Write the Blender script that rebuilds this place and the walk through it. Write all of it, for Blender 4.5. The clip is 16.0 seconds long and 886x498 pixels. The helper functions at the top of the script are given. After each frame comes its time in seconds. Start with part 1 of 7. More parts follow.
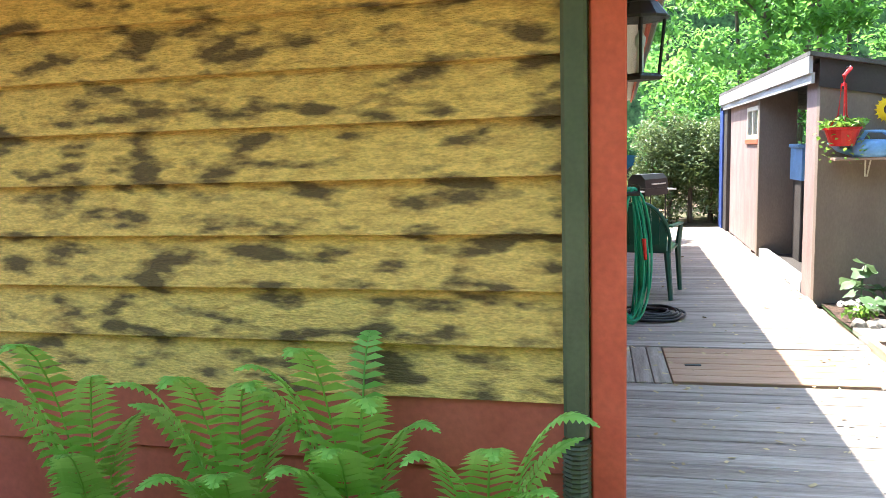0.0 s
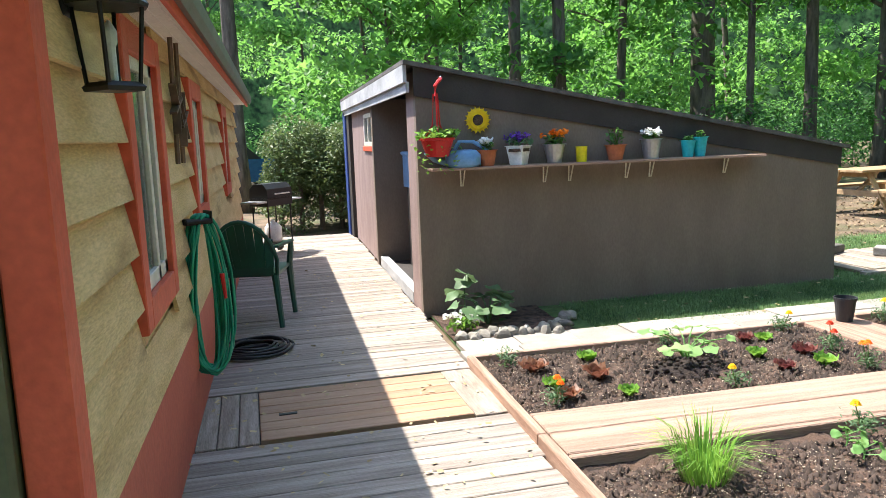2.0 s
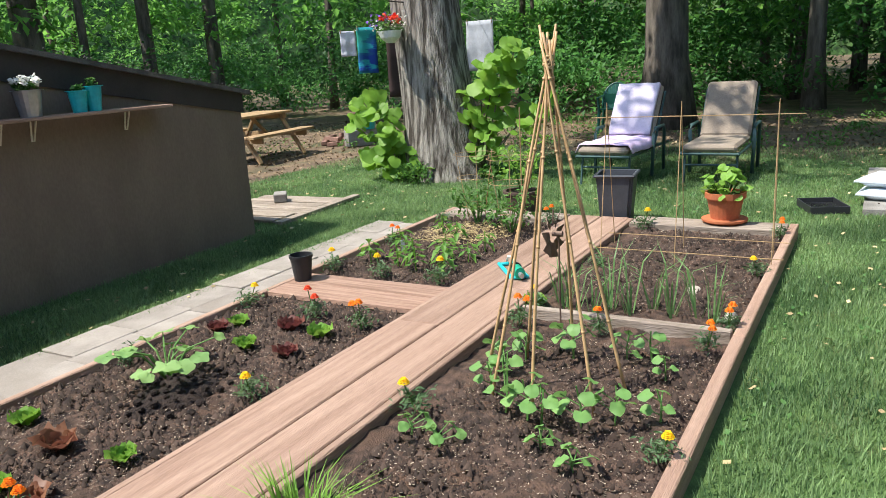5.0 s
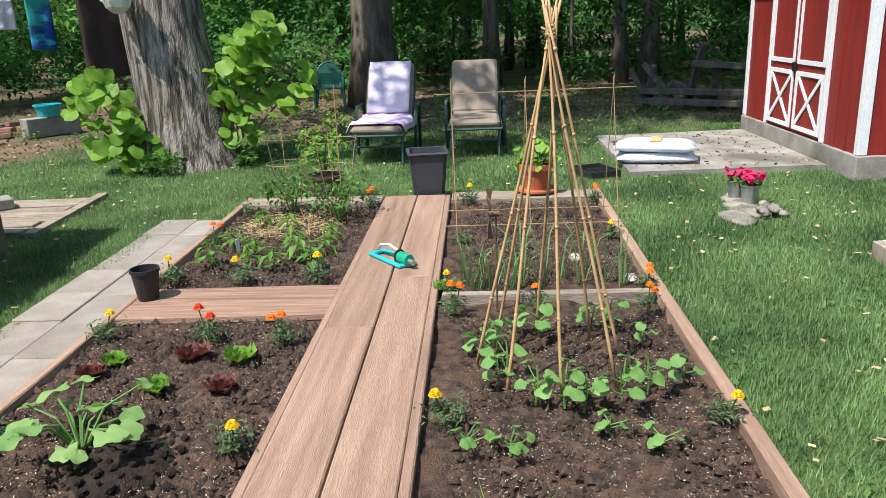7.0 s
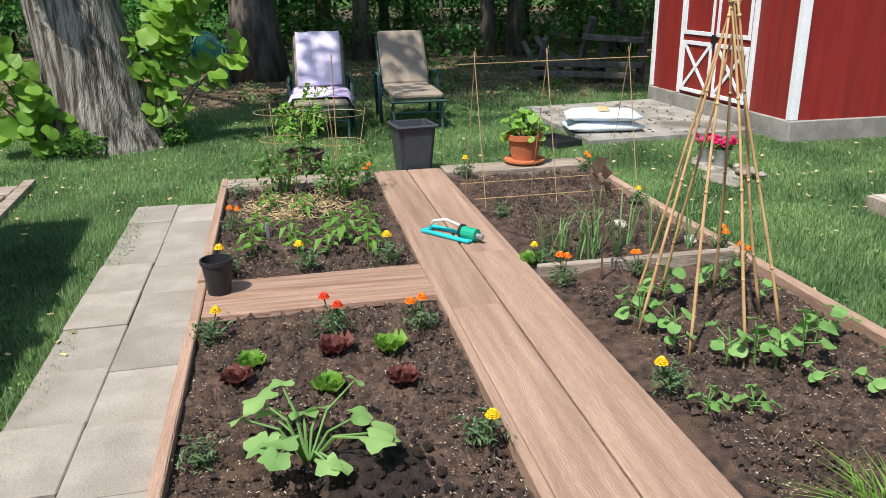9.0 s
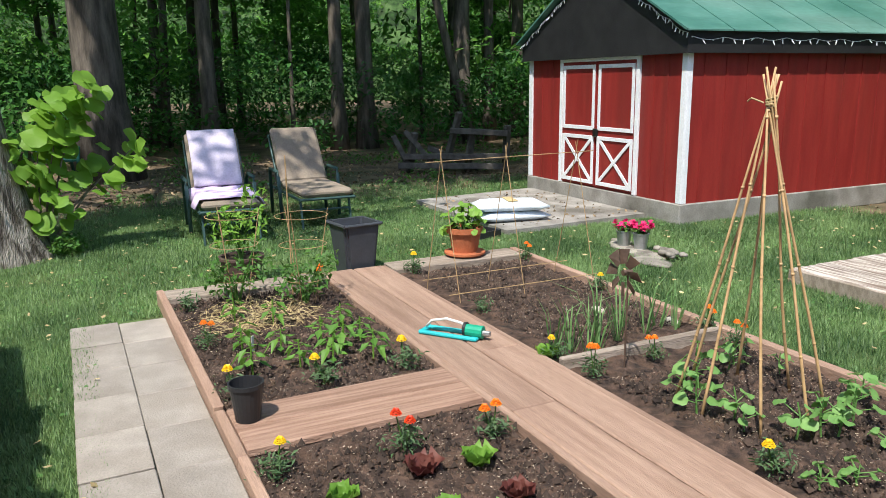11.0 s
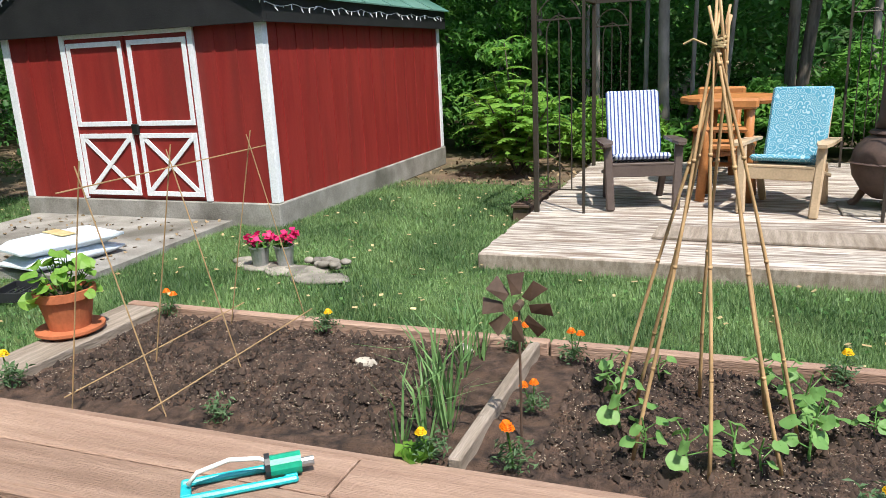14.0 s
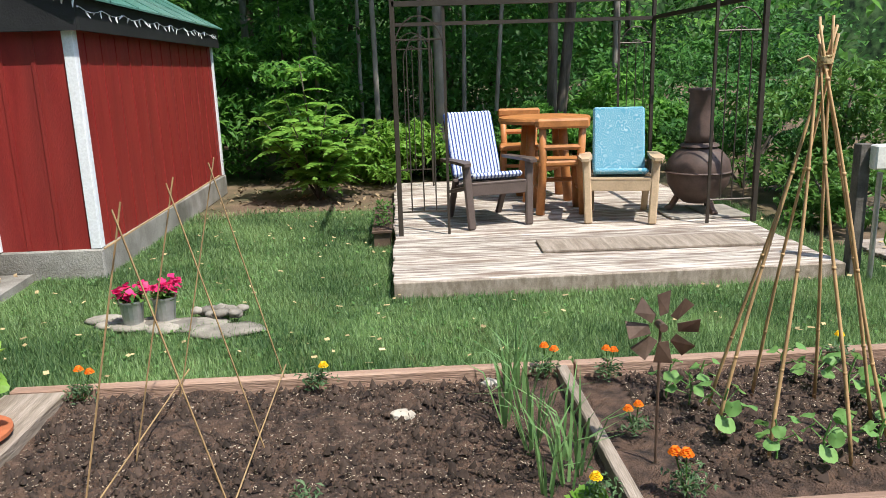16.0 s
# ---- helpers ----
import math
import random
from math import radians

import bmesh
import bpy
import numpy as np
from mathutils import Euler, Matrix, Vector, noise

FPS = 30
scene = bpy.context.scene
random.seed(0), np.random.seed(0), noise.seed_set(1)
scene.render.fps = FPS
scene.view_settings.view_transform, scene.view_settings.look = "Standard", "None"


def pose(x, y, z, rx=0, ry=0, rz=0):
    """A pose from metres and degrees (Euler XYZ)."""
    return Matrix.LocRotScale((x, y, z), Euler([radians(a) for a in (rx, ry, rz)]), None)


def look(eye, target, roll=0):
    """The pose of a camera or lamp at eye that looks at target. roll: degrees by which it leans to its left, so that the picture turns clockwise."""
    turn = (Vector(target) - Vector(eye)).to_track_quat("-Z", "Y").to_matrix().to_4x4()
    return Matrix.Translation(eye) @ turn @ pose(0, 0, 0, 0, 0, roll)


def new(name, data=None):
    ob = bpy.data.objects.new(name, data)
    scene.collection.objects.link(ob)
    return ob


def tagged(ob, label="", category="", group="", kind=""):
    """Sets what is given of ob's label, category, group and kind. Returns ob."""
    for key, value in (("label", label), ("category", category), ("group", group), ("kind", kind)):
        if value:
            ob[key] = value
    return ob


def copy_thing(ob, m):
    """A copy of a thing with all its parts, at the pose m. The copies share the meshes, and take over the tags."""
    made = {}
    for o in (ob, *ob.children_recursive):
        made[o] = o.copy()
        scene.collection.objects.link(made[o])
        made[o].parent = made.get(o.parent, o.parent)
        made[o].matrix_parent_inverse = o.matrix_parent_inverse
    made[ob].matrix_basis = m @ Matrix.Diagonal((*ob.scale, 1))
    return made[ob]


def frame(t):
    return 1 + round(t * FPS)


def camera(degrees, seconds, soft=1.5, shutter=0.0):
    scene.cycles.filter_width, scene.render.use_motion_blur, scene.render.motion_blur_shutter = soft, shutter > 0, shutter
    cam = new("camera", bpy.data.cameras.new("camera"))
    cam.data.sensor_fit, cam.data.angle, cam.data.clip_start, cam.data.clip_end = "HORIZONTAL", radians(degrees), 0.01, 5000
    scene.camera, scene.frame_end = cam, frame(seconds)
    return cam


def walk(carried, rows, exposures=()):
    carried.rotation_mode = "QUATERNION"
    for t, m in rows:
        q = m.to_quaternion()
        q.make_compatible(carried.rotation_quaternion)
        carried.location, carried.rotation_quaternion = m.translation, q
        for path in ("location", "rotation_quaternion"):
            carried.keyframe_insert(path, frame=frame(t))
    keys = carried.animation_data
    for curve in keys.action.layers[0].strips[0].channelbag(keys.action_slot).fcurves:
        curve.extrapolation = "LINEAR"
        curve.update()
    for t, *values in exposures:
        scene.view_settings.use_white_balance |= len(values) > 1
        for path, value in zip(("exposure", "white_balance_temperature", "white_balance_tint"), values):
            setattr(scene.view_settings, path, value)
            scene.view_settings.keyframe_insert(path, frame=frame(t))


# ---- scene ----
cam = camera(60.9, 16.0, 0.75)
PATH = [
    (0, (0.234, 0.145, 1.414), (-0.227, 2.073, 1.147), -1.8),
    (0.5, (0.275, 0.312, 1.412), (0.154, 2.291, 1.146), -2.5),
    (1, (0.425, 0.543, 1.411), (0.505, 2.523, 1.138), -2.1),
    (1.5, (0.602, 0.746, 1.449), (0.869, 2.709, 1.177), -1.8),
    (2, (0.701, 0.905, 1.488), (1.117, 2.838, 1.192), -2.1),
    (2.5, (0.85, 1.136, 1.48), (1.467, 3.016, 1.185), -2.5),
    (3, (0.975, 1.349, 1.468), (1.786, 3.152, 1.164), -3.2),
    (3.5, (1.069, 1.571, 1.458), (2.079, 3.268, 1.142), -3.3),
    (4, (1.016, 1.79, 1.463), (2.281, 3.297, 1.109), -3.6),
    (4.5, (0.944, 1.976, 1.456), (2.445, 3.227, 1.032), -3.2),
    (5, (0.92, 2.221, 1.442), (2.594, 3.2, 0.953), -3.4),
    (5.2, (0.902, 2.349, 1.445), (2.631, 3.213, 0.933), -3.7),
    (7.5, (0.844, 4.019, 1.456), (2.757, 4.035, 0.872), -1.9),
    (8, (0.919, 4.392, 1.441), (2.825, 4.325, 0.839), -1.8),
    (8.2, (0.94, 4.541, 1.447), (2.841, 4.422, 0.837), -1.6),
    (10.3, (1.332, 5.871, 1.461), (3.081, 5.093, 0.883), -0.4),
    (10.5, (1.376, 5.982, 1.467), (3.112, 5.145, 0.932), -0.4),
    (11, (1.475, 6.053, 1.51), (3.241, 5.222, 1.075), -0.8),
    (11.5, (1.874, 6.219, 1.509), (3.648, 5.378, 1.128), -1.3),
    (12, (2.191, 6.248, 1.512), (3.934, 5.343, 1.132), -1.5),
    (12.5, (2.6, 6.133, 1.471), (4.258, 5.087, 1.073), -0.7),
    (13, (2.999, 6.044, 1.433), (4.437, 4.726, 0.991), -1.0),
    (13.5, (3.383, 6.047, 1.429), (4.446, 4.424, 0.943), -1.7),
    (14, (3.766, 6.046, 1.403), (4.482, 4.245, 0.908), -2.7),
    (14.5, (4.14, 6.067, 1.42), (4.523, 4.17, 0.916), -3.0),
    (15, (4.525, 6.073, 1.427), (4.633, 4.139, 0.929), -3.4),
    (15.5, (4.919, 6.001, 1.423), (4.881, 4.056, 0.957), -2.7),
    (16, (5.323, 5.998, 1.412), (5.22, 4.056, 0.949), -1.8),
]
walk(cam, [(t, look(eye, target, roll)) for t, eye, target, roll in PATH],
     [(0.0, 2.9), (0.5, 2.8), (1.0, 2.6), (1.5, 2.4), (2.0, 1.9), (2.5, 1.4), (3.5, 1.25), (5.0, 1.14), (8.0, 0.88), (11.0, 0.86), (12.5, 0.9), (16.0, 0.88)])

# ---- world and light ----
world = bpy.data.worlds.new("sky_world")
scene.world = world
world.use_nodes = True
wn = world.node_tree
sky = wn.nodes.new("ShaderNodeTexSky")
sky.sky_type = "NISHITA"
sky.sun_disc = False
sky.sun_elevation = radians(61)
sky.sun_rotation = radians(-44)
wn.links.new(sky.outputs[0], wn.nodes["Background"].inputs[0])
wn.nodes["Background"].inputs[1].default_value = 0.15
sun_data = bpy.data.lights.new("sun", "SUN")
sun_data.energy = 3.6
sun_data.angle = radians(0.6)
sun_data.color = (1.0, 0.95, 0.86)
sun = new("sun", sun_data)
sun.matrix_world = look((-3.9, 4, 10), (0, 0, 0))


# ---- materials ----
def nodes_of(name):
    m = bpy.data.materials.new(name)
    m.use_nodes = True
    nt = m.node_tree
    return m, nt, nt.nodes["Principled BSDF"]


def surf(name, c1, c2, scale=6.0, rough=0.7, bump=0.3, stretch=(1, 1, 1), fine=60.0, c3=None, amount=0.5, metal=0.0, island=0.0, obj=0.0, spec=0.4, lo=0.35, hi=0.65, c3r=(0.5, 0.68), dist=0.01):
    """A surface of two colours mixed by coarse noise, with fine grain, optional stains c3, and piece-to-piece change."""
    m, nt, b = nodes_of(name)
    N, L = nt.nodes.new, nt.links.new
    tc = N("ShaderNodeTexCoord")
    mp = N("ShaderNodeMapping")
    mp.inputs["Scale"].default_value = stretch
    L(tc.outputs["Object"], mp.inputs[0])
    vec = mp.outputs[0]
    if obj:
        oi = N("ShaderNodeObjectInfo")
        add = N("ShaderNodeVectorMath")
        add.operation = "MULTIPLY_ADD"
        L(oi.outputs["Random"], add.inputs[0])
        add.inputs[1].default_value = (37.0, 53.0, 71.0)
        L(vec, add.inputs[2])
        vec = add.outputs[0]
    n1 = N("ShaderNodeTexNoise")
    n1.inputs["Scale"].default_value = scale
    n1.inputs["Detail"].default_value = 5
    n2 = N("ShaderNodeTexNoise")
    n2.inputs["Scale"].default_value = fine
    n2.inputs["Detail"].default_value = 3
    L(vec, n1.inputs["Vector"])
    L(vec, n2.inputs["Vector"])
    r = N("ShaderNodeMapRange")
    r.inputs[1].default_value, r.inputs[2].default_value = lo, hi
    L(n1.outputs[0], r.inputs[0])
    mix = N("ShaderNodeMix")
    mix.data_type = "RGBA"
    mix.inputs[6].default_value, mix.inputs[7].default_value = (*c1, 1), (*c2, 1)
    L(r.outputs[0], mix.inputs[0])
    col = mix.outputs[2]
    if c3:
        n3 = N("ShaderNodeTexNoise")
        n3.inputs["Scale"].default_value = scale * 0.37
        n3.inputs["Detail"].default_value = 6
        L(vec, n3.inputs["Vector"])
        r3 = N("ShaderNodeMapRange")
        r3.inputs[1].default_value, r3.inputs[2].default_value, r3.inputs[4].default_value = c3r[0], c3r[1], amount
        L(n3.outputs[0], r3.inputs[0])
        mix3 = N("ShaderNodeMix")
        mix3.data_type = "RGBA"
        mix3.inputs[7].default_value = (*c3, 1)
        L(r3.outputs[0], mix3.inputs[0])
        L(col, mix3.inputs[6])
        col = mix3.outputs[2]
    hs = N("ShaderNodeHueSaturation")
    L(col, hs.inputs["Color"])
    fr = N("ShaderNodeMapRange")
    grain = 0.4 if bump >= 0.5 else 0.22
    fr.inputs[3].default_value, fr.inputs[4].default_value = 1 - grain, 1 + grain
    L(n2.outputs[0], fr.inputs[0])
    val = fr.outputs[0]
    for kind, amt in (("obj", obj), ("island", island)):
        if amt:
            src = N("ShaderNodeObjectInfo").outputs["Random"] if kind == "obj" else N("ShaderNodeNewGeometry").outputs["Random Per Island"]
            pr = N("ShaderNodeMapRange")
            pr.inputs[3].default_value, pr.inputs[4].default_value = 1 - amt, 1 + amt
            L(src, pr.inputs[0])
            mu = N("ShaderNodeMath")
            mu.operation = "MULTIPLY"
            L(val, mu.inputs[0])
            L(pr.outputs[0], mu.inputs[1])
            val = mu.outputs[0]
    L(val, hs.inputs["Value"])
    L(hs.outputs[0], b.inputs["Base Color"])
    b.inputs["Roughness"].default_value = rough
    b.inputs["Metallic"].default_value = metal
    b.inputs["Specular IOR Level"].default_value = spec
    if bump:
        bp = N("ShaderNodeBump")
        bp.inputs["Strength"].default_value = bump
        bp.inputs["Distance"].default_value = dist
        ad = N("ShaderNodeMath")
        ad.operation = "ADD"
        L(n1.outputs[0], ad.inputs[0])
        L(n2.outputs[0], ad.inputs[1])
        L(ad.outputs[0], bp.inputs["Height"])
        L(bp.outputs[0], b.inputs["Normal"])
    return m


def leafy(name, c1, c2, trans=0.35, rough=0.5, scale=1.5):
    """Thin leaf: diffuse gloss plus light passing through, changing leaf by leaf and over the plant."""
    m, nt, b = nodes_of(name)
    N, L = nt.nodes.new, nt.links.new
    geo = N("ShaderNodeNewGeometry")
    tc = N("ShaderNodeTexCoord")
    n = N("ShaderNodeTexNoise")
    n.inputs["Scale"].default_value = scale
    L(tc.outputs["Object"], n.inputs["Vector"])
    ad = N("ShaderNodeMath")
    ad.operation = "MULTIPLY_ADD"
    L(geo.outputs["Random Per Island"], ad.inputs[0])
    ad.inputs[1].default_value = 0.7
    r = N("ShaderNodeMapRange")
    r.inputs[1].default_value, r.inputs[2].default_value, r.inputs[3].default_value, r.inputs[4].default_value = 0.3, 0.7, -0.2, 0.5
    L(n.outputs[0], r.inputs[0])
    L(r.outputs[0], ad.inputs[2])
    mix = N("ShaderNodeMix")
    mix.data_type = "RGBA"
    mix.inputs[6].default_value, mix.inputs[7].default_value = (*c1, 1), (*c2, 1)
    L(ad.outputs[0], mix.inputs[0])
    L(mix.outputs[2], b.inputs["Base Color"])
    b.inputs["Roughness"].default_value = rough
    b.inputs["Specular IOR Level"].default_value = 0.3
    tr = N("ShaderNodeBsdfTranslucent")
    hs = N("ShaderNodeHueSaturation")
    hs.inputs["Hue"].default_value = 0.485
    hs.inputs["Value"].default_value = 1.6
    L(mix.outputs[2], hs.inputs["Color"])
    L(hs.outputs[0], tr.inputs[0])
    ms = N("ShaderNodeMixShader")
    ms.inputs[0].default_value = trans
    L(b.outputs[0], ms.inputs[1])
    L(tr.outputs[0], ms.inputs[2])
    L(ms.outputs[0], nt.nodes["Material Output"].inputs[0])
    return m


M = {}
M["siding"] = surf("weathered_yellow_siding", (0.52, 0.29, 0.075), (0.80, 0.52, 0.15), 30, 0.8, 0.7, (0.42, 0.42, 1.35), 120, (0.08, 0.048, 0.024), 0.9, lo=0.28, hi=0.6, c3r=(0.5, 0.62))
M["siding_side"] = surf("tan_yellow_siding", (0.56, 0.38, 0.17), (0.66, 0.48, 0.24), 7, 0.8, 0.5, (0.5, 0.35, 1.8), 80, (0.24, 0.14, 0.06), 0.75, c3r=(0.56, 0.68))
M["red_trim"] = surf("red_trim_paint", (0.54, 0.085, 0.042), (0.62, 0.11, 0.055), 6, 0.55, 0.15, fine=40)
M["skirt"] = surf("red_brown_skirt", (0.46, 0.095, 0.055), (0.52, 0.12, 0.07), 4, 0.6, 0.2, fine=40)
M["downspout"] = surf("dark_green_metal", (0.075, 0.085, 0.045), (0.10, 0.11, 0.06), 5, 0.45, 0.1)
M["soffit"] = surf("white_soffit", (0.72, 0.70, 0.66), (0.78, 0.76, 0.72), 4, 0.6, 0.1)
M["gutter"] = surf("grey_green_gutter", (0.12, 0.13, 0.11), (0.17, 0.17, 0.15), 4, 0.5, 0.1)
M["roofing"] = surf("asphalt_shingle", (0.07, 0.065, 0.06), (0.13, 0.12, 0.11), 9, 0.9, 0.6, fine=120)
M["shed_brown"] = surf("brown_shed_paint", (0.165, 0.123, 0.094), (0.20, 0.152, 0.117), 3, 0.7, 0.3, (1, 1, 0.4), 90)
M["shed_dark"] = surf("dark_brown_board", (0.032, 0.027, 0.025), (0.045, 0.037, 0.034), 4, 0.7, 0.3, fine=70)
M["shed_pink"] = surf("faded_mauve_brown_paint", (0.22, 0.15, 0.14), (0.28, 0.2, 0.185), 5, 0.75, 0.3, (1, 1, 0.4), 80)
M["fascia"] = surf("weathered_grey_fascia", (0.30, 0.30, 0.31), (0.45, 0.45, 0.46), 6, 0.7, 0.3, (1, 0.4, 1), 60)
M["deck"] = surf("grey_weathered_deck_board", (0.23, 0.188, 0.155), (0.375, 0.325, 0.28), 5, 0.8, 0.6, (0.35, 5, 3), 40, (0.17, 0.14, 0.12), 0.7, obj=0.16)
M["deck_new"] = surf("new_cedar_board", (0.30, 0.175, 0.105), (0.385, 0.245, 0.155), 5, 0.65, 0.4, (0.4, 5, 3), 50, (0.36, 0.19, 0.08), 0.5, obj=0.08)
M["deck2"] = surf("flaking_grey_deck_board", (0.22, 0.17, 0.14), (0.58, 0.53, 0.47), 4, 0.8, 0.6, (0.7, 9, 4), 30, (0.16, 0.11, 0.08), 0.8, obj=0.12, lo=0.4, hi=0.58)
M["bed_wood"] = surf("red_brown_timber", (0.28, 0.176, 0.128), (0.39, 0.262, 0.195), 4, 0.75, 0.6, (0.35, 5, 3), 60, (0.17, 0.10, 0.068), 0.55, obj=0.12, c3r=(0.52, 0.72))
M["bed_wood_y"] = surf("red_brown_cross_timber", (0.27, 0.16, 0.112), (0.41, 0.265, 0.195), 6, 0.75, 0.6, (9, 0.4, 3), 60, (0.17, 0.09, 0.055), 0.7, obj=0.12, c3r=(0.52, 0.72))
M["grey_plank"] = surf("grey_plank_wood", (0.22, 0.18, 0.14), (0.36, 0.30, 0.25), 5, 0.8, 0.5, (6, 0.5, 3), 40, (0.15, 0.11, 0.08), 0.5, obj=0.1)
M["soil"] = surf("dark_garden_soil", (0.038, 0.025, 0.020), (0.165, 0.102, 0.073), 17, 0.95, 1.0, fine=150, c3=(0.15, 0.088, 0.058), amount=0.75, dist=0.03)
M["soil_dark"] = surf("fresh_dark_soil", (0.016, 0.011, 0.010), (0.055, 0.036, 0.028), 22, 0.95, 1.0, fine=160, dist=0.03)
M["paver"] = surf("pale_concrete_paver", (0.255, 0.228, 0.20), (0.33, 0.297, 0.262), 6, 0.85, 0.4, fine=110, c3=(0.22, 0.19, 0.16), amount=0.6, obj=0.09)
M["concrete"] = surf("grey_concrete", (0.22, 0.205, 0.185), (0.33, 0.315, 0.29), 4, 0.9, 0.6, fine=80, c3=(0.10, 0.092, 0.075), amount=0.85, c3r=(0.5, 0.68))
M["barn_red"] = surf("barn_red_paint", (0.215, 0.015, 0.013), (0.27, 0.024, 0.019), 4, 0.6, 0.25, (2.5, 2.5, 0.3), 80, (0.17, 0.02, 0.016), 0.7)
M["barn_white"] = surf("white_barn_trim", (0.74, 0.76, 0.80), (0.80, 0.81, 0.84), 6, 0.5, 0.1)
M["barn_black"] = surf("black_gable_board", (0.012, 0.012, 0.014), (0.02, 0.02, 0.022), 5, 0.6, 0.2)
M["tin_green"] = surf("green_metal_roof", (0.045, 0.15, 0.12), (0.10, 0.24, 0.20), 3, 0.5, 0.1, (1, 0.3, 1), 30, (0.20, 0.30, 0.27), 0.5, metal=0.15)
M["lawn"] = surf("lawn_ground", (0.035, 0.075, 0.02), (0.085, 0.15, 0.04), 9, 0.9, 0.8, fine=90, c3=(0.10, 0.10, 0.035), amount=0.5)
M["forest_floor"] = surf("leaf_litter_ground", (0.075, 0.052, 0.034), (0.18, 0.125, 0.08), 2.0, 0.95, 0.8, fine=50, c3=(0.04, 0.065, 0.02), amount=0.8)
M["bark"] = surf("furrowed_grey_bark", (0.075, 0.062, 0.05), (0.44, 0.40, 0.35), 8, 0.9, 1.0, (2.6, 2.6, 0.28), 40, (0.13, 0.11, 0.08), 0.4, lo=0.4, hi=0.6, dist=0.05)
M["bark_dark"] = surf("dark_forest_bark", (0.055, 0.045, 0.036), (0.16, 0.135, 0.11), 6, 0.9, 0.8, (1.5, 1.5, 0.3), 40)
M["bark_pale"] = surf("pale_sapling_bark", (0.16, 0.14, 0.12), (0.30, 0.27, 0.24), 8, 0.8, 0.4, (1, 1, 0.3), 40)
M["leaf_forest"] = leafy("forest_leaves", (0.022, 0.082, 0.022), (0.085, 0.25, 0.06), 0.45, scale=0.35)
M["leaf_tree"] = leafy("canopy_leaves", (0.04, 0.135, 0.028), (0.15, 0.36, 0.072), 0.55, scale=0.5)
M["leaf_hedge"] = leafy("cedar_hedge_leaves", (0.05, 0.09, 0.03), (0.13, 0.18, 0.065), 0.25, scale=2)
M["leaf_bright"] = leafy("bright_green_leaves", (0.10, 0.24, 0.03), (0.22, 0.40, 0.07), 0.35, scale=4)
M["leaf_vine"] = leafy("heart_shaped_vine_leaves", (0.07, 0.19, 0.02), (0.20, 0.36, 0.05), 0.4, scale=2)
M["leaf_pepper"] = leafy("pepper_leaves", (0.05, 0.15, 0.02), (0.14, 0.29, 0.05), 0.3, scale=5)
M["leaf_onion"] = leafy("onion_leaves", (0.09, 0.19, 0.06), (0.20, 0.34, 0.13), 0.25, scale=5)
M["leaf_squash"] = leafy("squash_leaves", (0.09, 0.23, 0.06), (0.27, 0.43, 0.15), 0.3, scale=6)
M["leaf_bean"] = leafy("bean_leaves", (0.07, 0.20, 0.05), (0.20, 0.37, 0.11), 0.3, scale=9)
M["leaf_mid"] = leafy("garden_leaves", (0.045, 0.13, 0.025), (0.11, 0.24, 0.05), 0.3, scale=5)
M["leaf_fern"] = leafy("fern_leaves", (0.17, 0.40, 0.065), (0.34, 0.60, 0.15), 0.4, scale=3)
M["leaf_grey"] = leafy("blue_green_leaves", (0.06, 0.12, 0.05), (0.12, 0.2, 0.09), 0.25, scale=5)
M["leaf_red"] = leafy("red_lettuce_leaves", (0.09, 0.022, 0.022), (0.19, 0.075, 0.055), 0.25, scale=8)
M["leaf_brown"] = leafy("bronze_lettuce_leaves", (0.13, 0.05, 0.03), (0.26, 0.13, 0.07), 0.25, scale=8)
M["grass"] = leafy("grass_blades", (0.04, 0.095, 0.034), (0.245, 0.37, 0.15), 0.35, scale=1.3)
M["chip"] = surf("dull_wood_chip", (0.17, 0.125, 0.09), (0.42, 0.34, 0.26), 9, 0.8, 0.1, island=0.5)
M["straw"] = surf("dry_straw", (0.34, 0.25, 0.12), (0.50, 0.40, 0.21), 9, 0.7, 0.1, island=0.3)
# Bright gaps between leaves and the woods' dark depths are painted into this colour.
M["backdrop"] = surf("far_woods_painted_light", (0.008, 0.022, 0.007), (0.07, 0.16, 0.04), 2.4, 0.9, 0.0, fine=9.0, c3=(0.22, 0.36, 0.12), amount=0.6)


def plain(name, c, rough=0.5, metal=0.0, var=0.1, **k):
    return surf(name, tuple(x * (1 - var) for x in c), tuple(min(1, x * (1 + var)) for x in c), 8, rough, k.pop("bump", 0.08), metal=metal, **k)


M["black_metal"] = plain("black_metal", (0.02, 0.02, 0.02), 0.45, 0.4)
M["black_plastic"] = plain("black_plastic", (0.022, 0.023, 0.026), 0.45)
M["bucket"] = plain("dark_grey_plastic", (0.045, 0.05, 0.06), 0.5)
M["green_plastic"] = plain("dark_green_plastic", (0.012, 0.075, 0.055), 0.35)
M["hose"] = plain("green_hose_rubber", (0.012, 0.30, 0.18), 0.4)
M["terracotta"] = plain("terracotta", (0.42, 0.13, 0.055), 0.75, var=0.15)
M["red_plastic"] = plain("red_plastic", (0.55, 0.02, 0.02), 0.35)
M["turq"] = plain("turquoise_plastic", (0.02, 0.42, 0.46), 0.35)
M["blue_can"] = plain("pale_blue_plastic", (0.16, 0.32, 0.55), 0.35)
M["yellow"] = plain("yellow_glaze", (0.75, 0.62, 0.02), 0.4)
M["white_pot"] = plain("white_pot_paint", (0.72, 0.72, 0.68), 0.5)
M["galv"] = plain("galvanised_metal", (0.45, 0.46, 0.47), 0.4, 0.8)
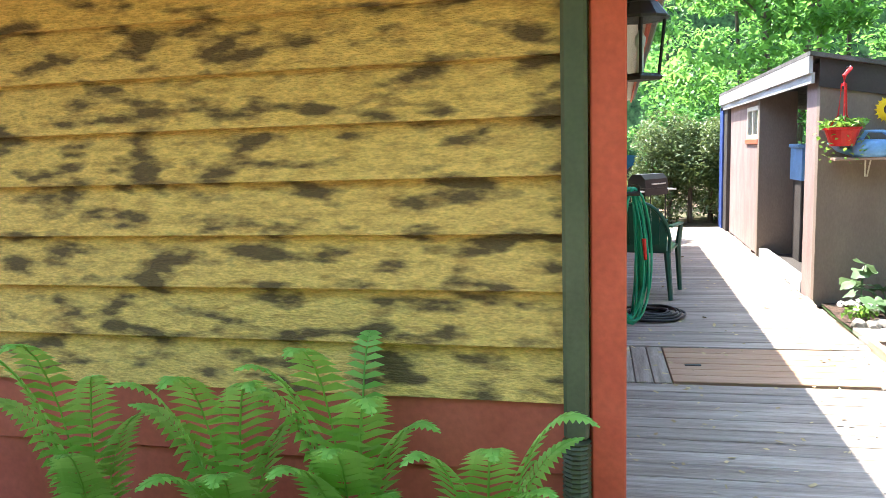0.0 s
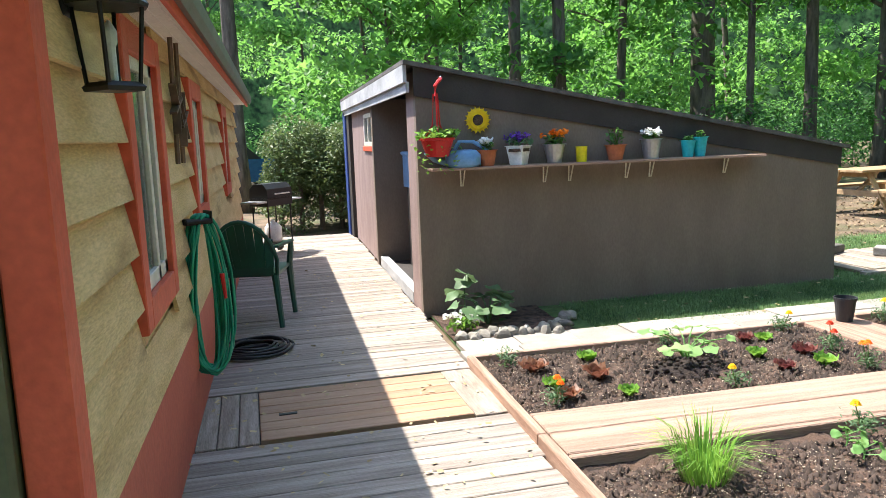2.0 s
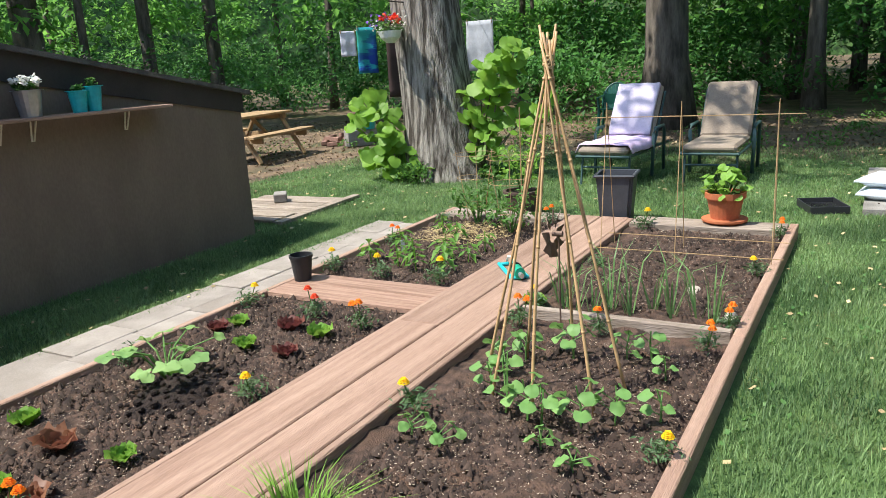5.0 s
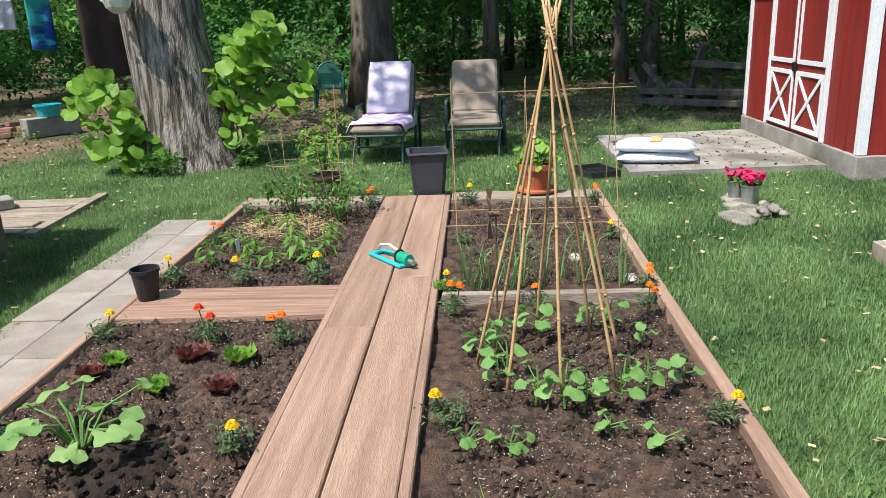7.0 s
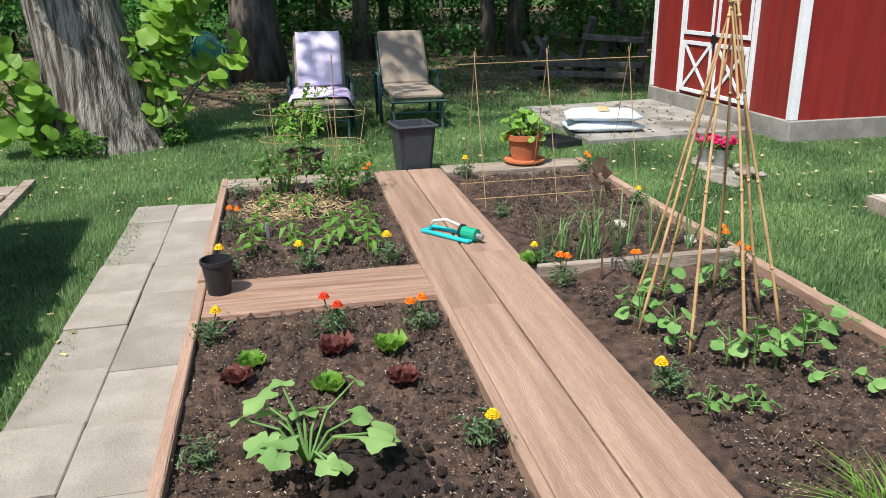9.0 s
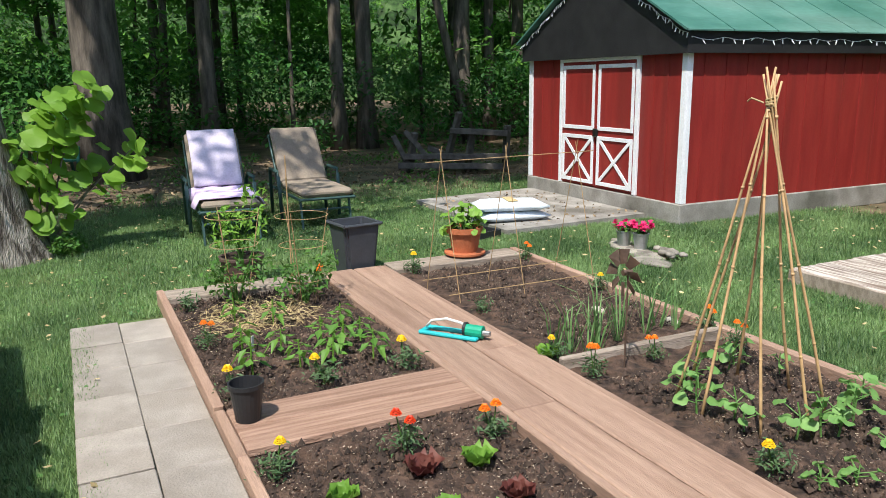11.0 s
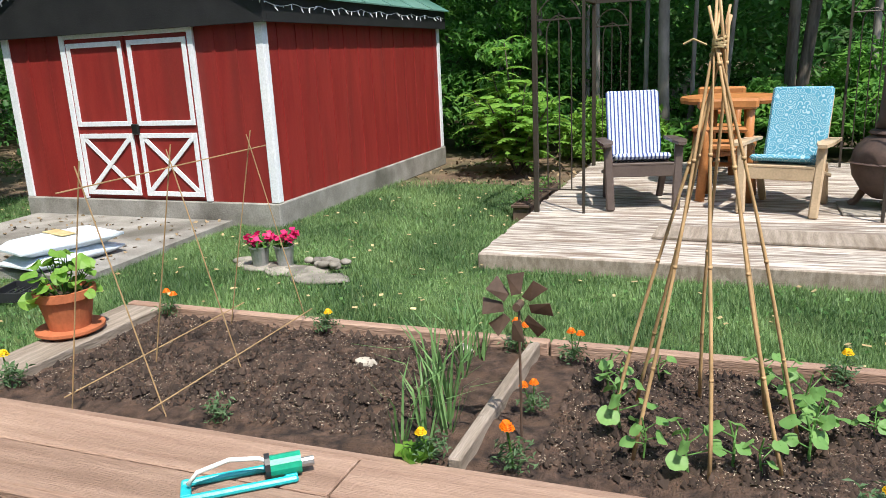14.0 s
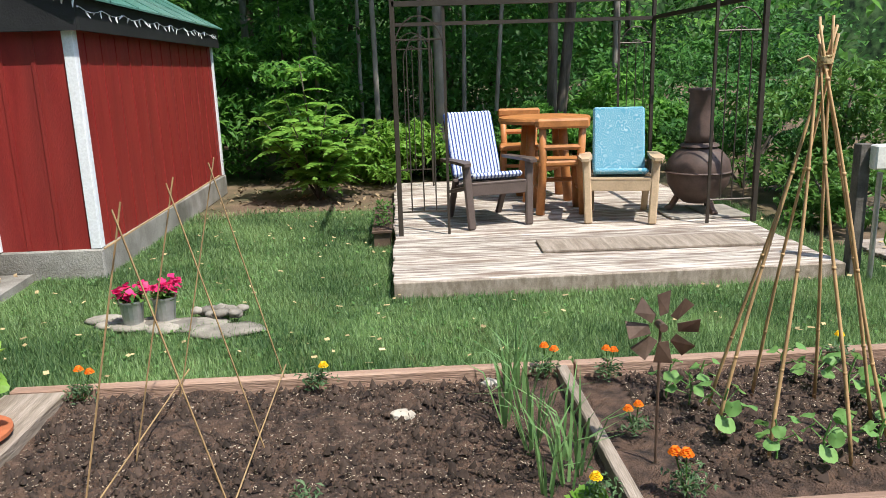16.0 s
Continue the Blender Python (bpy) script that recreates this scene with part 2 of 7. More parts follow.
M["bamboo"] = plain("bamboo_cane", (0.46, 0.30, 0.15), 0.5, var=0.2, obj=0.12)
M["twig"] = plain("thin_cane", (0.36, 0.24, 0.12), 0.6, var=0.2)
M["picnic"] = plain("tan_picnic_wood", (0.36, 0.24, 0.13), 0.7, var=0.2)
M["log_wood"] = plain("orange_log_wood", (0.42, 0.17, 0.055), 0.45, var=0.2)
M["chair_brown"] = plain("brown_resin", (0.10, 0.075, 0.065), 0.5)
M["chair_tan"] = plain("tan_resin", (0.50, 0.37, 0.24), 0.5)
M["clay"] = plain("brown_clay_chiminea", (0.085, 0.055, 0.045), 0.6, var=0.25)
M["cushion_tan"] = plain("taupe_cushion_fabric", (0.25, 0.205, 0.16), 0.9, var=0.12, bump=0.3)
M["cushion_lilac"] = plain("lilac_towel_fabric", (0.56, 0.51, 0.63), 0.9, var=0.08, bump=0.4)
M["towel_pink"] = plain("pale_pink_towel", (0.64, 0.50, 0.72), 0.9, var=0.12, bump=0.4)
M["lounger"] = plain("green_lounger_metal", (0.045, 0.09, 0.085), 0.45, 0.2)
M["old_wood"] = plain("grey_old_wood", (0.11, 0.10, 0.088), 0.85, var=0.3, bump=0.4)
M["stone"] = plain("field_stone", (0.22, 0.20, 0.17), 0.85, var=0.3, obj=0.35, bump=0.4)
M["flower_yellow"] = leafy("yellow_petals", (0.75, 0.48, 0.01), (0.85, 0.65, 0.02), 0.2)
M["flower_orange"] = leafy("orange_petals", (0.75, 0.16, 0.01), (0.85, 0.30, 0.01), 0.2)
M["flower_red"] = leafy("red_petals", (0.6, 0.03, 0.01), (0.75, 0.10, 0.02), 0.2)
M["flower_pink"] = leafy("magenta_petals", (0.6, 0.01, 0.10), (0.75, 0.05, 0.22), 0.2)
M["flower_white"] = leafy("white_petals", (0.75, 0.75, 0.7), (0.85, 0.85, 0.8), 0.2)
M["flower_purple"] = leafy("purple_petals", (0.12, 0.03, 0.35), (0.25, 0.1, 0.5), 0.2)
M["window_frame"] = plain("cream_window_frame", (0.66, 0.62, 0.52), 0.5)
M["curtain"] = plain("grey_window_screen", (0.13, 0.135, 0.13), 0.8)
M["sack"] = plain("pale_plastic_sack", (0.62, 0.68, 0.74), 0.4, var=0.1)
M["rust"] = plain("rusty_brown_metal", (0.15, 0.10, 0.075), 0.55, 0.4, var=0.35)
M["gazebo"] = plain("dark_bronze_metal", (0.055, 0.045, 0.036), 0.5, 0.3)


def glass(name, tint=(0.9, 0.95, 0.95)):
    m, nt, b = nodes_of(name)
    b.inputs["Base Color"].default_value = (*tint, 1)
    b.inputs["Roughness"].default_value = 0.03
    b.inputs["Transmission Weight"].default_value = 1.0
    b.inputs["IOR"].default_value = 1.1
    return m


M["glass"] = glass("window_glass")
rng = np.random.default_rng(7)


# ---- builders ----
def part(name, bm, material, parent=None, label="", smooth=False):
    me = bpy.data.meshes.new(name)
    bm.to_mesh(me)
    bm.free()
    me.materials.append(M[material])
    if smooth:
        me.polygons.foreach_set("use_smooth", [True] * len(me.polygons))
    ob = new(name, me)
    if parent:
        ob.parent = parent
    if label:
        tagged(ob, label)
    return ob


def piece(name, me, parent, x=0, y=0, z=0, rz=0, s=(1, 1, 1)):
    """One more object on shared mesh data."""
    ob = new(name, me)
    ob.parent = parent
    ob.location, ob.rotation_euler, ob.scale = (x, y, z), (0, 0, rz), s
    return ob


def thing(name, label, category, x=0, y=0, z=0, rz=0, group="", kind=""):
    ob = new(name)
    ob.empty_display_size = 0.1
    ob.matrix_basis = pose(x, y, z, 0, 0, rz)
    return tagged(ob, label, category, group, kind)


def setting(name, bm, material, label, category):
    return tagged(part(name, bm, material), label, category, "", "structure")


def BM():
    return bmesh.new()


def box(bm, x0, x1, y0, y1, z0, z1, bevel=0.0, m=None):
    r = bmesh.ops.create_cube(bm, size=1)
    vs = r["verts"]
    for v in vs:
        v.co = Vector((x0 + (v.co.x + 0.5) * (x1 - x0), y0 + (v.co.y + 0.5) * (y1 - y0), z0 + (v.co.z + 0.5) * (z1 - z0)))
    if bevel:
        es = list({e for v in vs for e in v.link_edges})
        out = bmesh.ops.bevel(bm, geom=es, offset=bevel, segments=1, affect="EDGES")
        vs = list({v for f in out["faces"] for v in f.verts} | {v for v in vs if v.is_valid})
    if m is not None:
        bmesh.ops.transform(bm, matrix=m, verts=vs)
    return bm


def beam(bm, a, b, w, h, bevel=0.0, up=(0, 0, 1)):
    """A board from a to b, w wide and h high."""
    a, b = Vector(a), Vector(b)
    d = b - a
    x = d.normalized()
    y = Vector(up).cross(x)
    if y.length < 1e-4:
        y = Vector((0, 1, 0)).cross(x)
    y.normalize()
    z = x.cross(y)
    m = Matrix.Translation((a + b) / 2) @ Matrix((x, y, z)).transposed().to_4x4()
    return box(bm, -d.length / 2, d.length / 2, -w / 2, w / 2, -h / 2, h / 2, bevel, m)


def tube(bm, pts, r, n=8, caps=True):
    """A round rod through the points; r is one radius or one for each."""
    pts = [Vector(p) for p in pts]
    rs = r if isinstance(r, (list, tuple)) else [r] * len(pts)
    rings = []
    ref = Vector((0, 0, 1))
    for i, p in enumerate(pts):
        d = (pts[min(i + 1, len(pts) - 1)] - pts[max(i - 1, 0)]).normalized()
        if abs(d.dot(ref)) > 0.98:
            u = Vector((1, 0, 0)).cross(d).normalized()
        else:
            u = ref.cross(d).normalized()
        w = d.cross(u)
        rings.append([bm.verts.new(p + (u * math.cos(k * math.tau / n) + w * math.sin(k * math.tau / n)) * rs[i]) for k in range(n)])
    for a, b in zip(rings, rings[1:]):
        for k in range(n):
            bm.faces.new((a[k], a[(k + 1) % n], b[(k + 1) % n], b[k]))
    if caps:
        bm.faces.new(rings[0][::-1])
        bm.faces.new(rings[-1])
    return bm


def lathe(bm, prof, n=20, x=0, y=0, z=0):
    """Turns a profile of (radius, height) round the upright axis."""
    rings = [[bm.verts.new((x + r * math.cos(k * math.tau / n), y + r * math.sin(k * math.tau / n), z + h)) for k in range(n)] for r, h in prof]
    for a, b in zip(rings, rings[1:]):
        for k in range(n):
            bm.faces.new((a[k], a[(k + 1) % n], b[(k + 1) % n], b[k]))
    bm.faces.new(rings[0][::-1])
    bm.faces.new(rings[-1])
    return bm


def prism(bm, poly, h, axis="z"):
    """A flat outline pushed up by h."""
    lo = [bm.verts.new((p[0], p[1], p[2])) for p in poly]
    d = {"x": Vector((h, 0, 0)), "y": Vector((0, h, 0)), "z": Vector((0, 0, h))}[axis]
    hi = [bm.verts.new(v.co + d) for v in lo]
    bm.faces.new(lo[::-1])
    bm.faces.new(hi)
    for i in range(len(lo)):
        j = (i + 1) % len(lo)
        bm.faces.new((lo[i], lo[j], hi[j], hi[i]))
    bmesh.ops.recalc_face_normals(bm, faces=bm.faces[:])
    return bm


def rock(bm, x, y, z, sx, sy, sz, seed):
    r = bmesh.ops.create_icosphere(bm, subdivisions=2, radius=1)
    for v in r["verts"]:
        k = 1 + 0.28 * noise.noise(v.co * 1.3 + Vector((seed * 3.1, 0, 0)))
        v.co = Vector((x + v.co.x * sx * k, y + v.co.y * sy * k, z + max(-0.6, v.co.z) * sz * k))
    return bm


def mesh_np(name, verts, faces, material):
    me = bpy.data.meshes.new(name)
    k = faces.shape[1]
    me.vertices.add(len(verts))
    me.vertices.foreach_set("co", verts.astype(np.float32).ravel())
    me.loops.add(faces.size)
    me.loops.foreach_set("vertex_index", faces.astype(np.int32).ravel())
    me.polygons.add(len(faces))
    me.polygons.foreach_set("loop_start", np.arange(0, faces.size, k, dtype=np.int32))
    me.update(calc_edges=True)
    me.materials.append(M[material])
    return me


def leaf_mesh(name, centres, size, material, droop=0.5, ratio=0.55, gen=rng):
    """Many small folded leaves, one at each centre; each has a midrib and a tip."""
    n = len(centres)
    size = np.broadcast_to(np.asarray(size, float), (n,))[:, None] * gen.uniform(0.6, 1.3, (n, 1))
    az = gen.uniform(0, math.tau, n)
    el = gen.normal(-droop * 0.5, 0.5, n)
    d = np.stack([np.cos(az) * np.cos(el), np.sin(az) * np.cos(el), np.sin(el)], 1)
    side = np.stack([-np.sin(az), np.cos(az), gen.normal(0, 0.45, n)], 1)
    side /= np.linalg.norm(side, axis=1, keepdims=True)
    up = np.cross(d, side)
    c = np.asarray(centres, float)
    base = c - d * size * 0.5
    tip = c + d * size * 0.5 - up * 0 - np.array([0, 0, 1.0]) * size * 0.12
    l = c + side * size * ratio * 0.5 + up * size * 0.1
    r = c - side * size * ratio * 0.5 + up * size * 0.1
    v = np.stack([base, r, tip, l], 1).reshape(-1, 3)
    i = np.arange(n)[:, None] * 4
    f = np.concatenate([i + np.array([0, 1, 2]), i + np.array([0, 2, 3])], 0)
    return mesh_np(name, v, f, material)


def clump_points(centres, radii, per, flat=0.7, gen=rng):
    """Points gathered in uneven clumps, denser towards their outside."""
    out = []
    for c, r in zip(centres, radii):
        p = gen.normal(0, 1, (per, 3))
        p /= np.linalg.norm(p, axis=1, keepdims=True)
        p *= (gen.uniform(0.35, 1.0, (per, 1)) ** 0.6) * r
        p[:, 2] *= flat
        out.append(p + np.asarray(c))
    return np.concatenate(out)


def outline_leaf(bm, m, size, lobes=0, seed=0.0, points=14):
    """A broad leaf (heart or lobed) as a slightly cupped fan, in the pose m."""
    c = bm.verts.new(m @ Vector((0, 0, 0)))
    ring = []
    for k in range(points):
        a = math.tau * k / points
        rr = 0.5 * size * (1 - 0.42 * max(0, math.cos(a + math.pi)) ** 6) * (1 + (0.15 * math.cos(lobes * a) + 0.04 * math.cos(3 * lobes * a + seed) if lobes else 0.16 * max(0, math.cos(a)) ** 5))
        rr *= 1 + 0.06 * math.sin(5 * a + seed)
        ring.append(bm.verts.new(m @ Vector((rr * math.cos(a) * 1.05, rr * math.sin(a), size * (0.07 * math.sin(3 * a + seed) - 0.03 * (1 - math.cos(2 * a)))))))
    for k in range(points):
        bm.faces.new((c, ring[k], ring[(k + 1) % points]))
    return bm
M["stone_pale"] = plain("pale_flat_stone", (0.48, 0.43, 0.36), 0.85, var=0.2, bump=0.3)


# ---- ground ----
bm = BM()
bmesh.ops.create_grid(bm, x_segments=1, y_segments=1, size=1)
for v in bm.verts:
    v.co = Vector((v.co.x * 900, v.co.y * 900, -0.06))
setting("ground", bm, "forest_floor", "brown leaf-littered forest ground reaching into the woods", "ground")


def rough_sheet(x0, x1, y0, y1, step, z, amp, freq):
    bm = BM()
    nx, ny = max(2, int((x1 - x0) / step)), max(2, int((y1 - y0) / step))
    g = [[bm.verts.new((x0 + (x1 - x0) * i / nx, y0 + (y1 - y0) * j / ny, 0)) for j in range(ny + 1)] for i in range(nx + 1)]
    for row in g:
        for v in row:
            v.co.z = z + amp * noise.fractal(Vector((v.co.x * freq, v.co.y * freq, 3.7)), 0.8, 2.0, 4)
    for i in range(nx):
        for j in range(ny):
            bm.faces.new((g[i][j], g[i + 1][j], g[i + 1][j + 1], g[i][j + 1]))
    return bm


lawn_bm = rough_sheet(1.9, 13.4, -3.4, 10.2, 0.2, -0.035, 0.012, 0.8)
for v in lawn_bm.verts:
    v.co.z -= 0.06 * max(0, v.co.x - 11.0 + 1.6 * noise.noise(v.co * 0.9)) + 0.06 * max(0, v.co.y - 8.8 + 1.2 * noise.noise(v.co * 0.8)) + 0.06 * max(0, -1.6 - v.co.y + 1.4 * noise.noise(v.co * 0.7))
setting("lawn", lawn_bm, "lawn", "green mown lawn with thin and dry patches", "lawn")

# ---- main deck beside the house ----
deck_floor = thing("deck_floor", "weathered grey wooden deck boards beside the house", "deck", kind="structure")
bm = BM()
box(bm, -0.675, 0.675, -0.068, 0.068, -0.028, 0, 0.004)
short_board = bpy.data.meshes.new("board")
bm.to_mesh(short_board)
short_board.materials.append(M["deck"])
bm.free()
bm = BM()
box(bm, 0.10, 1.84, 0.36, 13.1, -0.06, -0.034)
part("joist_base", bm, "shed_dark", deck_floor)
y = 0.42
while y < 13.05:
    x0, x1 = 0.13, 1.835
    if 4.62 < y < 5.45:
        y += 0.142
        continue
    piece("board", short_board, deck_floor, (x0 + x1) / 2 + random.uniform(-0.015, 0.015), y, random.uniform(-0.002, 0.002), 0.03 + random.uniform(-0.003, 0.003), ((x1 - x0) / 1.35, 1, 1))
    y += 0.142
hatch = thing("deck_hatch", "orange new cedar hatch boards set into the grey deck", "deck hatch", 1.08, 5.035, 0.0, 2.0)
bm = BM()
box(bm, -0.562, 0.562, -0.060, 0.060, -0.028, 0.006, 0.004)
cedar = bpy.data.meshes.new("hatch_board")
bm.to_mesh(cedar)
cedar.materials.append(M["deck_new"])
bm.free()
for k in range(6):
    piece("hatch_board", cedar, hatch, 0, -0.315 + k * 0.126)
bm = BM()
box(bm, -0.46, -0.36, -0.06, -0.03, 0.007, 0.012, 0.002)
part("pull_slot", bm, "black_metal", hatch)
bm = BM()
box(bm, -0.05, 0.05, -0.4, 0.4, -0.028, 0.002, 0.004)
grey_b = bpy.data.meshes.new("edge_board")
bm.to_mesh(grey_b)
grey_b.materials.append(M["grey_plank"])
bm.free()
for k in range(3):
    piece("edge_board", grey_b, hatch, -0.83 + 0.106 * k, 0.0)
piece("edge_board", grey_b, hatch, 0.665, 0.0, 0, 0, (1.95, 1, 1))

# ---- the house ----
house = thing("house", "yellow clapboard house with red trim and a white soffit", "house", 0.15, -0.02, 0.0)


def siding(x0, x1, lo, hi, face, axis):
    """Lapped boards; each leans out at its lower edge."""
    z = lo
    obs = []
    while z < hi:
        bm = BM()
        t = 0.044
        prof = [(0.004, z + 0.20), (t, z), (t - 0.016, z - 0.002), (-0.01, z + 0.20)]
        if axis == "x":
            poly = [(x0, face - d, h) for d, h in prof]
            prism(bm, poly, x1 - x0, "x")
        else:
            poly = [(face + d, x0, h) for d, h in prof]
            prism(bm, poly, x1 - x0, "y")
        obs.append(part("siding_board", bm, "siding" if axis == "x" else "siding_side", house))
        z += 0.19
    return obs


bm = BM()
box(bm, -6, 0.03, 2.66, 11.2, -0.05, 2.1)
part("wall", bm, "siding_side", house)
siding(-6, -0.02, 0.555, 2.1, 2.65, "x")
WINDOWS = ((3.62, 4.46, 0.84, 1.93), (5.60, 6.32, 1.0, 1.88), (8.3, 9.0, 1.0, 1.86))
edges = [2.66] + [v for w in WINDOWS for v in w[:2]] + [8.4]
z = 0.555
while z < 1.9:
    spans = [(2.66, 11.2)]
    for w0, w1, b, t in WINDOWS:
        if b - 0.18 < z < t:
            spans = [s for a, e in spans for s in ((a, min(e, w0)), (max(a, w1), e)) if s[1] - s[0] > 0.01]
    for a, e in spans:
        bm = BM()
        prism(bm, [(0.035 + d, a, h) for d, h in ((0.004, z + 0.20), (0.042, z), (0.022, z - 0.002), (-0.01, z + 0.20))], e - a, "y")
        part("siding_board", bm, "siding_side", house)
    z += 0.19
bm = BM()
box(bm, -6, 0.0, 2.62, 2.66, 0.30, 0.565, 0.004)
part("skirt_board", bm, "skirt", house, "red painted skirt board")
bm = BM()
box(bm, -6, 0.0, 2.635, 2.66, -0.05, 0.297)
part("skirt_base", bm, "skirt", house)
bm = BM()
box(bm, 0.03, 0.075, 2.66, 11.2, 0.30, 0.565, 0.004)
part("skirt_board", bm, "skirt", house, "red painted skirt board")
bm = BM()
box(bm, 0.03, 0.06, 2.66, 11.2, -0.05, 0.297)
part("skirt_base", bm, "skirt", house)
bm = BM()
box(bm, -0.012, 0.10, 2.58, 2.69, 0.0, 2.2, 0.006)
part("corner_post", bm, "red_trim", house, "red painted corner post")
# downspout with ribs
bm = BM()
ribs = 0.085
box(bm, -0.10, -0.018, 2.55, 2.615, 0.45, 1.95, 0.012)
part("downspout", bm, "downspout", house, "dark green metal downspout")
for za, zb in ((0.02, 0.45), (1.95, 2.14)):
    bm = BM()
    steps = int((zb - za) / 0.008)
    lathe(bm, [(0.042 + 0.007 * (i % 2), za + 0.008 * i) for i in range(steps + 1)], 10, -0.059, 2.572)
    part("flexible_spout", bm, "downspout", house, "ribbed black flexible spout")
for w0, w1, b, t in WINDOWS:
    win = new("window")
    win.parent = house
    for a in ((w0, w0 + 0.11, b, t), (w1 - 0.11, w1, b, t), (w0 + 0.11, w1 - 0.11, t - 0.11, t), (w0 + 0.11, w1 - 0.11, b, b + 0.11)):
        bm = BM()
        box(bm, 0.03, 0.085, a[0], a[1], a[2], a[3], 0.004)
        part("window_casing", bm, "red_trim", win, "red painted window casing")
    bm = BM()
    a0, a1, c0, c1 = w0 + 0.11, w1 - 0.11, b + 0.11, t - 0.11
    mid = (a0 + a1) / 2
    for a in ((a0, a0 + 0.05, c0, c1), (a1 - 0.07, a1, c0, c1), (mid + 0.07, mid + 0.12, c0, c1), (a0, a1, c1 - 0.05, c1), (a0, a1, c0, c0 + 0.06)):
        box(bm, 0.034, 0.06, a[0], a[1], a[2], a[3], 0.003)
    part("window_sash", bm, "window_frame", win, "cream window sash")
    bm = BM()
    box(bm, 0.04, 0.046, a0 + 0.04, a1 - 0.04, c0 + 0.04, c1 - 0.04)
    pane = part("pane", bm, "glass", win)
    bm = BM()
    box(bm, 0.031, 0.034, a0, a1, c0, c1)
    part("blind", bm, "curtain", win)
# eave, gutter and roof
bm = BM()
box(bm, 0.03, 0.205, 2.35, 11.5, 2.00, 2.02)
part("soffit", bm, "soffit", house, "white ribbed soffit")
for k in range(3):
    bm = BM()
    box(bm, 0.06 + k * 0.052, 0.068 + k * 0.052, 2.36, 11.49, 1.994, 1.999)
    part("soffit_rib", bm, "soffit", house)
bm = BM()
box(bm, 0.205, 0.225, 2.34, 11.51, 1.97, 2.10, 0.003)
part("fascia", bm, "red_trim", house, "red fascia board")
bm = BM()
prism(bm, [(0.227, 2.33, 2.01), (0.255, 2.33, 2.0), (0.275, 2.33, 2.04), (0.28, 2.33, 2.10), (0.227, 2.33, 2.10)], 9.2, "y")
part("gutter", bm, "gutter", house, "grey green metal gutter")
bm = BM()
prism(bm, [(0.25, 2.3, 2.105), (-4.0, 2.3, 3.7), (-4.0, 2.3, 3.8), (0.26, 2.3, 2.14)], 9.25, "y")
part("roof", bm, "roofing", house)
bm = BM()
box(bm, -6, 0.03, 2.0, 2.66, 2.13, 2.16)
part("front_soffit", bm, "soffit", house)

# ---- brown lean-to shed ----
lean = thing("garden_shed", "brown painted lean-to shed with a sloping roof and open doorway", "shed")
SX0, SX1, SY0, SY1 = 1.845, 5.88, 7.095, 13.0


def roof_z(x):
    return 2.06 - (x - SX0) * (2.06 - 1.255) / (SX1 - SX0)


bm = BM()
prism(bm, [(SX0, SY0, -0.05), (SX1, SY0, -0.05), (SX1, SY0, roof_z(SX1) - 0.03), (SX0, SY0, roof_z(SX0) - 0.03)], 0.09, "y")
part("side_wall", bm, "shed_brown", lean)
# thin dark band on the side wall, following the roof slope
bm = BM()
prism(bm, [(SX0 - 0.012, SY0 - 0.018, roof_z(SX0) - 0.24), (SX1 + 0.02, SY0 - 0.018, roof_z(SX1) - 0.17), (SX1 + 0.02, SY0 - 0.018, roof_z(SX1) - 0.005), (SX0 - 0.012, SY0 - 0.018, roof_z(SX0) - 0.005)], 0.016, "y")
part("rake_band", bm, "shed_dark", lean, "dark brown band under the roof edge")
bm = BM()
box(bm, SX0, SX0 + 0.09, SY0 + 0.092, 7.55, -0.03, 2.02)
part("front_wall", bm, "shed_pink", lean, "faded mauve brown front wall")
for y0, y1, z0, z1 in ((9.86, 10.0, 0.0, 2.0), (10.85, SY1, 0.0, 2.0), (10.0, 10.85, 0.0, 1.40), (10.0, 10.85, 1.80, 2.0)):
    bm = BM()
    box(bm, SX0 + 0.002, SX0 + 0.08, y0, y1, z0, z1)
    part("front_wall", bm, "shed_pink", lean, "faded mauve brown front wall")
bm = BM()
box(bm, SX0 - 0.03, SX0 + 0.38, 9.75, 9.86, 0.0, 1.93, 0.004)
part("door_partition", bm, "shed_brown", lean)
bm = BM()
box(bm, SX0 - 0.05, SX0 + 0.10, 12.4, 13.06, 0.0, 2.0, 0.004)
part("end_post", bm, "shed_dark", lean)
M["blue_sheet"] = plain("dark_blue_sheet", (0.03, 0.06, 0.22), 0.5)
bm = BM()
box(bm, SX0 - 0.075, SX0 - 0.052, 12.75, 13.08, 0.0, 1.9, 0.004)
part("tarpaulin", bm, "blue_sheet", lean, "dark blue tarpaulin hung at the corner")
bm = BM()
box(bm, SX0 + 0.1, SX1, SY1 - 0.09, SY1, -0.03, 1.25)
part("rear_wall", bm, "shed_brown", lean)
bm = BM()
box(bm, SX1 - 0.09, SX1 - 0.002, SY0 + 0.092, SY1 - 0.092, -0.03, 1.18)
part("low_wall", bm, "shed_brown", lean)
bm = BM()
box(bm, SX0 + 0.1, SX1 - 0.1, SY0 + 0.1, SY1 - 0.1, -0.03, 0.03)
part("shed_floor", bm, "shed_dark", lean)
bm = BM()
box(bm, SX0 - 0.005, SX0 + 0.09, 7.55, 9.75, -0.02, 0.10, 0.006)
part("threshold", bm, "fascia", lean, "pale worn door threshold")
bm = BM()
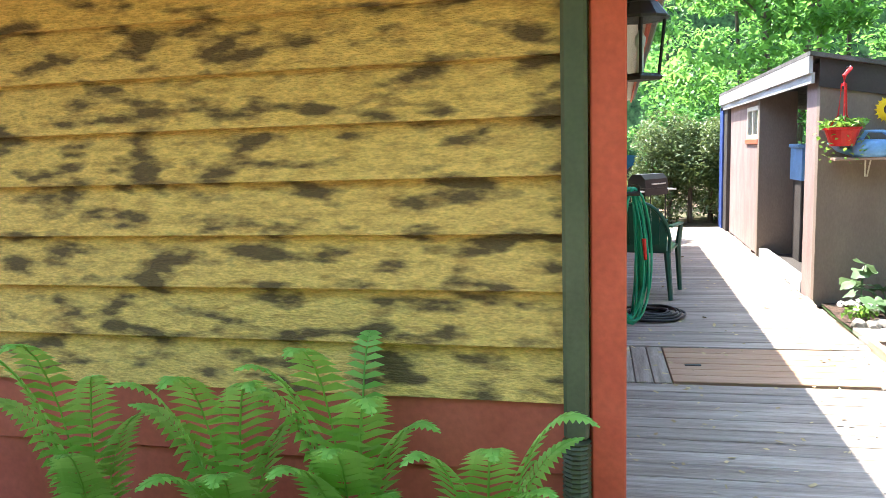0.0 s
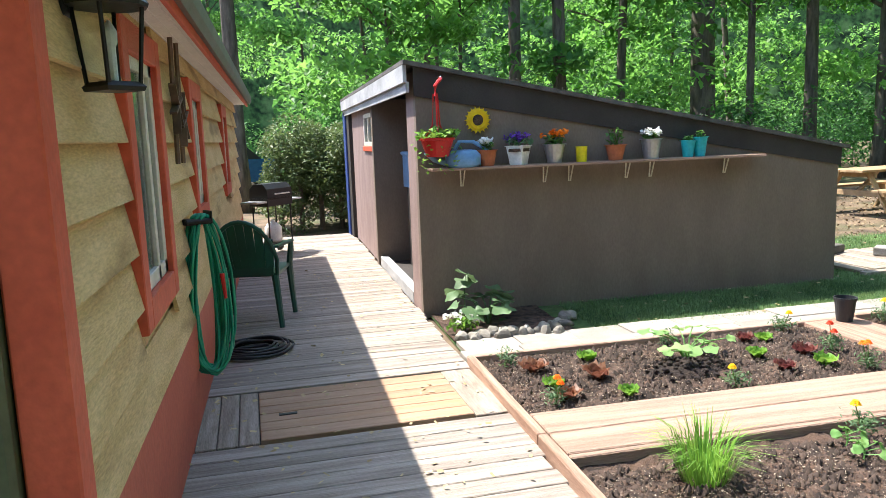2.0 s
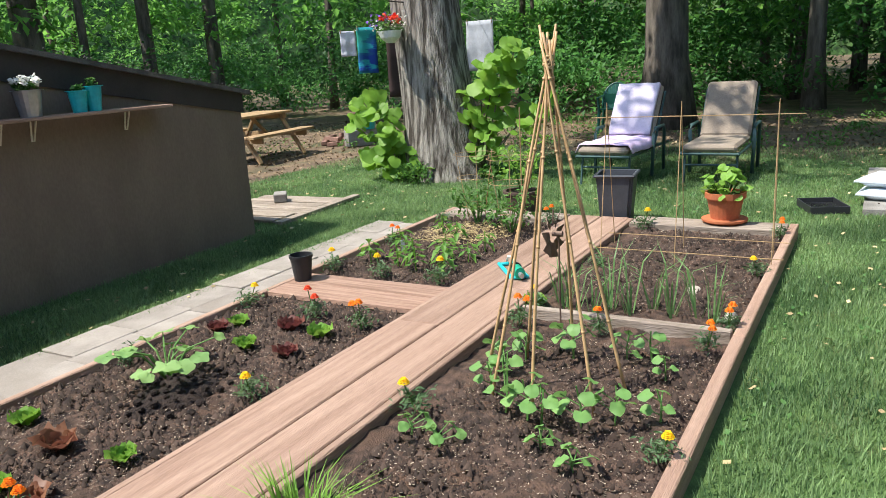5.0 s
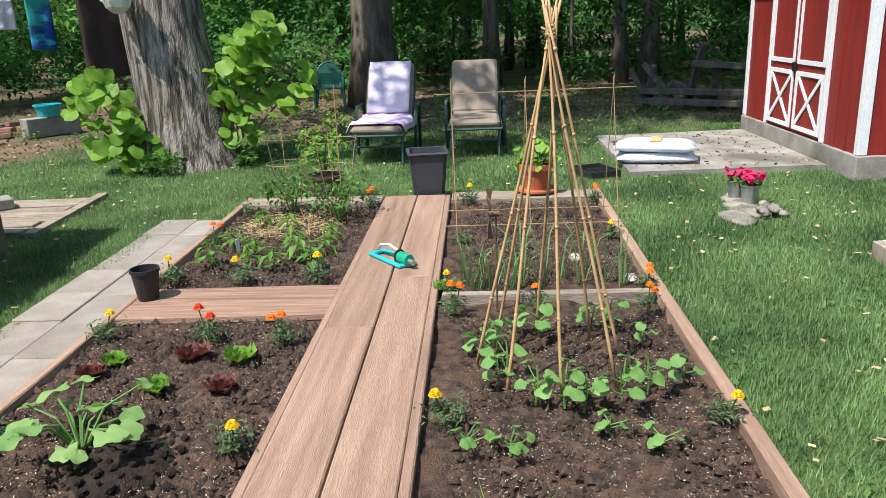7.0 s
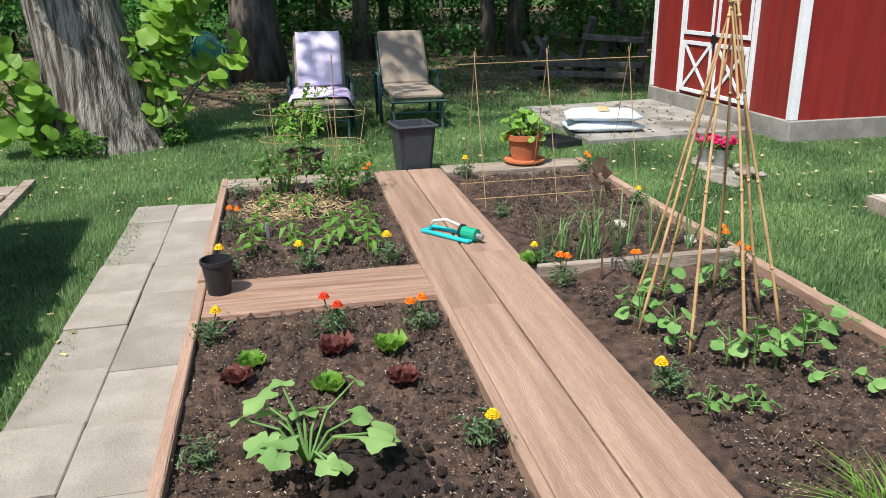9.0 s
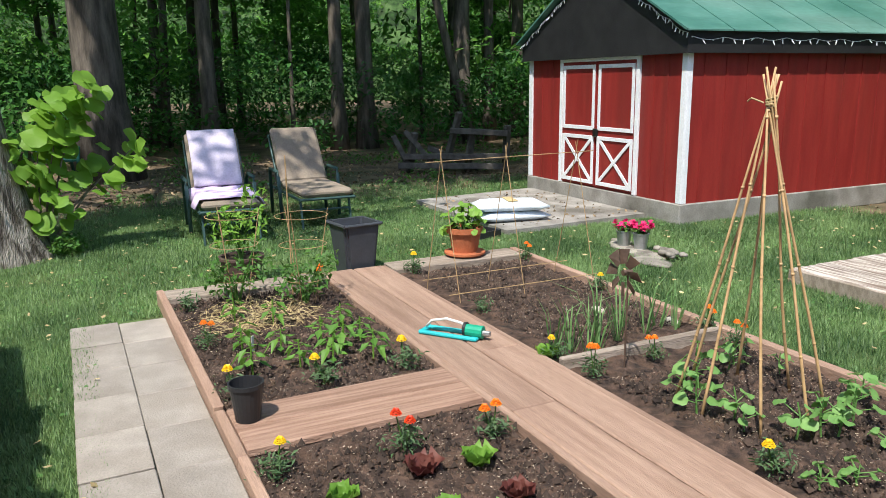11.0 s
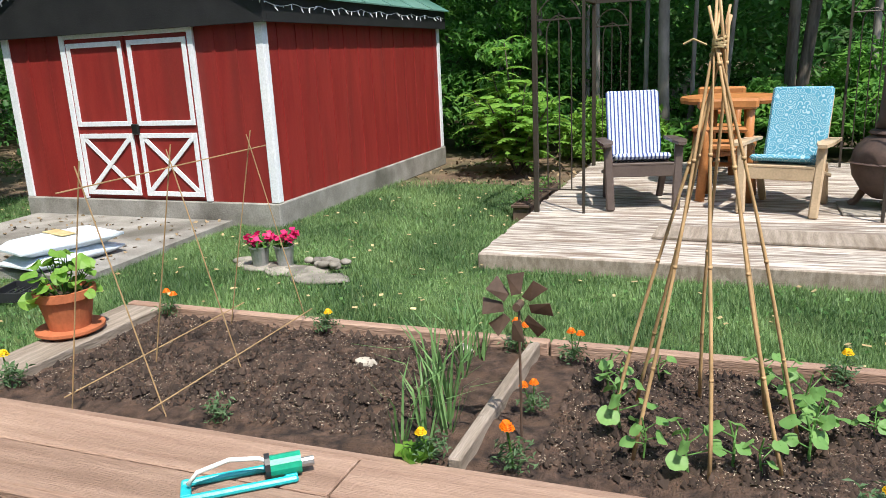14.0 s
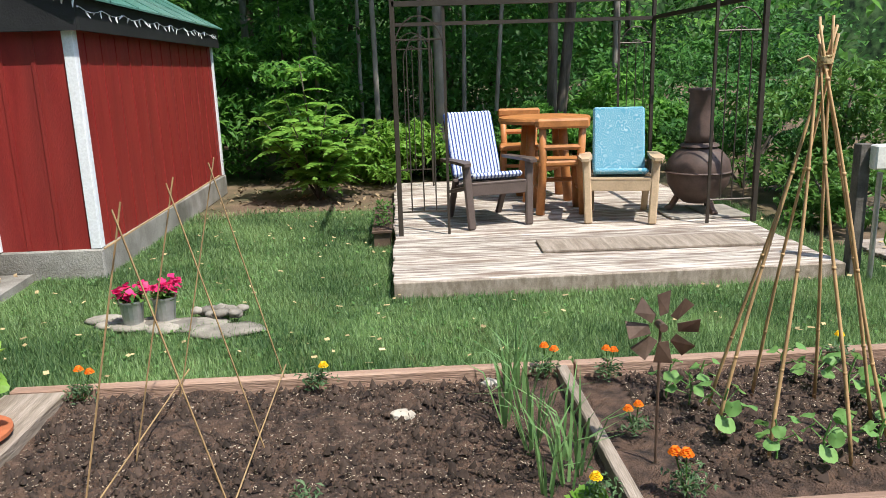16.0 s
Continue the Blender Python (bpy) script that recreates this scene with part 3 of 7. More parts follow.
prism(bm, [(SX0 - 0.10, SY0 - 0.06, roof_z(SX0) + 0.015), (SX1 + 0.08, SY0 - 0.06, roof_z(SX1) - 0.02), (SX1 + 0.08, SY0 - 0.06, roof_z(SX1) + 0.015), (SX0 - 0.10, SY0 - 0.06, roof_z(SX0) + 0.05)], SY1 - SY0 + 0.12, "y")
part("roof", bm, "roofing", lean, "dark shingle roof")
bm = BM()
prism(bm, [(SX0 - 0.10, SY0 - 0.03, 1.93), (SX0 - 0.07, SY0 - 0.03, 1.93), (SX0 - 0.07, SY0 - 0.03, 2.07), (SX0 - 0.10, SY0 - 0.03, 2.07)], SY1 - SY0 + 0.05, "y")
part("fascia", bm, "fascia", lean, "weathered pale grey fascia board")
bm = BM()
box(bm, SX0 - 0.075, SX0 - 0.05, SY0 - 0.02, SY1, 1.85, 1.935)
part("lower_fascia", bm, "fascia", lean)
swin = new("window")
swin.parent = lean
bm = BM()
box(bm, SX0 - 0.02, SX0 + 0.085, 9.96, 10.89, 1.335, 1.395, 0.004)
part("sill", bm, "red_trim", swin, "red painted sill")
bm = BM()
for a in ((10.0, 10.05, 1.40, 1.80), (10.80, 10.85, 1.40, 1.80), (10.05, 10.8, 1.40, 1.45), (10.05, 10.8, 1.75, 1.80), (10.40, 10.44, 1.45, 1.75)):
    box(bm, SX0 - 0.005, SX0 + 0.05, a[0], a[1], a[2], a[3], 0.003)
part("window_frame", bm, "window_frame", swin)
bm = BM()
box(bm, SX0 + 0.02, SX0 + 0.026, 10.05, 10.8, 1.45, 1.75)
part("pane", bm, "glass", swin)

# ---- raised beds, walk and pavers ----
NW, NE_ = (1.84, 5.47), (7.10, 5.70)


def north(x):
    return 5.555 + (x - 1.84) * 0.022


def bed_sheet(x0, x1, ylo, yhi, seed):
    bm = BM()
    nx, ny = int((x1 - x0) / 0.05), int((yhi(x0) - ylo(x0)) / 0.05)
    g = []
    for i in range(nx + 1):
        x = x0 + (x1 - x0) * i / nx
        g.append([])
        for j in range(ny + 1):
            y = ylo(x) + (yhi(x) - ylo(x)) * j / ny
            z = 0.012 + 0.028 * noise.fractal(Vector((x * 3 + seed, y * 3, 0)), 0.7, 2.1, 5) + 0.02 * noise.noise(Vector((x * 16, y * 16, seed)))
            g[-1].append(bm.verts.new((x, y, z)))
    for i in range(nx):
        for j in range(ny):
            bm.faces.new((g[i][j], g[i + 1][j], g[i + 1][j + 1], g[i][j + 1]))
    return bm


def walk_n(x):
    return 4.45 + (x - 1.84) * 0.008


def walk_s(x):
    return 3.895 + (x - 1.84) * 0.011


for nm, x0, x1, a, b, sd in (("soil_bed_a", 1.86, 4.40, walk_n, north, 1.0), ("soil_bed_c", 4.82, 6.95, walk_n, north, 5.0), ("soil_bed_b", 1.86, 4.60, lambda x: 2.74, walk_s, 9.0), ("soil_bed_d", 4.62, 6.95, lambda x: 2.74, walk_s, 13.0)):
    tagged(part(nm, bed_sheet(x0, x1, a, b, sd), "soil"), "dark crumbly soil in a raised garden bed", "soil", "", "structure")


def plank(name, parent, a, b, w, z0, z1, material, bevel=0.006):
    bm = BM()
    beam(bm, (a[0], a[1], (z0 + z1) / 2), (b[0], b[1], (z0 + z1) / 2), w, z1 - z0, bevel)
    return part(name, bm, material, parent)


bed_frame = thing("raised_bed_frame", "reddish brown timber edging round the garden beds", "bed frame", kind="structure")
plank("edge_timber", bed_frame, (1.84, north(1.84)), (4.33, north(4.33)), 0.045, -0.06, 0.055, "bed_wood")
plank("edge_timber", bed_frame, (4.34, north(4.34)), (4.83, north(4.83)), 0.045, -0.06, 0.05, "bed_wood")
plank("edge_timber", bed_frame, (4.84, north(4.84)), (7.10, north(7.1)), 0.05, -0.06, 0.065, "bed_wood")
plank("edge_timber", bed_frame, (1.86, 4.18), (1.86, 5.53), 0.05, -0.06, 0.06, "bed_wood_y")
plank("edge_timber", bed_frame, (1.86, 2.76), (1.86, 4.175), 0.05, -0.06, 0.06, "bed_wood_y")
plank("edge_timber", bed_frame, (1.84, 2.73), (4.55, 2.73), 0.06, -0.06, 0.065, "bed_wood")
plank("edge_timber", bed_frame, (4.56, 2.73), (7.12, 2.72), 0.06, -0.06, 0.065, "bed_wood")
plank("divider", bed_frame, (4.62, 2.77), (4.62, 3.89), 0.05, -0.05, 0.07, "grey_plank")
garden_walk = thing("garden_walk", "reddish brown plank walk between the garden beds", "walkway", kind="structure")
for side, joints in ((0.125, (1.888, 4.20, 7.06)), (-0.122, (1.888, 4.94, 7.06))):
    for x0, x1 in zip(joints, joints[1:]):
        x0 += 0.004
        plank("walk_plank", garden_walk, (x0, (walk_n(x0) + walk_s(x0)) / 2 + side), (x1 - 0.004, (walk_n(x1) + walk_s(x1)) / 2 + side), 0.238, 0.022, 0.06, "bed_wood")
plank("walk_edge", garden_walk, (1.89, walk_n(1.89) - 0.012), (7.06, walk_n(7.06) - 0.012), 0.04, -0.05, 0.056, "bed_wood")
plank("walk_edge", garden_walk, (1.89, walk_s(1.89) + 0.012), (7.06, walk_s(7.06) + 0.012), 0.04, -0.05, 0.056, "bed_wood")
plank("cross_plank", garden_walk, (4.515, 4.475), (4.49, 5.585), 0.219, 0.01, 0.05, "bed_wood_y")
plank("cross_plank", garden_walk, (4.738, 4.478), (4.713, 5.59), 0.219, 0.01, 0.05, "bed_wood_y")
plank("end_plank", bed_frame, (6.96, 4.51), (6.96, 5.66), 0.25, -0.02, 0.06, "grey_plank")
plank("end_plank", bed_frame, (7.0, 2.76), (7.0, 3.93), 0.27, -0.02, 0.06, "grey_plank")
pavers = thing("paver_path", "pale grey concrete paver path beside the garden bed", "path", kind="structure")
bm = BM()
box(bm, -0.213, 0.213, -0.1425, 0.1425, -0.05, 0, 0.005)
paver = bpy.data.meshes.new("paver")
bm.to_mesh(paver)
paver.materials.append(M["paver"])
bm.free()
for j in range(2):
    x = 2.08 + 0.04 * j
    while x < 6.55:
        piece("paver", paver, pavers, x, north(x) + 0.17 + 0.288 * j + random.uniform(-0.002, 0.002), random.uniform(-0.007, 0.004), 0.02 + random.uniform(-0.005, 0.005))
        x += 0.432

# ---- red barn shed ----
barn = thing("barn_shed", "red barn-style shed with white trim, black gable and green metal roof", "shed")
BX0, BX1, BY0, BY1 = 7.59, 10.60, -3.75, 0.375
bm = BM()
box(bm, BX0 - 0.03, BX1 + 0.03, BY0 - 0.03, BY1 + 0.03, -0.06, 0.19, 0.01)
part("foundation", bm, "concrete", barn, "grey concrete foundation")
bm = BM()
box(bm, BX0, BX1, BY0, BY1, 0.19, 1.775)
part("wall", bm, "barn_red", barn)
k = BY0 + 0.2
while k < BY1 - 0.2:
    bm = BM()
    box(bm, BX0 - 0.008, BX0, k, k + 0.035, 0.195, 1.75)
    part("batten", bm, "barn_red", barn)
    k += 0.305
for k in (7.85, 8.08, 10.05, 10.3):
    bm = BM()
    box(bm, k, k + 0.03, BY1, BY1 + 0.008, 0.195, 1.75)
    part("batten", bm, "barn_red", barn)
for a in ((BX0 - 0.02, BX0 + 0.055, BY1 - 0.0, BY1 + 0.02), (BX0 - 0.02, BX0 - 0.001, BY1 - 0.065, BY1 - 0.001), (BX1 - 0.07, BX1 + 0.02, BY1 - 0.0, BY1 + 0.02), (BX0 - 0.02, BX0 - 0.001, BY0, BY0 + 0.08)):
    bm = BM()
    box(bm, a[0], a[1], a[2], a[3], 0.195, 1.765, 0.003)
    part("corner_board", bm, "barn_white", barn, "white corner board")
ridge = (BX0 + BX1) / 2
EZ, RZ = 1.775, 2.85
bm = BM()
prism(bm, [(BX0 - 0.09, BY1 + 0.03, EZ - 0.02), (BX1 + 0.09, BY1 + 0.03, EZ - 0.02), (BX1 + 0.09, BY1 + 0.03, EZ + 0.20), (ridge, BY1 + 0.03, RZ), (BX0 - 0.09, BY1 + 0.03, EZ + 0.20)], 0.06, "y")
part("gable", bm, "barn_black", barn, "black painted gable board")
bm = BM()
prism(bm, [(BX0, BY0, EZ), (BX1, BY0, EZ), (BX1, BY0, EZ + 0.18), (ridge, BY0, RZ - 0.04), (BX0, BY0, EZ + 0.18)], BY1 - BY0 + 0.02, "y")
part("attic", bm, "barn_black", barn)
bm = BM()
box(bm, BX0 - 0.09, BX0 - 0.06, BY0 - 0.05, BY1 + 0.028, EZ - 0.02, EZ + 0.2)
part("eave_fascia", bm, "barn_black", barn)
for s in (-1, 1):
    n = 7
    for k in range(n):
        y0, y1 = BY0 - 0.1 + k * (BY1 - BY0 + 0.26) / n, BY0 - 0.1 + (k + 1) * (BY1 - BY0 + 0.26) / n
        ex = ridge + s * (BX1 - ridge + 0.14)
        bm = BM()
        prism(bm, [(ex, y0, EZ + 0.195), (ridge, y0, RZ + 0.03), (ridge, y0, RZ + 0.045), (ex, y0, EZ + 0.21)], y1 - y0 - 0.012, "y")
        part("roof_sheet", bm, "tin_green", barn, "weathered green metal roof sheet")
        bm = BM()
        beam(bm, (ex, y1 - 0.006, EZ + 0.208), (ridge, y1 - 0.006, RZ + 0.043), 0.02, 0.022)
        part("roof_seam", bm, "tin_green", barn)
# doors
bdoor = new("double_door")
bdoor.parent = barn
F = BY1
DX0, DX1, DZ0, DZ1 = 8.29, 9.85, 0.215, 1.768
bm = BM()
box(bm, DX0, DX0 + 0.06, F + 0.001, F + 0.032, DZ0 - 0.02, DZ1, 0.003)
box(bm, DX1 - 0.06, DX1, F + 0.001, F + 0.032, DZ0 - 0.02, DZ1, 0.003)
box(bm, DX0 + 0.06, DX1 - 0.06, F + 0.001, F + 0.032, DZ1 - 0.05, DZ1, 0.003)
part("door_casing", bm, "barn_white", bdoor, "white door casing")
mid = (DX0 + DX1) / 2
for a, b in ((DX0 + 0.08, mid - 0.035), (mid + 0.035, DX1 - 0.08)):
    bm = BM()
    box(bm, a - 0.02, b + 0.02, F + 0.001, F + 0.02, DZ0, DZ1 - 0.055)
    part("door_leaf", bm, "barn_red", bdoor)
    bm = BM()
    w = 0.045
    for z0, z1 in ((DZ0 + 0.02, 0.83), (0.90, DZ1 - 0.09)):
        box(bm, a, a + w, F + 0.021, F + 0.034, z0, z1, 0.002)
        box(bm, b - w, b, F + 0.021, F + 0.034, z0, z1, 0.002)
        box(bm, a + w, b - w, F + 0.021, F + 0.034, z0, z0 + w, 0.002)
        box(bm, a + w, b - w, F + 0.021, F + 0.034, z1 - w, z1, 0.002)
    part("door_trim", bm, "barn_white", bdoor, "white door trim")
    for za, zb, off in ((DZ0 + 0.06, 0.79, 0.0), (0.79, DZ0 + 0.06, 0.003)):
        bm = BM()
        beam(bm, (a + w, F + 0.027 + off, za), (b - w, F + 0.027 + off, zb), 0.042, 0.010, up=(0, 1, 0))
        part("cross_brace", bm, "barn_white", bdoor, "white diagonal brace")
bm = BM()
box(bm, mid - 0.05, mid + 0.03, F + 0.02, F + 0.055, 0.82, 0.92, 0.008)
part("door_latch", bm, "black_metal", bdoor, "black metal latch")

# ---- concrete slab before the barn ----
bm = BM()
prism(bm, [(8.08, 0.42, -0.05), (10.5, 0.42, -0.05), (10.3, 2.27, -0.05), (7.97, 2.28, -0.05)], 0.075)
setting("concrete_slab", bm, "concrete", "stained grey concrete slab before the red shed", "slab")

# ---- small deck ----
patio = thing("patio_deck", "low deck of flaking grey boards at the edge of the woods", "deck", kind="structure")
PX0, PX1, PY0, PY1, PZ = 2.38, 5.40, -3.2, 1.29, 0.075
bm = BM()
box(bm, PX0 + 0.02, PX1 - 0.02, PY0, PY1 - 0.05, -0.06, PZ - 0.028)
part("joist_base", bm, "shed_dark", patio)
bm = BM()
box(bm, -1.51, 1.51, -0.067, 0.067, -0.026, 0, 0.004)
pboard = bpy.data.meshes.new("board")
bm.to_mesh(pboard)
pboard.materials.append(M["deck2"])
bm.free()
y = PY1 - 0.10
while y > PY0:
    piece("board", pboard, patio, (PX0 + PX1) / 2 + random.uniform(-0.012, 0.012), y, PZ + random.uniform(-0.002, 0.002))
    y -= 0.139
bm = BM()
box(bm, PX0, PX1, PY1 - 0.03, PY1, -0.05, PZ - 0.002, 0.004)
part("rim_board", bm, "grey_plank", patio)


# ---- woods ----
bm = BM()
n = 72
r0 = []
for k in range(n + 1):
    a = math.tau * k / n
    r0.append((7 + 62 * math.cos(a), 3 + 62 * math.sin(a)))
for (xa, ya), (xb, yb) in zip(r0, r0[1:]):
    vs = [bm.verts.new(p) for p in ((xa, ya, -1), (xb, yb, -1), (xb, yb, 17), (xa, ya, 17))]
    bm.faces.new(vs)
setting("backdrop", bm, "backdrop", "distant green woods behind the garden, painted with bright gaps", "woods")


def in_yard(x, y):
    """Open ground that the woods surround."""
    if -9 < x < 2.6 and -6 < y < 16.5:
        return True
    if -7 < x < 0.75 and 16 < y < 29:
        return True
    if 1.5 < x < 16.5 and 6 <= y < 17:
        return True
    if 1.5 < x < 17.2 and 0 < y <= 6:
        return True
    if 1.2 < x < 12 and -4.6 < y <= 0:
        return True
    return 11 < x < 16 and -3 < y <= 0


def scatter(n, lo, hi, gen):
    """Places in the woods, nearer ones favoured."""
    out = []
    while len(out) < n:
        a = gen.uniform(0, math.tau)
        r = gen.uniform(lo, hi)
        x, y = 7 + r * math.cos(a), 3 + r * math.sin(a)
        if not in_yard(x, y) and not (x < -2.5 and y < 12) and not (x < -6):
            out.append((x, y))
    return out


gen = np.random.default_rng(11)
# shrubs and low growth
pl = scatter(620, 8, 34, gen)
cs, rs = [], []
for x, y in pl:
    for _ in range(2):
        r = gen.uniform(0.5, 1.3)
        cs.append((x + gen.normal(0, 0.6), y + gen.normal(0, 0.6), gen.uniform(0.2, 2.2)))
        rs.append(r)
pts = clump_points(cs, rs, 120, 0.55, gen)
pts = pts[pts[:, 2] > 0]
keep = np.array([not in_yard(p[0], p[1]) for p in pts])
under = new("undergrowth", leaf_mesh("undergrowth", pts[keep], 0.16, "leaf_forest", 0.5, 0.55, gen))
tagged(under, "dense dark green undergrowth at the edge of the woods", "undergrowth", "", "stuff")
# higher leaves, in layers between the trunks
pl = scatter(1250, 13, 50, gen)
cs, rs = [], []
for x, y in pl:
    d = math.hypot(x - 7, y - 3)
    cs.append((x, y, gen.uniform(1.8, 3 + d * 0.26)))
    rs.append(gen.uniform(0.8, 2.0))
pts = clump_points(cs, rs, 190, 0.4, gen)
keep = np.array([not in_yard(p[0], p[1]) for p in pts])
can = new("woodland_leaves", leaf_mesh("woodland_leaves", pts[keep], 0.24, "leaf_tree", 0.6, 0.6, gen))
tagged(can, "layers of sunlit green leaves in the woods", "leaves", "", "stuff")


cs, rs = [], []
for _ in range(190):
    cs.append((gen.uniform(-3, 13), gen.uniform(-15, -5.2), gen.uniform(0.3, 5.5)))
    rs.append(gen.uniform(0.5, 1.3))
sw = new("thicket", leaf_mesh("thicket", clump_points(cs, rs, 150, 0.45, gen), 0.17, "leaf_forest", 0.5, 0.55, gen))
tagged(sw, "shady green thicket behind the small deck", "thicket", "", "stuff")
# unseen leaves added high over the woods, to keep the sun off their inside
gen = np.random.default_rng(31)
cs, rs = [], []
for x, y in scatter(360, 11, 36, gen):
    if x > 14 and y < 14 or y < -8 or gen.uniform() < 0.1:
        cs.append((x, y, gen.uniform(8.5, 12)))
        rs.append(gen.uniform(1.8, 3.2))
# more unseen clumps over the open lawn, shading the eastern edge of the woods
for _ in range(26):
    cs.append((gen.uniform(9, 14.5), gen.uniform(1.5, 9), gen.uniform(9, 12.5)))
    rs.append(gen.uniform(0.9, 1.7))
high = new("shade_canopy", leaf_mesh("shade_canopy", clump_points(cs, rs, 240, 0.35, gen), 0.42, "leaf_tree", 0.5, 0.7, gen))
tagged(high, "unseen high green canopy added to shade the woods and yard edge", "leaves", "", "stuff")


def trunk_mesh(bm, h, r, lean, seed, sides=14, taper=0.55):
    pts, rr = [], []
    for k in range(9):
        f = k / 8
        pts.append((lean[0] * f * h + 0.06 * math.sin(seed + f * 5) * f, lean[1] * f * h + 0.06 * math.cos(seed * 2 + f * 4) * f, f * h - 0.08))
        rr.append(r * (1 + 0.45 * max(0, 0.12 - f) / 0.12) * (1 - (1 - taper) * f))
    tube(bm, pts, rr, sides)
    return bm


def forest_tree(x, y, r, h, lean, seed, bark="bark_dark", crown=True, label="tall dark forest tree with green leaves"):
    t = thing("tree", label, "tree", x, y, -0.05, group="trees of the woods")
    bm = trunk_mesh(BM(), h, r, lean, seed)
    part("trunk", bm, bark, t, smooth=True)
    g = np.random.default_rng(int(seed * 10) + 5)
    cs, rs = [], []
    for k in range(6):
        f = g.uniform(0.42, 0.95)
        a = g.uniform(0, math.tau)
        b0 = Vector((lean[0] * f * h, lean[1] * f * h, f * h))
        b1 = b0 + Vector((math.cos(a), math.sin(a), 0.45)) * g.uniform(0.9, 2.0)
        part("limb", tube(BM(), (b0, (b0 + b1) / 2 + Vector((0, 0, 0.1)), b1), [r * 0.3, r * 0.2, r * 0.08], 6), bark, t)
        cs += [tuple(b1), tuple((b0 + b1) / 2 + Vector((0.2, 0.2, 0.3)))]
        rs += [g.uniform(0.7, 1.3), g.uniform(0.5, 0.9)]
    ob = new("crown", leaf_mesh("crown", clump_points(cs, rs, 170, 0.5, g), 0.2, "leaf_tree", 0.6, 0.6, g))
    ob.parent = t
    return t


for i, (x, y) in enumerate(scatter(70, 15, 32, np.random.default_rng(21))):
    g = np.random.default_rng(100 + i)
    forest_tree(x, y, g.uniform(0.05, 0.15), g.uniform(9, 12), (g.normal(0, 0.03), g.normal(0, 0.03)), i * 1.7)


def kit(name, label, category, x=0, y=0, z=0, rz=0, group=""):
    return thing(name, label, category, x, y, z, rz, group)


def P(name, material, parent, *shapes, smooth=False, label=""):
    """One part from a few shapes, each a (builder, arguments...) tuple."""
    bm = BM()
    for s in shapes:
        s[0](bm, *s[1:])
    return part(name, bm, material, parent, label, smooth)


# ---- beside the house ----
lantern = kit("wall_lantern", "black metal wall lantern with clear glass panes", "lantern", 0.30, 3.06, 1.635)
lantern.scale = (0.88, 0.88, 0.95)
P("base", "black_metal", lantern, (lathe, [(0.085, 0), (0.092, 0.012), (0.075, 0.025)], 4))
P("cap", "black_metal", lantern, (lathe, [(0.115, 0.225), (0.118, 0.235), (0.075, 0.285), (0.06, 0.292), (0.045, 0.33), (0.012, 0.345), (0.012, 0.37)], 12))
for a in range(4):
    c, s = math.cos(a * math.pi / 2), math.sin(a * math.pi / 2)
    P("corner_bar", "black_metal", lantern, (tube, [(0.075 * c, 0.075 * s, 0.02), (0.098 * c, 0.098 * s, 0.23)], 0.007, 5))
    c2, s2 = math.cos((a + 1) * math.pi / 2), math.sin((a + 1) * math.pi / 2)
    bm = BM()
    q = [Vector((0.073 * c, 0.073 * s, 0.025)), Vector((0.073 * c2, 0.073 * s2, 0.025)), Vector((0.096 * c2, 0.096 * s2, 0.226)), Vector((0.096 * c, 0.096 * s, 0.226))]
    nn = (q[1] - q[0]).cross(q[3] - q[0]).normalized() * 0.003
    lo, hi = [bm.verts.new(v) for v in q], [bm.verts.new(v + nn) for v in q]
    bm.faces.new(lo[::-1])
    bm.faces.new(hi)
    for i in range(4):
        bm.faces.new((lo[i], lo[(i + 1) % 4], hi[(i + 1) % 4], hi[i]))
    pane = part("pane", bm, "glass", lantern)
    pane.visible_shadow = False
P("arm", "black_metal", lantern, (tube, [(-0.10, 0, 0.26), (-0.085, 0, 0.40), (-0.04, 0, 0.44), (0, 0, 0.37)], 0.012, 8), smooth=True)
P("back_plate", "black_metal", lantern, (box, -0.125, -0.10, -0.05, 0.05, 0.20, 0.42, 0.008))
P("candle", "white_pot", lantern, (lathe, [(0.014, 0.02), (0.014, 0.12), (0.02, 0.13), (0.022, 0.16), (0.005, 0.19)], 10))

orn = kit("wall_ornament", "dark metal star ornament hung on the siding", "wall ornament", 0.235, 4.78, 1.40)
for k, (yy, zz) in enumerate(((0.0, 0.28), (0.22, 0.22))):
    P("stem", "rust", orn, (tube, [(0, yy, 0), (0.01, yy + 0.01, 0.62)], 0.013, 6))
    P("star", "rust", orn, *[(beam, (0.015, yy - 0.14 * math.cos(a), zz - 0.14 * math.sin(a)), (0.015, yy + 0.14 * math.cos(a), zz + 0.14 * math.sin(a)), 0.012, 0.035, 0, (1, 0, 0)) for a in (0.3, 1.35, 2.4)])

hose = kit("garden_hose", "green garden hose coiled on a wall hanger", "hose", 0.27, 5.12, 0.19, -62)
hose.scale = (0.8, 0.75, 0.98)
P("hanger", "black_metal", hose, (box, -0.03, 0.10, -0.13, 0.06, 0.90, 0.93, 0.008), (box, -0.03, 0.10, 0.05, 0.065, 0.90, 0.97, 0.004))
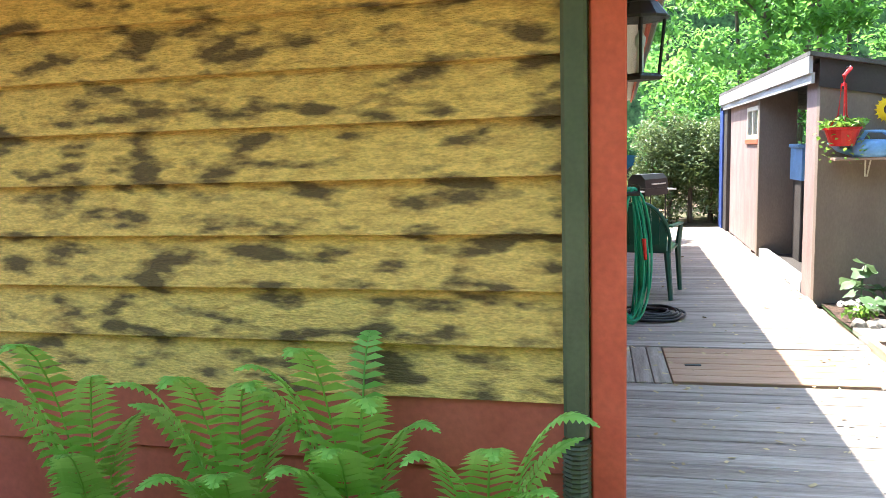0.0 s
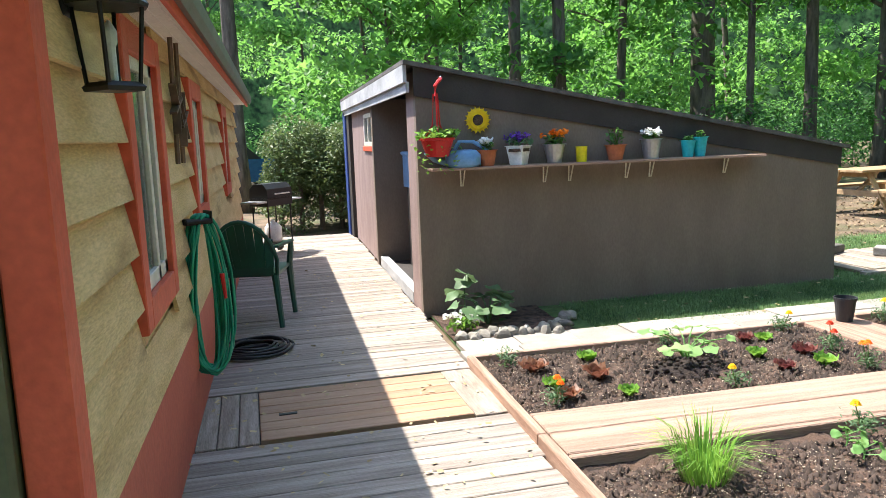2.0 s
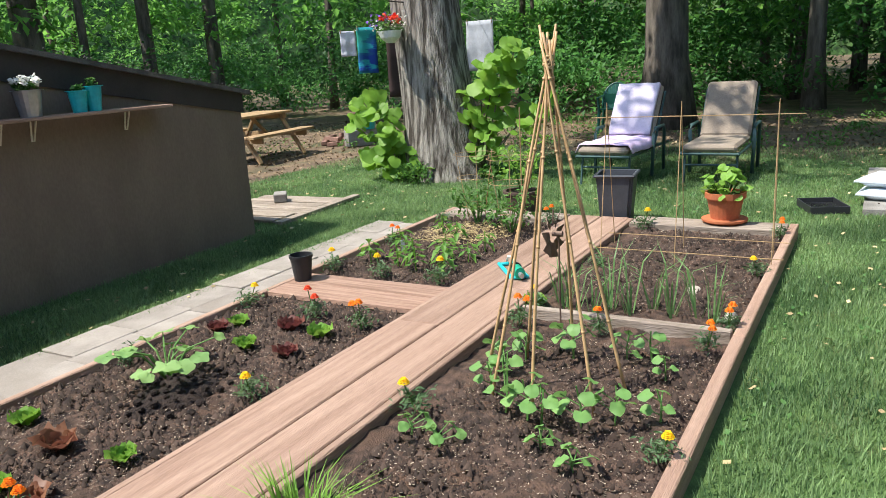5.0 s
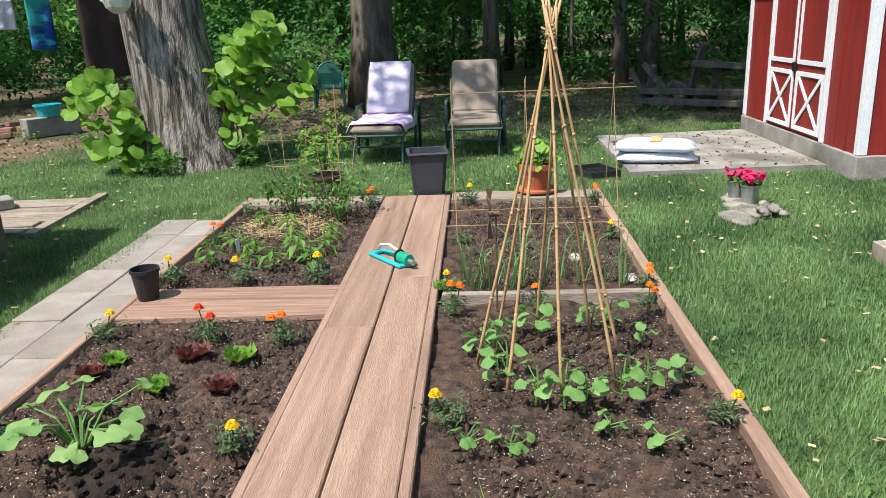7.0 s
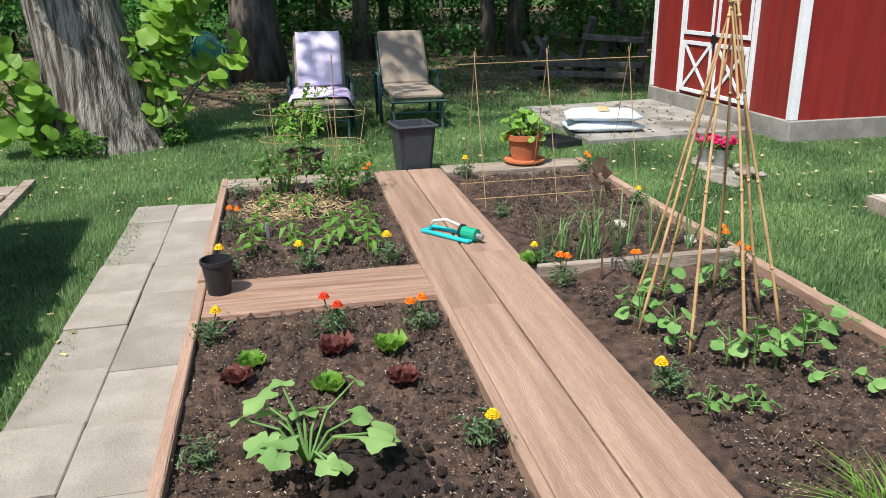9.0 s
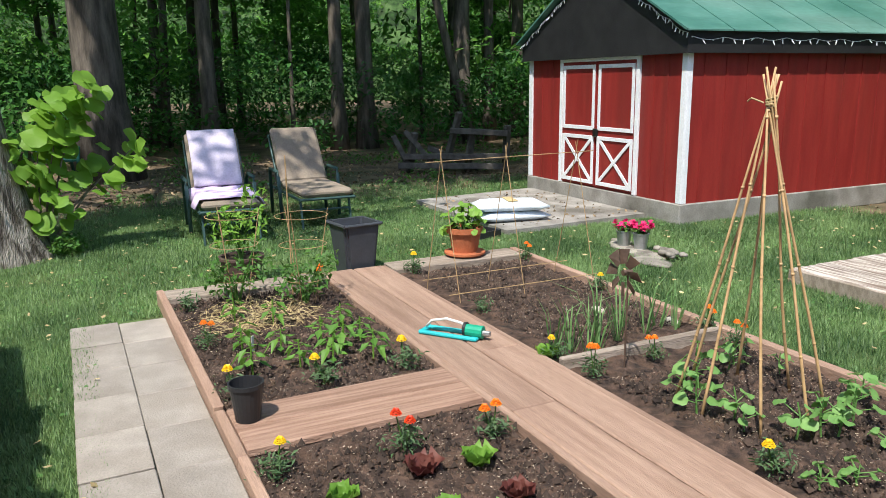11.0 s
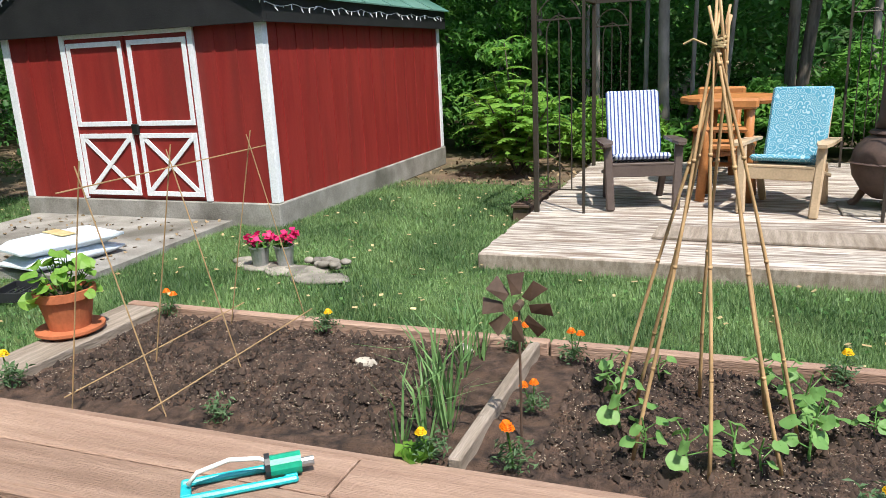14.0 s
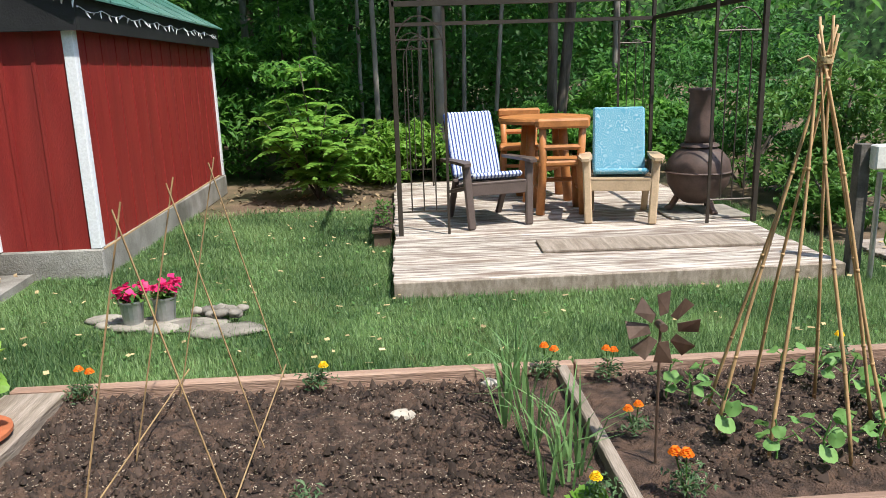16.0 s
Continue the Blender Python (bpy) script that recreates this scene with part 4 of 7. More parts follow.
for k in range(14):
    w, b = 0.07 + 0.008 * k + 0.015 * math.sin(k * 2.1), 0.05 + 0.05 * ((k * 5) % 7) / 7
    pts = []
    for j in range(25):
        a = math.tau * j / 24
        zc = (0.95 + b) / 2
        pts.append((0.02 + 0.012 * (k % 5) + 0.02 * math.sin(a * 2 + k), w * math.sin(a) * (1 + 0.35 * math.cos(a + math.pi) * 0.6) + 0.02 * math.sin(k * 3), zc + (0.95 - b) / 2 * math.cos(a)))
    P("hose_loop", "hose", hose, (tube, pts, 0.011, 6), smooth=True)
P("nozzle", "red_plastic", hose, (tube, [(0.10, 0.1, 0.62), (0.11, 0.11, 0.48)], [0.018, 0.012], 8))

coil = kit("hose_coil", "black hose coiled flat on the deck boards", "hose", 0.45, 6.36, 0.0)
for k in range(8):
    r = 0.12 + 0.022 * k
    pts = [(r * math.cos(a) * (1 + 0.05 * math.sin(2 * a + k)), r * 0.95 * math.sin(a), 0.012 + 0.012 * ((k * 3) % 4) + 0.006 * math.sin(3 * a + k)) for a in [math.tau * j / 28 for j in range(29)]]
    P("hose_loop", "black_plastic", coil, (tube, pts, 0.010, 6), smooth=True)


def resin_chair(x, y, z, rz, mat, label):
    """Moulded stacking armchair with a slotted round back."""
    c = kit("plastic_chair", label, "chair", x, y, z, rz)
    P("seat", mat, c, (prism, [(-0.24, -0.22, 0.41), (0.24, -0.22, 0.41), (0.26, 0.24, 0.43), (-0.26, 0.24, 0.43)], 0.025))
    for sx in (-1, 1):
        P("leg", mat, c, (tube, [(sx * 0.27, 0.25, 0), (sx * 0.25, 0.22, 0.42), (sx * 0.28, 0.2, 0.64)], [0.022, 0.03, 0.022], 7))
        P("leg", mat, c, (tube, [(sx * 0.27, -0.30, 0), (sx * 0.22, -0.22, 0.42)], [0.022, 0.03], 7))
        P("armrest", mat, c, (beam, (sx * 0.28, 0.22, 0.645), (sx * 0.25, -0.27, 0.66), 0.055, 0.02, 0.006))
    rim = [(0.24 * math.cos(a) * 1.03, -0.24 - 0.16 * max(0, math.sin(a)) ** 0.8, 0.55 + 0.33 * math.sin(a)) for a in [math.pi * j / 14 for j in range(15)]]
    P("back_rim", mat, c, (tube, [(0.24, -0.22, 0.42)] + rim + [(-0.24, -0.22, 0.42)], 0.018, 7), smooth=True)
    for k in range(-3, 4):
        top = 0.55 + 0.33 * math.sqrt(max(0.02, 1 - (k * 0.07 / 0.25) ** 2))
        P("back_slat", mat, c, (beam, (k * 0.062, -0.24, 0.43), (k * 0.07, -0.24 - 0.16 * (top - 0.55) / 0.33, top), 0.066, 0.012))
    P("back_panel", mat, c, (beam, (-0.22, -0.262, 0.56), (0.22, -0.262, 0.56), 0.012, 0.26))
    return c


resin_chair(0.46, 7.36, 0.0, -12, "green_plastic", "dark green plastic armchair standing on the deck")

grill = kit("barbecue_grill", "black barbecue grill on a wheeled cart", "grill", 0.60, 11.3, 0.0, 50)
grill.scale = (0.76, 0.76, 0.84)
P("firebox", "black_metal", grill, (prism, [(-0.33, -0.2, 0.78), (0.33, -0.2, 0.78), (0.33, 0.2, 0.78), (-0.33, 0.2, 0.78)], 0.12))
P("lid", "black_metal", grill, (prism, [(-0.33, -0.21, 0.905), (-0.33, 0.21, 0.905), (-0.33, 0.19, 1.05), (-0.33, 0.10, 1.13), (-0.33, -0.10, 1.13), (-0.33, -0.19, 1.05)], 0.66, "x"))
P("lid_handle", "galv", grill, (tube, [(-0.2, -0.25, 0.97), (0.2, -0.25, 0.97)], 0.012, 6))
for sx in (-1, 1):
    P("side_shelf", "galv", grill, (box, sx * 0.47 - 0.13, sx * 0.47 + 0.13, -0.2, 0.2, 0.84, 0.865, 0.005), label="pale metal side shelf")
    for sy in (-1, 1):
        P("leg", "black_metal", grill, (tube, [(sx * 0.30, sy * 0.17, 0.78), (sx * 0.30, sy * 0.17, 0.0)], 0.014, 6))
    P("wheel", "black_plastic", grill, (tube, [(sx * 0.33, 0.17, 0.08), (sx * 0.37, 0.17, 0.08)], 0.08, 14))
P("bottom_shelf", "black_metal", grill, (box, -0.30, 0.30, -0.17, 0.17, 0.16, 0.18))
P("gas_bottle", "white_pot", grill, (lathe, [(0.13, 0.18), (0.15, 0.22), (0.15, 0.42), (0.10, 0.48), (0.04, 0.5), (0.04, 0.54)], 16), smooth=True)

# hedge and parked car beyond the deck
g = np.random.default_rng(3)
hedge = kit("hedge", "clipped cedar hedge with uneven dark green sprays", "hedge", 1.32, 13.9, 0.0)
cs, rs = [], []
for _ in range(70):
    cs.append((g.uniform(-0.75, 1.0), g.uniform(-0.5, 1.4), g.uniform(0.2, 1.75)))
    rs.append(g.uniform(0.25, 0.42))
ob = new("foliage", leaf_mesh("foliage", clump_points(cs, rs, 380, 0.9, g), 0.08, "leaf_hedge", 0.2, 0.5, g))
ob.parent = hedge
for k in range(5):
    P("stem", "bark_dark", hedge, (tube, [(-0.6 + k * 0.35, 0.3, -0.06), (-0.55 + k * 0.33, 0.35, 1.5)], [0.05, 0.02], 7))
car = kit("parked_car", "dark blue parked sport utility car", "car", -0.9, 25.5, -0.05, 14)
bm = BM()
prism(bm, [(-2.1, -0.85, 0.35), (2.15, -0.85, 0.35), (2.2, -0.85, 0.75), (2.0, -0.85, 0.98), (1.0, -0.85, 1.05), (-2.1, -0.85, 1.05)], 1.7, "y")
M["car_blue"] = plain("blue_car_paint", (0.03, 0.11, 0.24), 0.25, 0.3)
part("body", bm, "car_blue", car)
P("cabin", "black_plastic", car, (prism, [(-2.0, -0.78, 1.05), (1.0, -0.78, 1.05), (0.35, -0.78, 1.62), (-1.9, -0.78, 1.62)], 1.56, "y"))
P("roof", "car_blue", car, (box, -1.95, 0.4, -0.76, 0.76, 1.62, 1.68, 0.03))
for wx in (-1.35, 1.4):
    for wy in (-0.8, 0.8):
        w = P("wheel", "black_plastic", car, (tube, [(wx, wy - 0.1, 0.35), (wx, wy + 0.1, 0.35)], 0.36, 20))
        P("rim", "galv", w, (tube, [(wx, wy - 0.115, 0.35), (wx, wy + 0.115, 0.35)], 0.21, 12))
for wy in (-0.6, 0.6):
    P("headlight", "white_pot", car, (box, 2.1, 2.19, wy - 0.18, wy + 0.18, 0.72, 0.88, 0.02))


# ---- ferns ----
def frond(bm, base, az, length, rise, droop, pairs=26, wide=0.30, reach=0.58):
    """One arching feathered leaf whose leaflets shrink to the tip."""
    n = pairs
    d = Vector((math.cos(az), math.sin(az), 0))
    s = Vector((-math.sin(az), math.cos(az), 0))
    sp = []
    for k in range(n + 1):
        f = k / n
        sp.append(Vector(base) + d * length * reach * (0.35 * f + 0.65 * f * f) + Vector((0, 0, rise * (f * 1.35 - droop * f * f * f))))
    tube(bm, sp[::3] + [sp[-1]], 0.0035, 4)
    for k in range(2, n):
        f = k / n
        w = length * wide * math.sin(math.pi * min(1, f ** 0.7 * 0.95 + 0.05)) ** 0.7 * (1 - 0.25 * f)
        t = (sp[k + 1] - sp[k - 1]).normalized()
        for sd in (-1, 1):
            a = sp[k]
            out = (s * sd + t * 0.35).normalized()
            tip = a + out * w + Vector((0, 0, -0.18 * w))
            hw = t * (length / n * 0.62)
            m1, m2 = a + out * w * 0.5 + hw, a + out * w * 0.5 - hw
            v = [bm.verts.new(p) for p in (a - hw * 0.7, m2, tip, m1, a + hw * 0.7)]
            bm.faces.new(v)
    return bm


# each fern: place, then its leaves as heading in degrees, length, height of the tip
FERNS = (
    (-0.62, 2.36, ((-95, 0.62, 0.92), (-60, 0.60, 0.80), (-130, 0.60, 0.82), (-20, 0.55, 0.66), (-165, 0.58, 0.70), (-80, 0.62, 0.62), (-110, 0.6, 0.55), (-45, 0.5, 0.45), (90, 0.45, 0.85))),
    (-0.18, 2.34, ((-15, 0.58, 0.72), (-75, 0.56, 0.66), (-125, 0.52, 0.62), (20, 0.5, 0.5), (-45, 0.55, 0.5), (-100, 0.5, 0.42))),
    (-1.05, 2.36, ((-90, 0.62, 0.84), (-135, 0.6, 0.74), (-50, 0.58, 0.80), (-170, 0.56, 0.6), (-10, 0.55, 0.62), (-110, 0.6, 0.5), (-70, 0.6, 0.52))),
    (-1.62, 2.36, ((-85, 0.60, 0.90), (-120, 0.56, 0.78), (-45, 0.56, 0.72), (-160, 0.55, 0.62), (-65, 0.55, 0.5), (-15, 0.5, 0.55))),
    (-2.2, 2.36, ((-90, 0.58, 0.72), (-140, 0.55, 0.62), (-40, 0.56, 0.6), (-65, 0.55, 0.45))),
)
for fx, fy, leaves in FERNS:
    fern = kit("fern", "bright green fern growing against the house wall", "fern", fx, fy, -0.05, group="ferns by the house")
    for az, ln, hh in leaves:
        a = radians(az)
        part("frond", frond(BM(), (0.03 * math.cos(a), 0.03 * math.sin(a), 0), a, ln, hh * 1.22, random.uniform(0.42, 0.6), 26, 0.24), "leaf_fern", fern)

# ---- on and beside the brown shed ----
shelf = kit("wall_shelf", "long narrow reddish wooden shelf on wire brackets", "shelf", 0, 0.165, 1.207)
P("board", "bed_wood", shelf, (box, 1.92, 4.95, 6.70, 6.91, 0, 0.022, 0.003))
for bx in (2.21, 2.94, 3.17, 3.70, 3.93, 4.66):
    P("bracket", "window_frame", shelf, (tube, [(bx - 0.02, 6.86, -0.003), (bx - 0.008, 6.90, -0.14), (bx + 0.008, 6.90, -0.14), (bx + 0.02, 6.86, -0.003)], 0.0065, 5))
SH = 1.2295


def pot(parent, mat, r0, r1, h, name="pot", n=18, rim=0.01):
    return P(name, mat, parent, (lathe, [(r0, 0), (r1, h), (r1 + rim, h), (r1 + rim, h - rim * 1.6) if 0 else (r1 + rim, h + 0.004), (r1 - 0.008, h + 0.004), (r1 - 0.014, h - 0.03)], n), smooth=False)


def sprig(parent, mat, r, h, z, n, size, flowers=None, fn=14, fsize=0.03, seed=1, stems=True):
    """A small leafy plant: stems, leaves and, where it has them, blossoms."""
    g = np.random.default_rng(seed)
    if stems:
        for k in range(5):
            a = k * 1.3 + seed
            bm = BM()
            tube(bm, [(0, 0, z - 0.02), (r * 0.3 * math.cos(a), r * 0.3 * math.sin(a), z + h * 0.5), (r * 0.7 * math.cos(a), r * 0.7 * math.sin(a), z + h * 0.9)], [0.004, 0.003, 0.002], 4)
            part("stem", bm, "leaf_mid", parent)
    p = g.normal(0, 1, (n, 3))
    p /= np.linalg.norm(p, axis=1, keepdims=True)
    p *= g.uniform(0.4, 1, (n, 1))
    p = p * np.array([r, r, h / 2]) + np.array([0, 0, z + h / 2])
    ob = new("foliage", leaf_mesh("foliage", p, size, mat, 0.5, 0.6, g))
    ob.parent = parent
    if flowers:
        a = g.uniform(0, math.tau, fn)
        q = np.stack([np.cos(a), np.sin(a), np.zeros(fn)], 1) * (r * np.sqrt(g.uniform(0, 1, fn)))[:, None] + np.stack([np.zeros(fn), np.zeros(fn), z + h * g.uniform(0.75, 1.1, fn)], 1)
        pts = np.repeat(q, 7, 0) + g.normal(0, fsize * 0.3, (fn * 7, 3))
        ob = new("blossoms", leaf_mesh("blossoms", pts, fsize, flowers, 0, 0.9, g))
        ob.parent = parent


def shelf_pot(label, x, mat, r0, r1, h, leaf, pr, ph, fl=None, seed=1, n=60, size=0.035, square=False, fs=0.03):
    t = kit("potted_plant", label, "potted plant", x, 6.965, SH, 0, "pots on the shelf")
    pot(t, mat, r0, r1, h, n=4 if square else 18)
    P("soil", "soil", t, (lathe, [(r1 - 0.012, h - 0.035), (r1 - 0.012, h - 0.015), (0.01, h - 0.012)], 14))
    sprig(t, leaf, pr, ph, h - 0.01, n, size, fl, seed=seed, fsize=fs)
    t.scale = (1.28, 1.28, 1.28)
    return t


can = kit("watering_can", "pale blue plastic watering can on the shelf", "watering can", 2.20, 6.955, SH)
P("body", "blue_can", can, (lathe, [(0.085, 0), (0.10, 0.03), (0.10, 0.09), (0.075, 0.125), (0.04, 0.13)], 18), smooth=True)
P("handle", "blue_can", can, (tube, [(-0.09, 0, 0.04), (-0.02, 0, 0.19), (0.06, 0, 0.185), (0.135, 0, 0.12), (0.135, 0, 0.04), (0.09, 0, 0.015)], 0.013, 8), smooth=True)
P("spout", "blue_can", can, (tube, [(-0.08, 0, 0.03), (-0.16, -0.01, 0.06), (-0.2, -0.01, 0.12)], [0.025, 0.016, 0.02], 8), smooth=True)
can.scale = (1.5, 1.15, 1.1)
shelf_pot("terracotta pot with white flowers on the shelf", 2.405, "terracotta", 0.045, 0.065, 0.10, "leaf_mid", 0.05, 0.07, "flower_white", 3, 40)
shelf_pot("cream square pot with violet flowers on the shelf", 2.68, "white_pot", 0.06, 0.085, 0.12, "leaf_grey", 0.09, 0.08, "flower_purple", 4, 60, square=True)
shelf_pot("white metal pot with orange flowers on the shelf", 2.996, "galv", 0.045, 0.07, 0.12, "leaf_mid", 0.08, 0.09, "flower_orange", 5, 70)
cup = kit("yellow_cup", "plain bright yellow cup on the shelf", "cup", 3.241, 6.965, SH)
P("body", "yellow", cup, (lathe, [(0.044, 0), (0.05, 0.13), (0.045, 0.13), (0.04, 0.02)], 18), smooth=False)
shelf_pot("terracotta pot with a leafy herb on the shelf", 3.553, "terracotta", 0.045, 0.068, 0.10, "leaf_mid", 0.07, 0.13, None, 6, 50)
shelf_pot("galvanised pot with small white flowers on the shelf", 3.887, "galv", 0.05, 0.068, 0.13, "leaf_mid", 0.07, 0.07, "flower_white", 7, 50)
shelf_pot("turquoise cup with a small green plant", 4.24, "turq", 0.035, 0.05, 0.11, "leaf_mid", 0.04, 0.05, None, 8, 24)
shelf_pot("turquoise cup with a small green plant", 4.355, "turq", 0.035, 0.05, 0.13, "leaf_mid", 0.04, 0.06, None, 9, 24)

sunf = kit("sunflower_decoration", "yellow sunflower decoration on the shed wall", "wall decoration", 2.36, 7.065, 1.61)
bm = BM()
for ring, (ra, rb, yo) in enumerate(((0.055, 0.115, 0.0), (0.05, 0.10, -0.008))):
    for k in range(18):
        a = math.tau * (k + ring * 0.5) / 18
        c, s = math.cos(a), math.sin(a)
        v = [bm.verts.new((x * c - z * s, yo - 0.008 + yy, x * s + z * c)) for x, z, yy in ((ra * 0.6, -0.012, 0), (ra * 1.4, -0.016, -0.006), (rb, 0, 0.004), (ra * 1.4, 0.016, -0.006), (ra * 0.6, 0.012, 0))]
        bm.faces.new(v)
part("petals", bm, "flower_yellow", sunf)
bm = BM()
lathe(bm, [(0.055, 0), (0.052, 0.015), (0.035, 0.024), (0.012, 0.022)], 18)
bmesh.ops.rotate(bm, verts=bm.verts[:], matrix=Matrix.Rotation(radians(90), 3, "X"))
part("centre", bm, "soil", sunf, "dark brown flower centre")

hang = kit("hanging_planter", "red plastic pot with trailing green plant on a hook", "hanging planter", 1.975, 6.90, 1.325)
P("pot", "red_plastic", hang, (lathe, [(0.075, 0), (0.11, 0.13), (0.122, 0.132), (0.122, 0.15), (0.105, 0.15), (0.095, 0.12)], 20))
for a in (0.5, 2.6, 4.7):
    P("strap", "red_plastic", hang, (tube, [(0.09 * math.cos(a), 0.09 * math.sin(a), 0.14), (0.03 * math.cos(a), 0.03 * math.sin(a), 0.25), (0.015 * math.cos(a), 0.015 * math.sin(a), 0.50)], 0.006, 5))
P("hook", "red_plastic", hang, (tube, [(0, 0, 0.48), (0, 0, 0.56), (0.03, 0.02, 0.60), (0.05, 0.05, 0.62), (0.04, 0.09, 0.60)], 0.014, 7))
P("screw_hook", "galv", hang, (tube, [(0.05, 0.19, 0.64), (0.05, 0.06, 0.64), (0.045, 0.045, 0.61)], 0.005, 5))
sprig(hang, "leaf_bright", 0.15, 0.12, 0.12, 120, 0.06, None, seed=12)
g = np.random.default_rng(5)
tr = []
for k in range(7):
    a = k * 0.95
    for j in range(7):
        tr.append((0.13 * math.cos(a) + g.normal(0, 0.02), 0.11 * math.sin(a) - 0.02 + g.normal(0, 0.02), 0.14 - j * 0.035 - 0.012 * k))
ob = new("trailing_leaves", leaf_mesh("trailing_leaves", np.array(tr), 0.04, "leaf_bright", 0.6, 0.7, g))
ob.parent = hang

hang.scale = (1.2, 1.2, 1.0)
# stones and plants at the shed's corner
border = kit("stone_border", "rough field stones edging a small planting", "stones")
for k in range(26):
    f = k / 25
    x = 1.95 + 1.05 * f + random.uniform(-0.03, 0.03)
    y = 6.17 + 0.05 * math.sin(f * 3) + (0.45 * max(0, f - 0.75) / 0.25 if f > 0.75 else 0) + random.uniform(-0.04, 0.04)
    bm = rock(BM(), 0, 0, 0, random.uniform(0.035, 0.085), random.uniform(0.03, 0.06), random.uniform(0.03, 0.06), k)
    ob = part("stone", bm, "stone", border)
    ob.location = (x, y + random.uniform(-0.07, 0.09), 0.0)
    ob.rotation_euler = (0, 0, random.uniform(0, 6))
bm = rough_sheet(1.9, 2.85, 6.2, 7.08, 0.08, -0.015, 0.02, 4)
setting("corner_soil", bm, "soil", "dark soil in the corner planting", "soil")


def broadleaf(x, y, z, n, spread, height, size, mat, label, lobes=0, seed=0, name="leafy_plant", cat="plant", group=""):
    """Stalks that each carry one wide leaf."""
    g = np.random.default_rng(seed + 40)
    t = kit(name, label, cat, x, y, z, g.uniform(0, 360), group)
    for k in range(n):
        a = math.tau * k / n * 1.9 + g.uniform(-0.4, 0.4)
        r = spread * (0.25 + 0.75 * g.uniform() ** 0.7)
        h = height * g.uniform(0.45, 1.0)
        e = Vector((r * math.cos(a), r * math.sin(a), h))
        part("stalk", tube(BM(), [(0, 0, -0.02), (e.x * 0.4, e.y * 0.4, h * 0.75), e], [0.006, 0.005, 0.003], 5), mat, t)
        m = Matrix.Translation(e) @ Euler((g.normal(0, 0.3), 0.25 + g.normal(0, 0.25), a)).to_matrix().to_4x4()
        part("leaf", outline_leaf(BM(), m, size * g.uniform(0.65, 1.15), lobes, k, 20 if lobes else 14), mat, t, smooth=True)
    return t


broadleaf(2.28, 6.62, -0.01, 17, 0.32, 0.24, 0.17, "leaf_grey", "round-leaved green plant at the corner of the shed", 5, 1)
broadleaf(2.12, 6.75, -0.01, 2, 0.06, 0.48, 0.18, "leaf_grey", "tall stalk with large round green leaves", 5, 2)
t = kit("flower_clump", "low clump with pale white blossoms by the stones", "flowers", 2.02, 6.42, 0.0)
sprig(t, "leaf_bright", 0.14, 0.12, 0.0, 80, 0.05, "flower_white", 16, 0.035, 15)


bin_ = kit("storage_bin", "blue plastic storage bin inside the shed doorway", "bin", 2.35, 9.3, 0.03)
P("bin", "blue_can", bin_, (prism, [(-0.2, -0.2, 0.90), (0.2, -0.2, 0.90), (0.23, 0.23, 0.90), (-0.23, 0.23, 0.90)], 0.36))
P("lid", "blue_can", bin_, (box, -0.25, 0.25, -0.25, 0.25, 1.26, 1.30, 0.01))
P("stand", "shed_dark", bin_, (box, -0.2, 0.2, -0.2, 0.2, 0.0, 0.899, 0.01))
g = np.random.default_rng(66)
u = g.uniform(0, 1, 900)
ex = np.stack([1.80 + 4.1 * u, 7.045 + np.abs(g.normal(0, 0.05, 900)), np.array([roof_z(1.80 + 4.1 * q) for q in u]) + 0.047 + g.uniform(0, 0.012, 900)], 1)
tagged(new("roof_litter", leaf_mesh("roof_litter", ex[::3], 0.022, "shed_dark", 0, 0.5, g)), "dry leaf litter along the shed roof edge", "leaf litter", "", "stuff")


# ---- plants in the beds ----
def place(proto, spots, smin=0.85, smax=1.15, z=0.025):
    """The prototype at the first spot, and copies of it at the rest."""
    (x0, y0), rest = spots[0], spots[1:]
    for x, y in rest:
        s = random.uniform(smin, smax)
        copy_thing(proto, pose(x, y, z, 0, 0, random.uniform(0, 360)) @ Matrix.Diagonal((s, s, s, 1)))
    proto.matrix_basis = pose(x0, y0, z)


def marigold(flower, label, heads=2, seed=0):
    g = np.random.default_rng(seed + 60)
    t = kit("marigold", label, "marigold", group="marigolds")
    p = g.normal(0, 1, (130, 3)) * np.array([0.035, 0.035, 0.026]) + np.array([0, 0, 0.055])
    p[:, 2] = np.clip(p[:, 2], 0.005, 0.13)
    ob = new("foliage", leaf_mesh("foliage", p, 0.035, "leaf_grey", 0.0, 0.3, g))
    ob.parent = t
    for k in range(heads):
        hx, hy, hz = g.normal(0, 0.022), g.normal(0, 0.022), g.uniform(0.12, 0.165)
        st = P("stem", "leaf_mid", t, (tube, [(0, 0, 0), (hx, hy, hz)], 0.003, 5))
        bm = BM()
        for ring in range(4):
            nn = 11 - 2 * ring
            for j in range(nn):
                a = math.tau * (j + 0.5 * ring) / nn
                r1, r0, up = 0.023 - 0.004 * ring, 0.006, 0.006 * ring + 0.004
                c, s = math.cos(a), math.sin(a)
                v = [bm.verts.new((hx + x * c - y * s, hy + x * s + y * c, hz + zz)) for x, y, zz in ((r0, -0.004, up - 0.003), (r1, -0.009, up + 0.003), (r1 + 0.003, 0.0, up - 0.002), (r1, 0.009, up + 0.003), (r0, 0.004, up - 0.003))]
                bm.faces.new(v)
        part("flower", bm, flower, t)
    return t


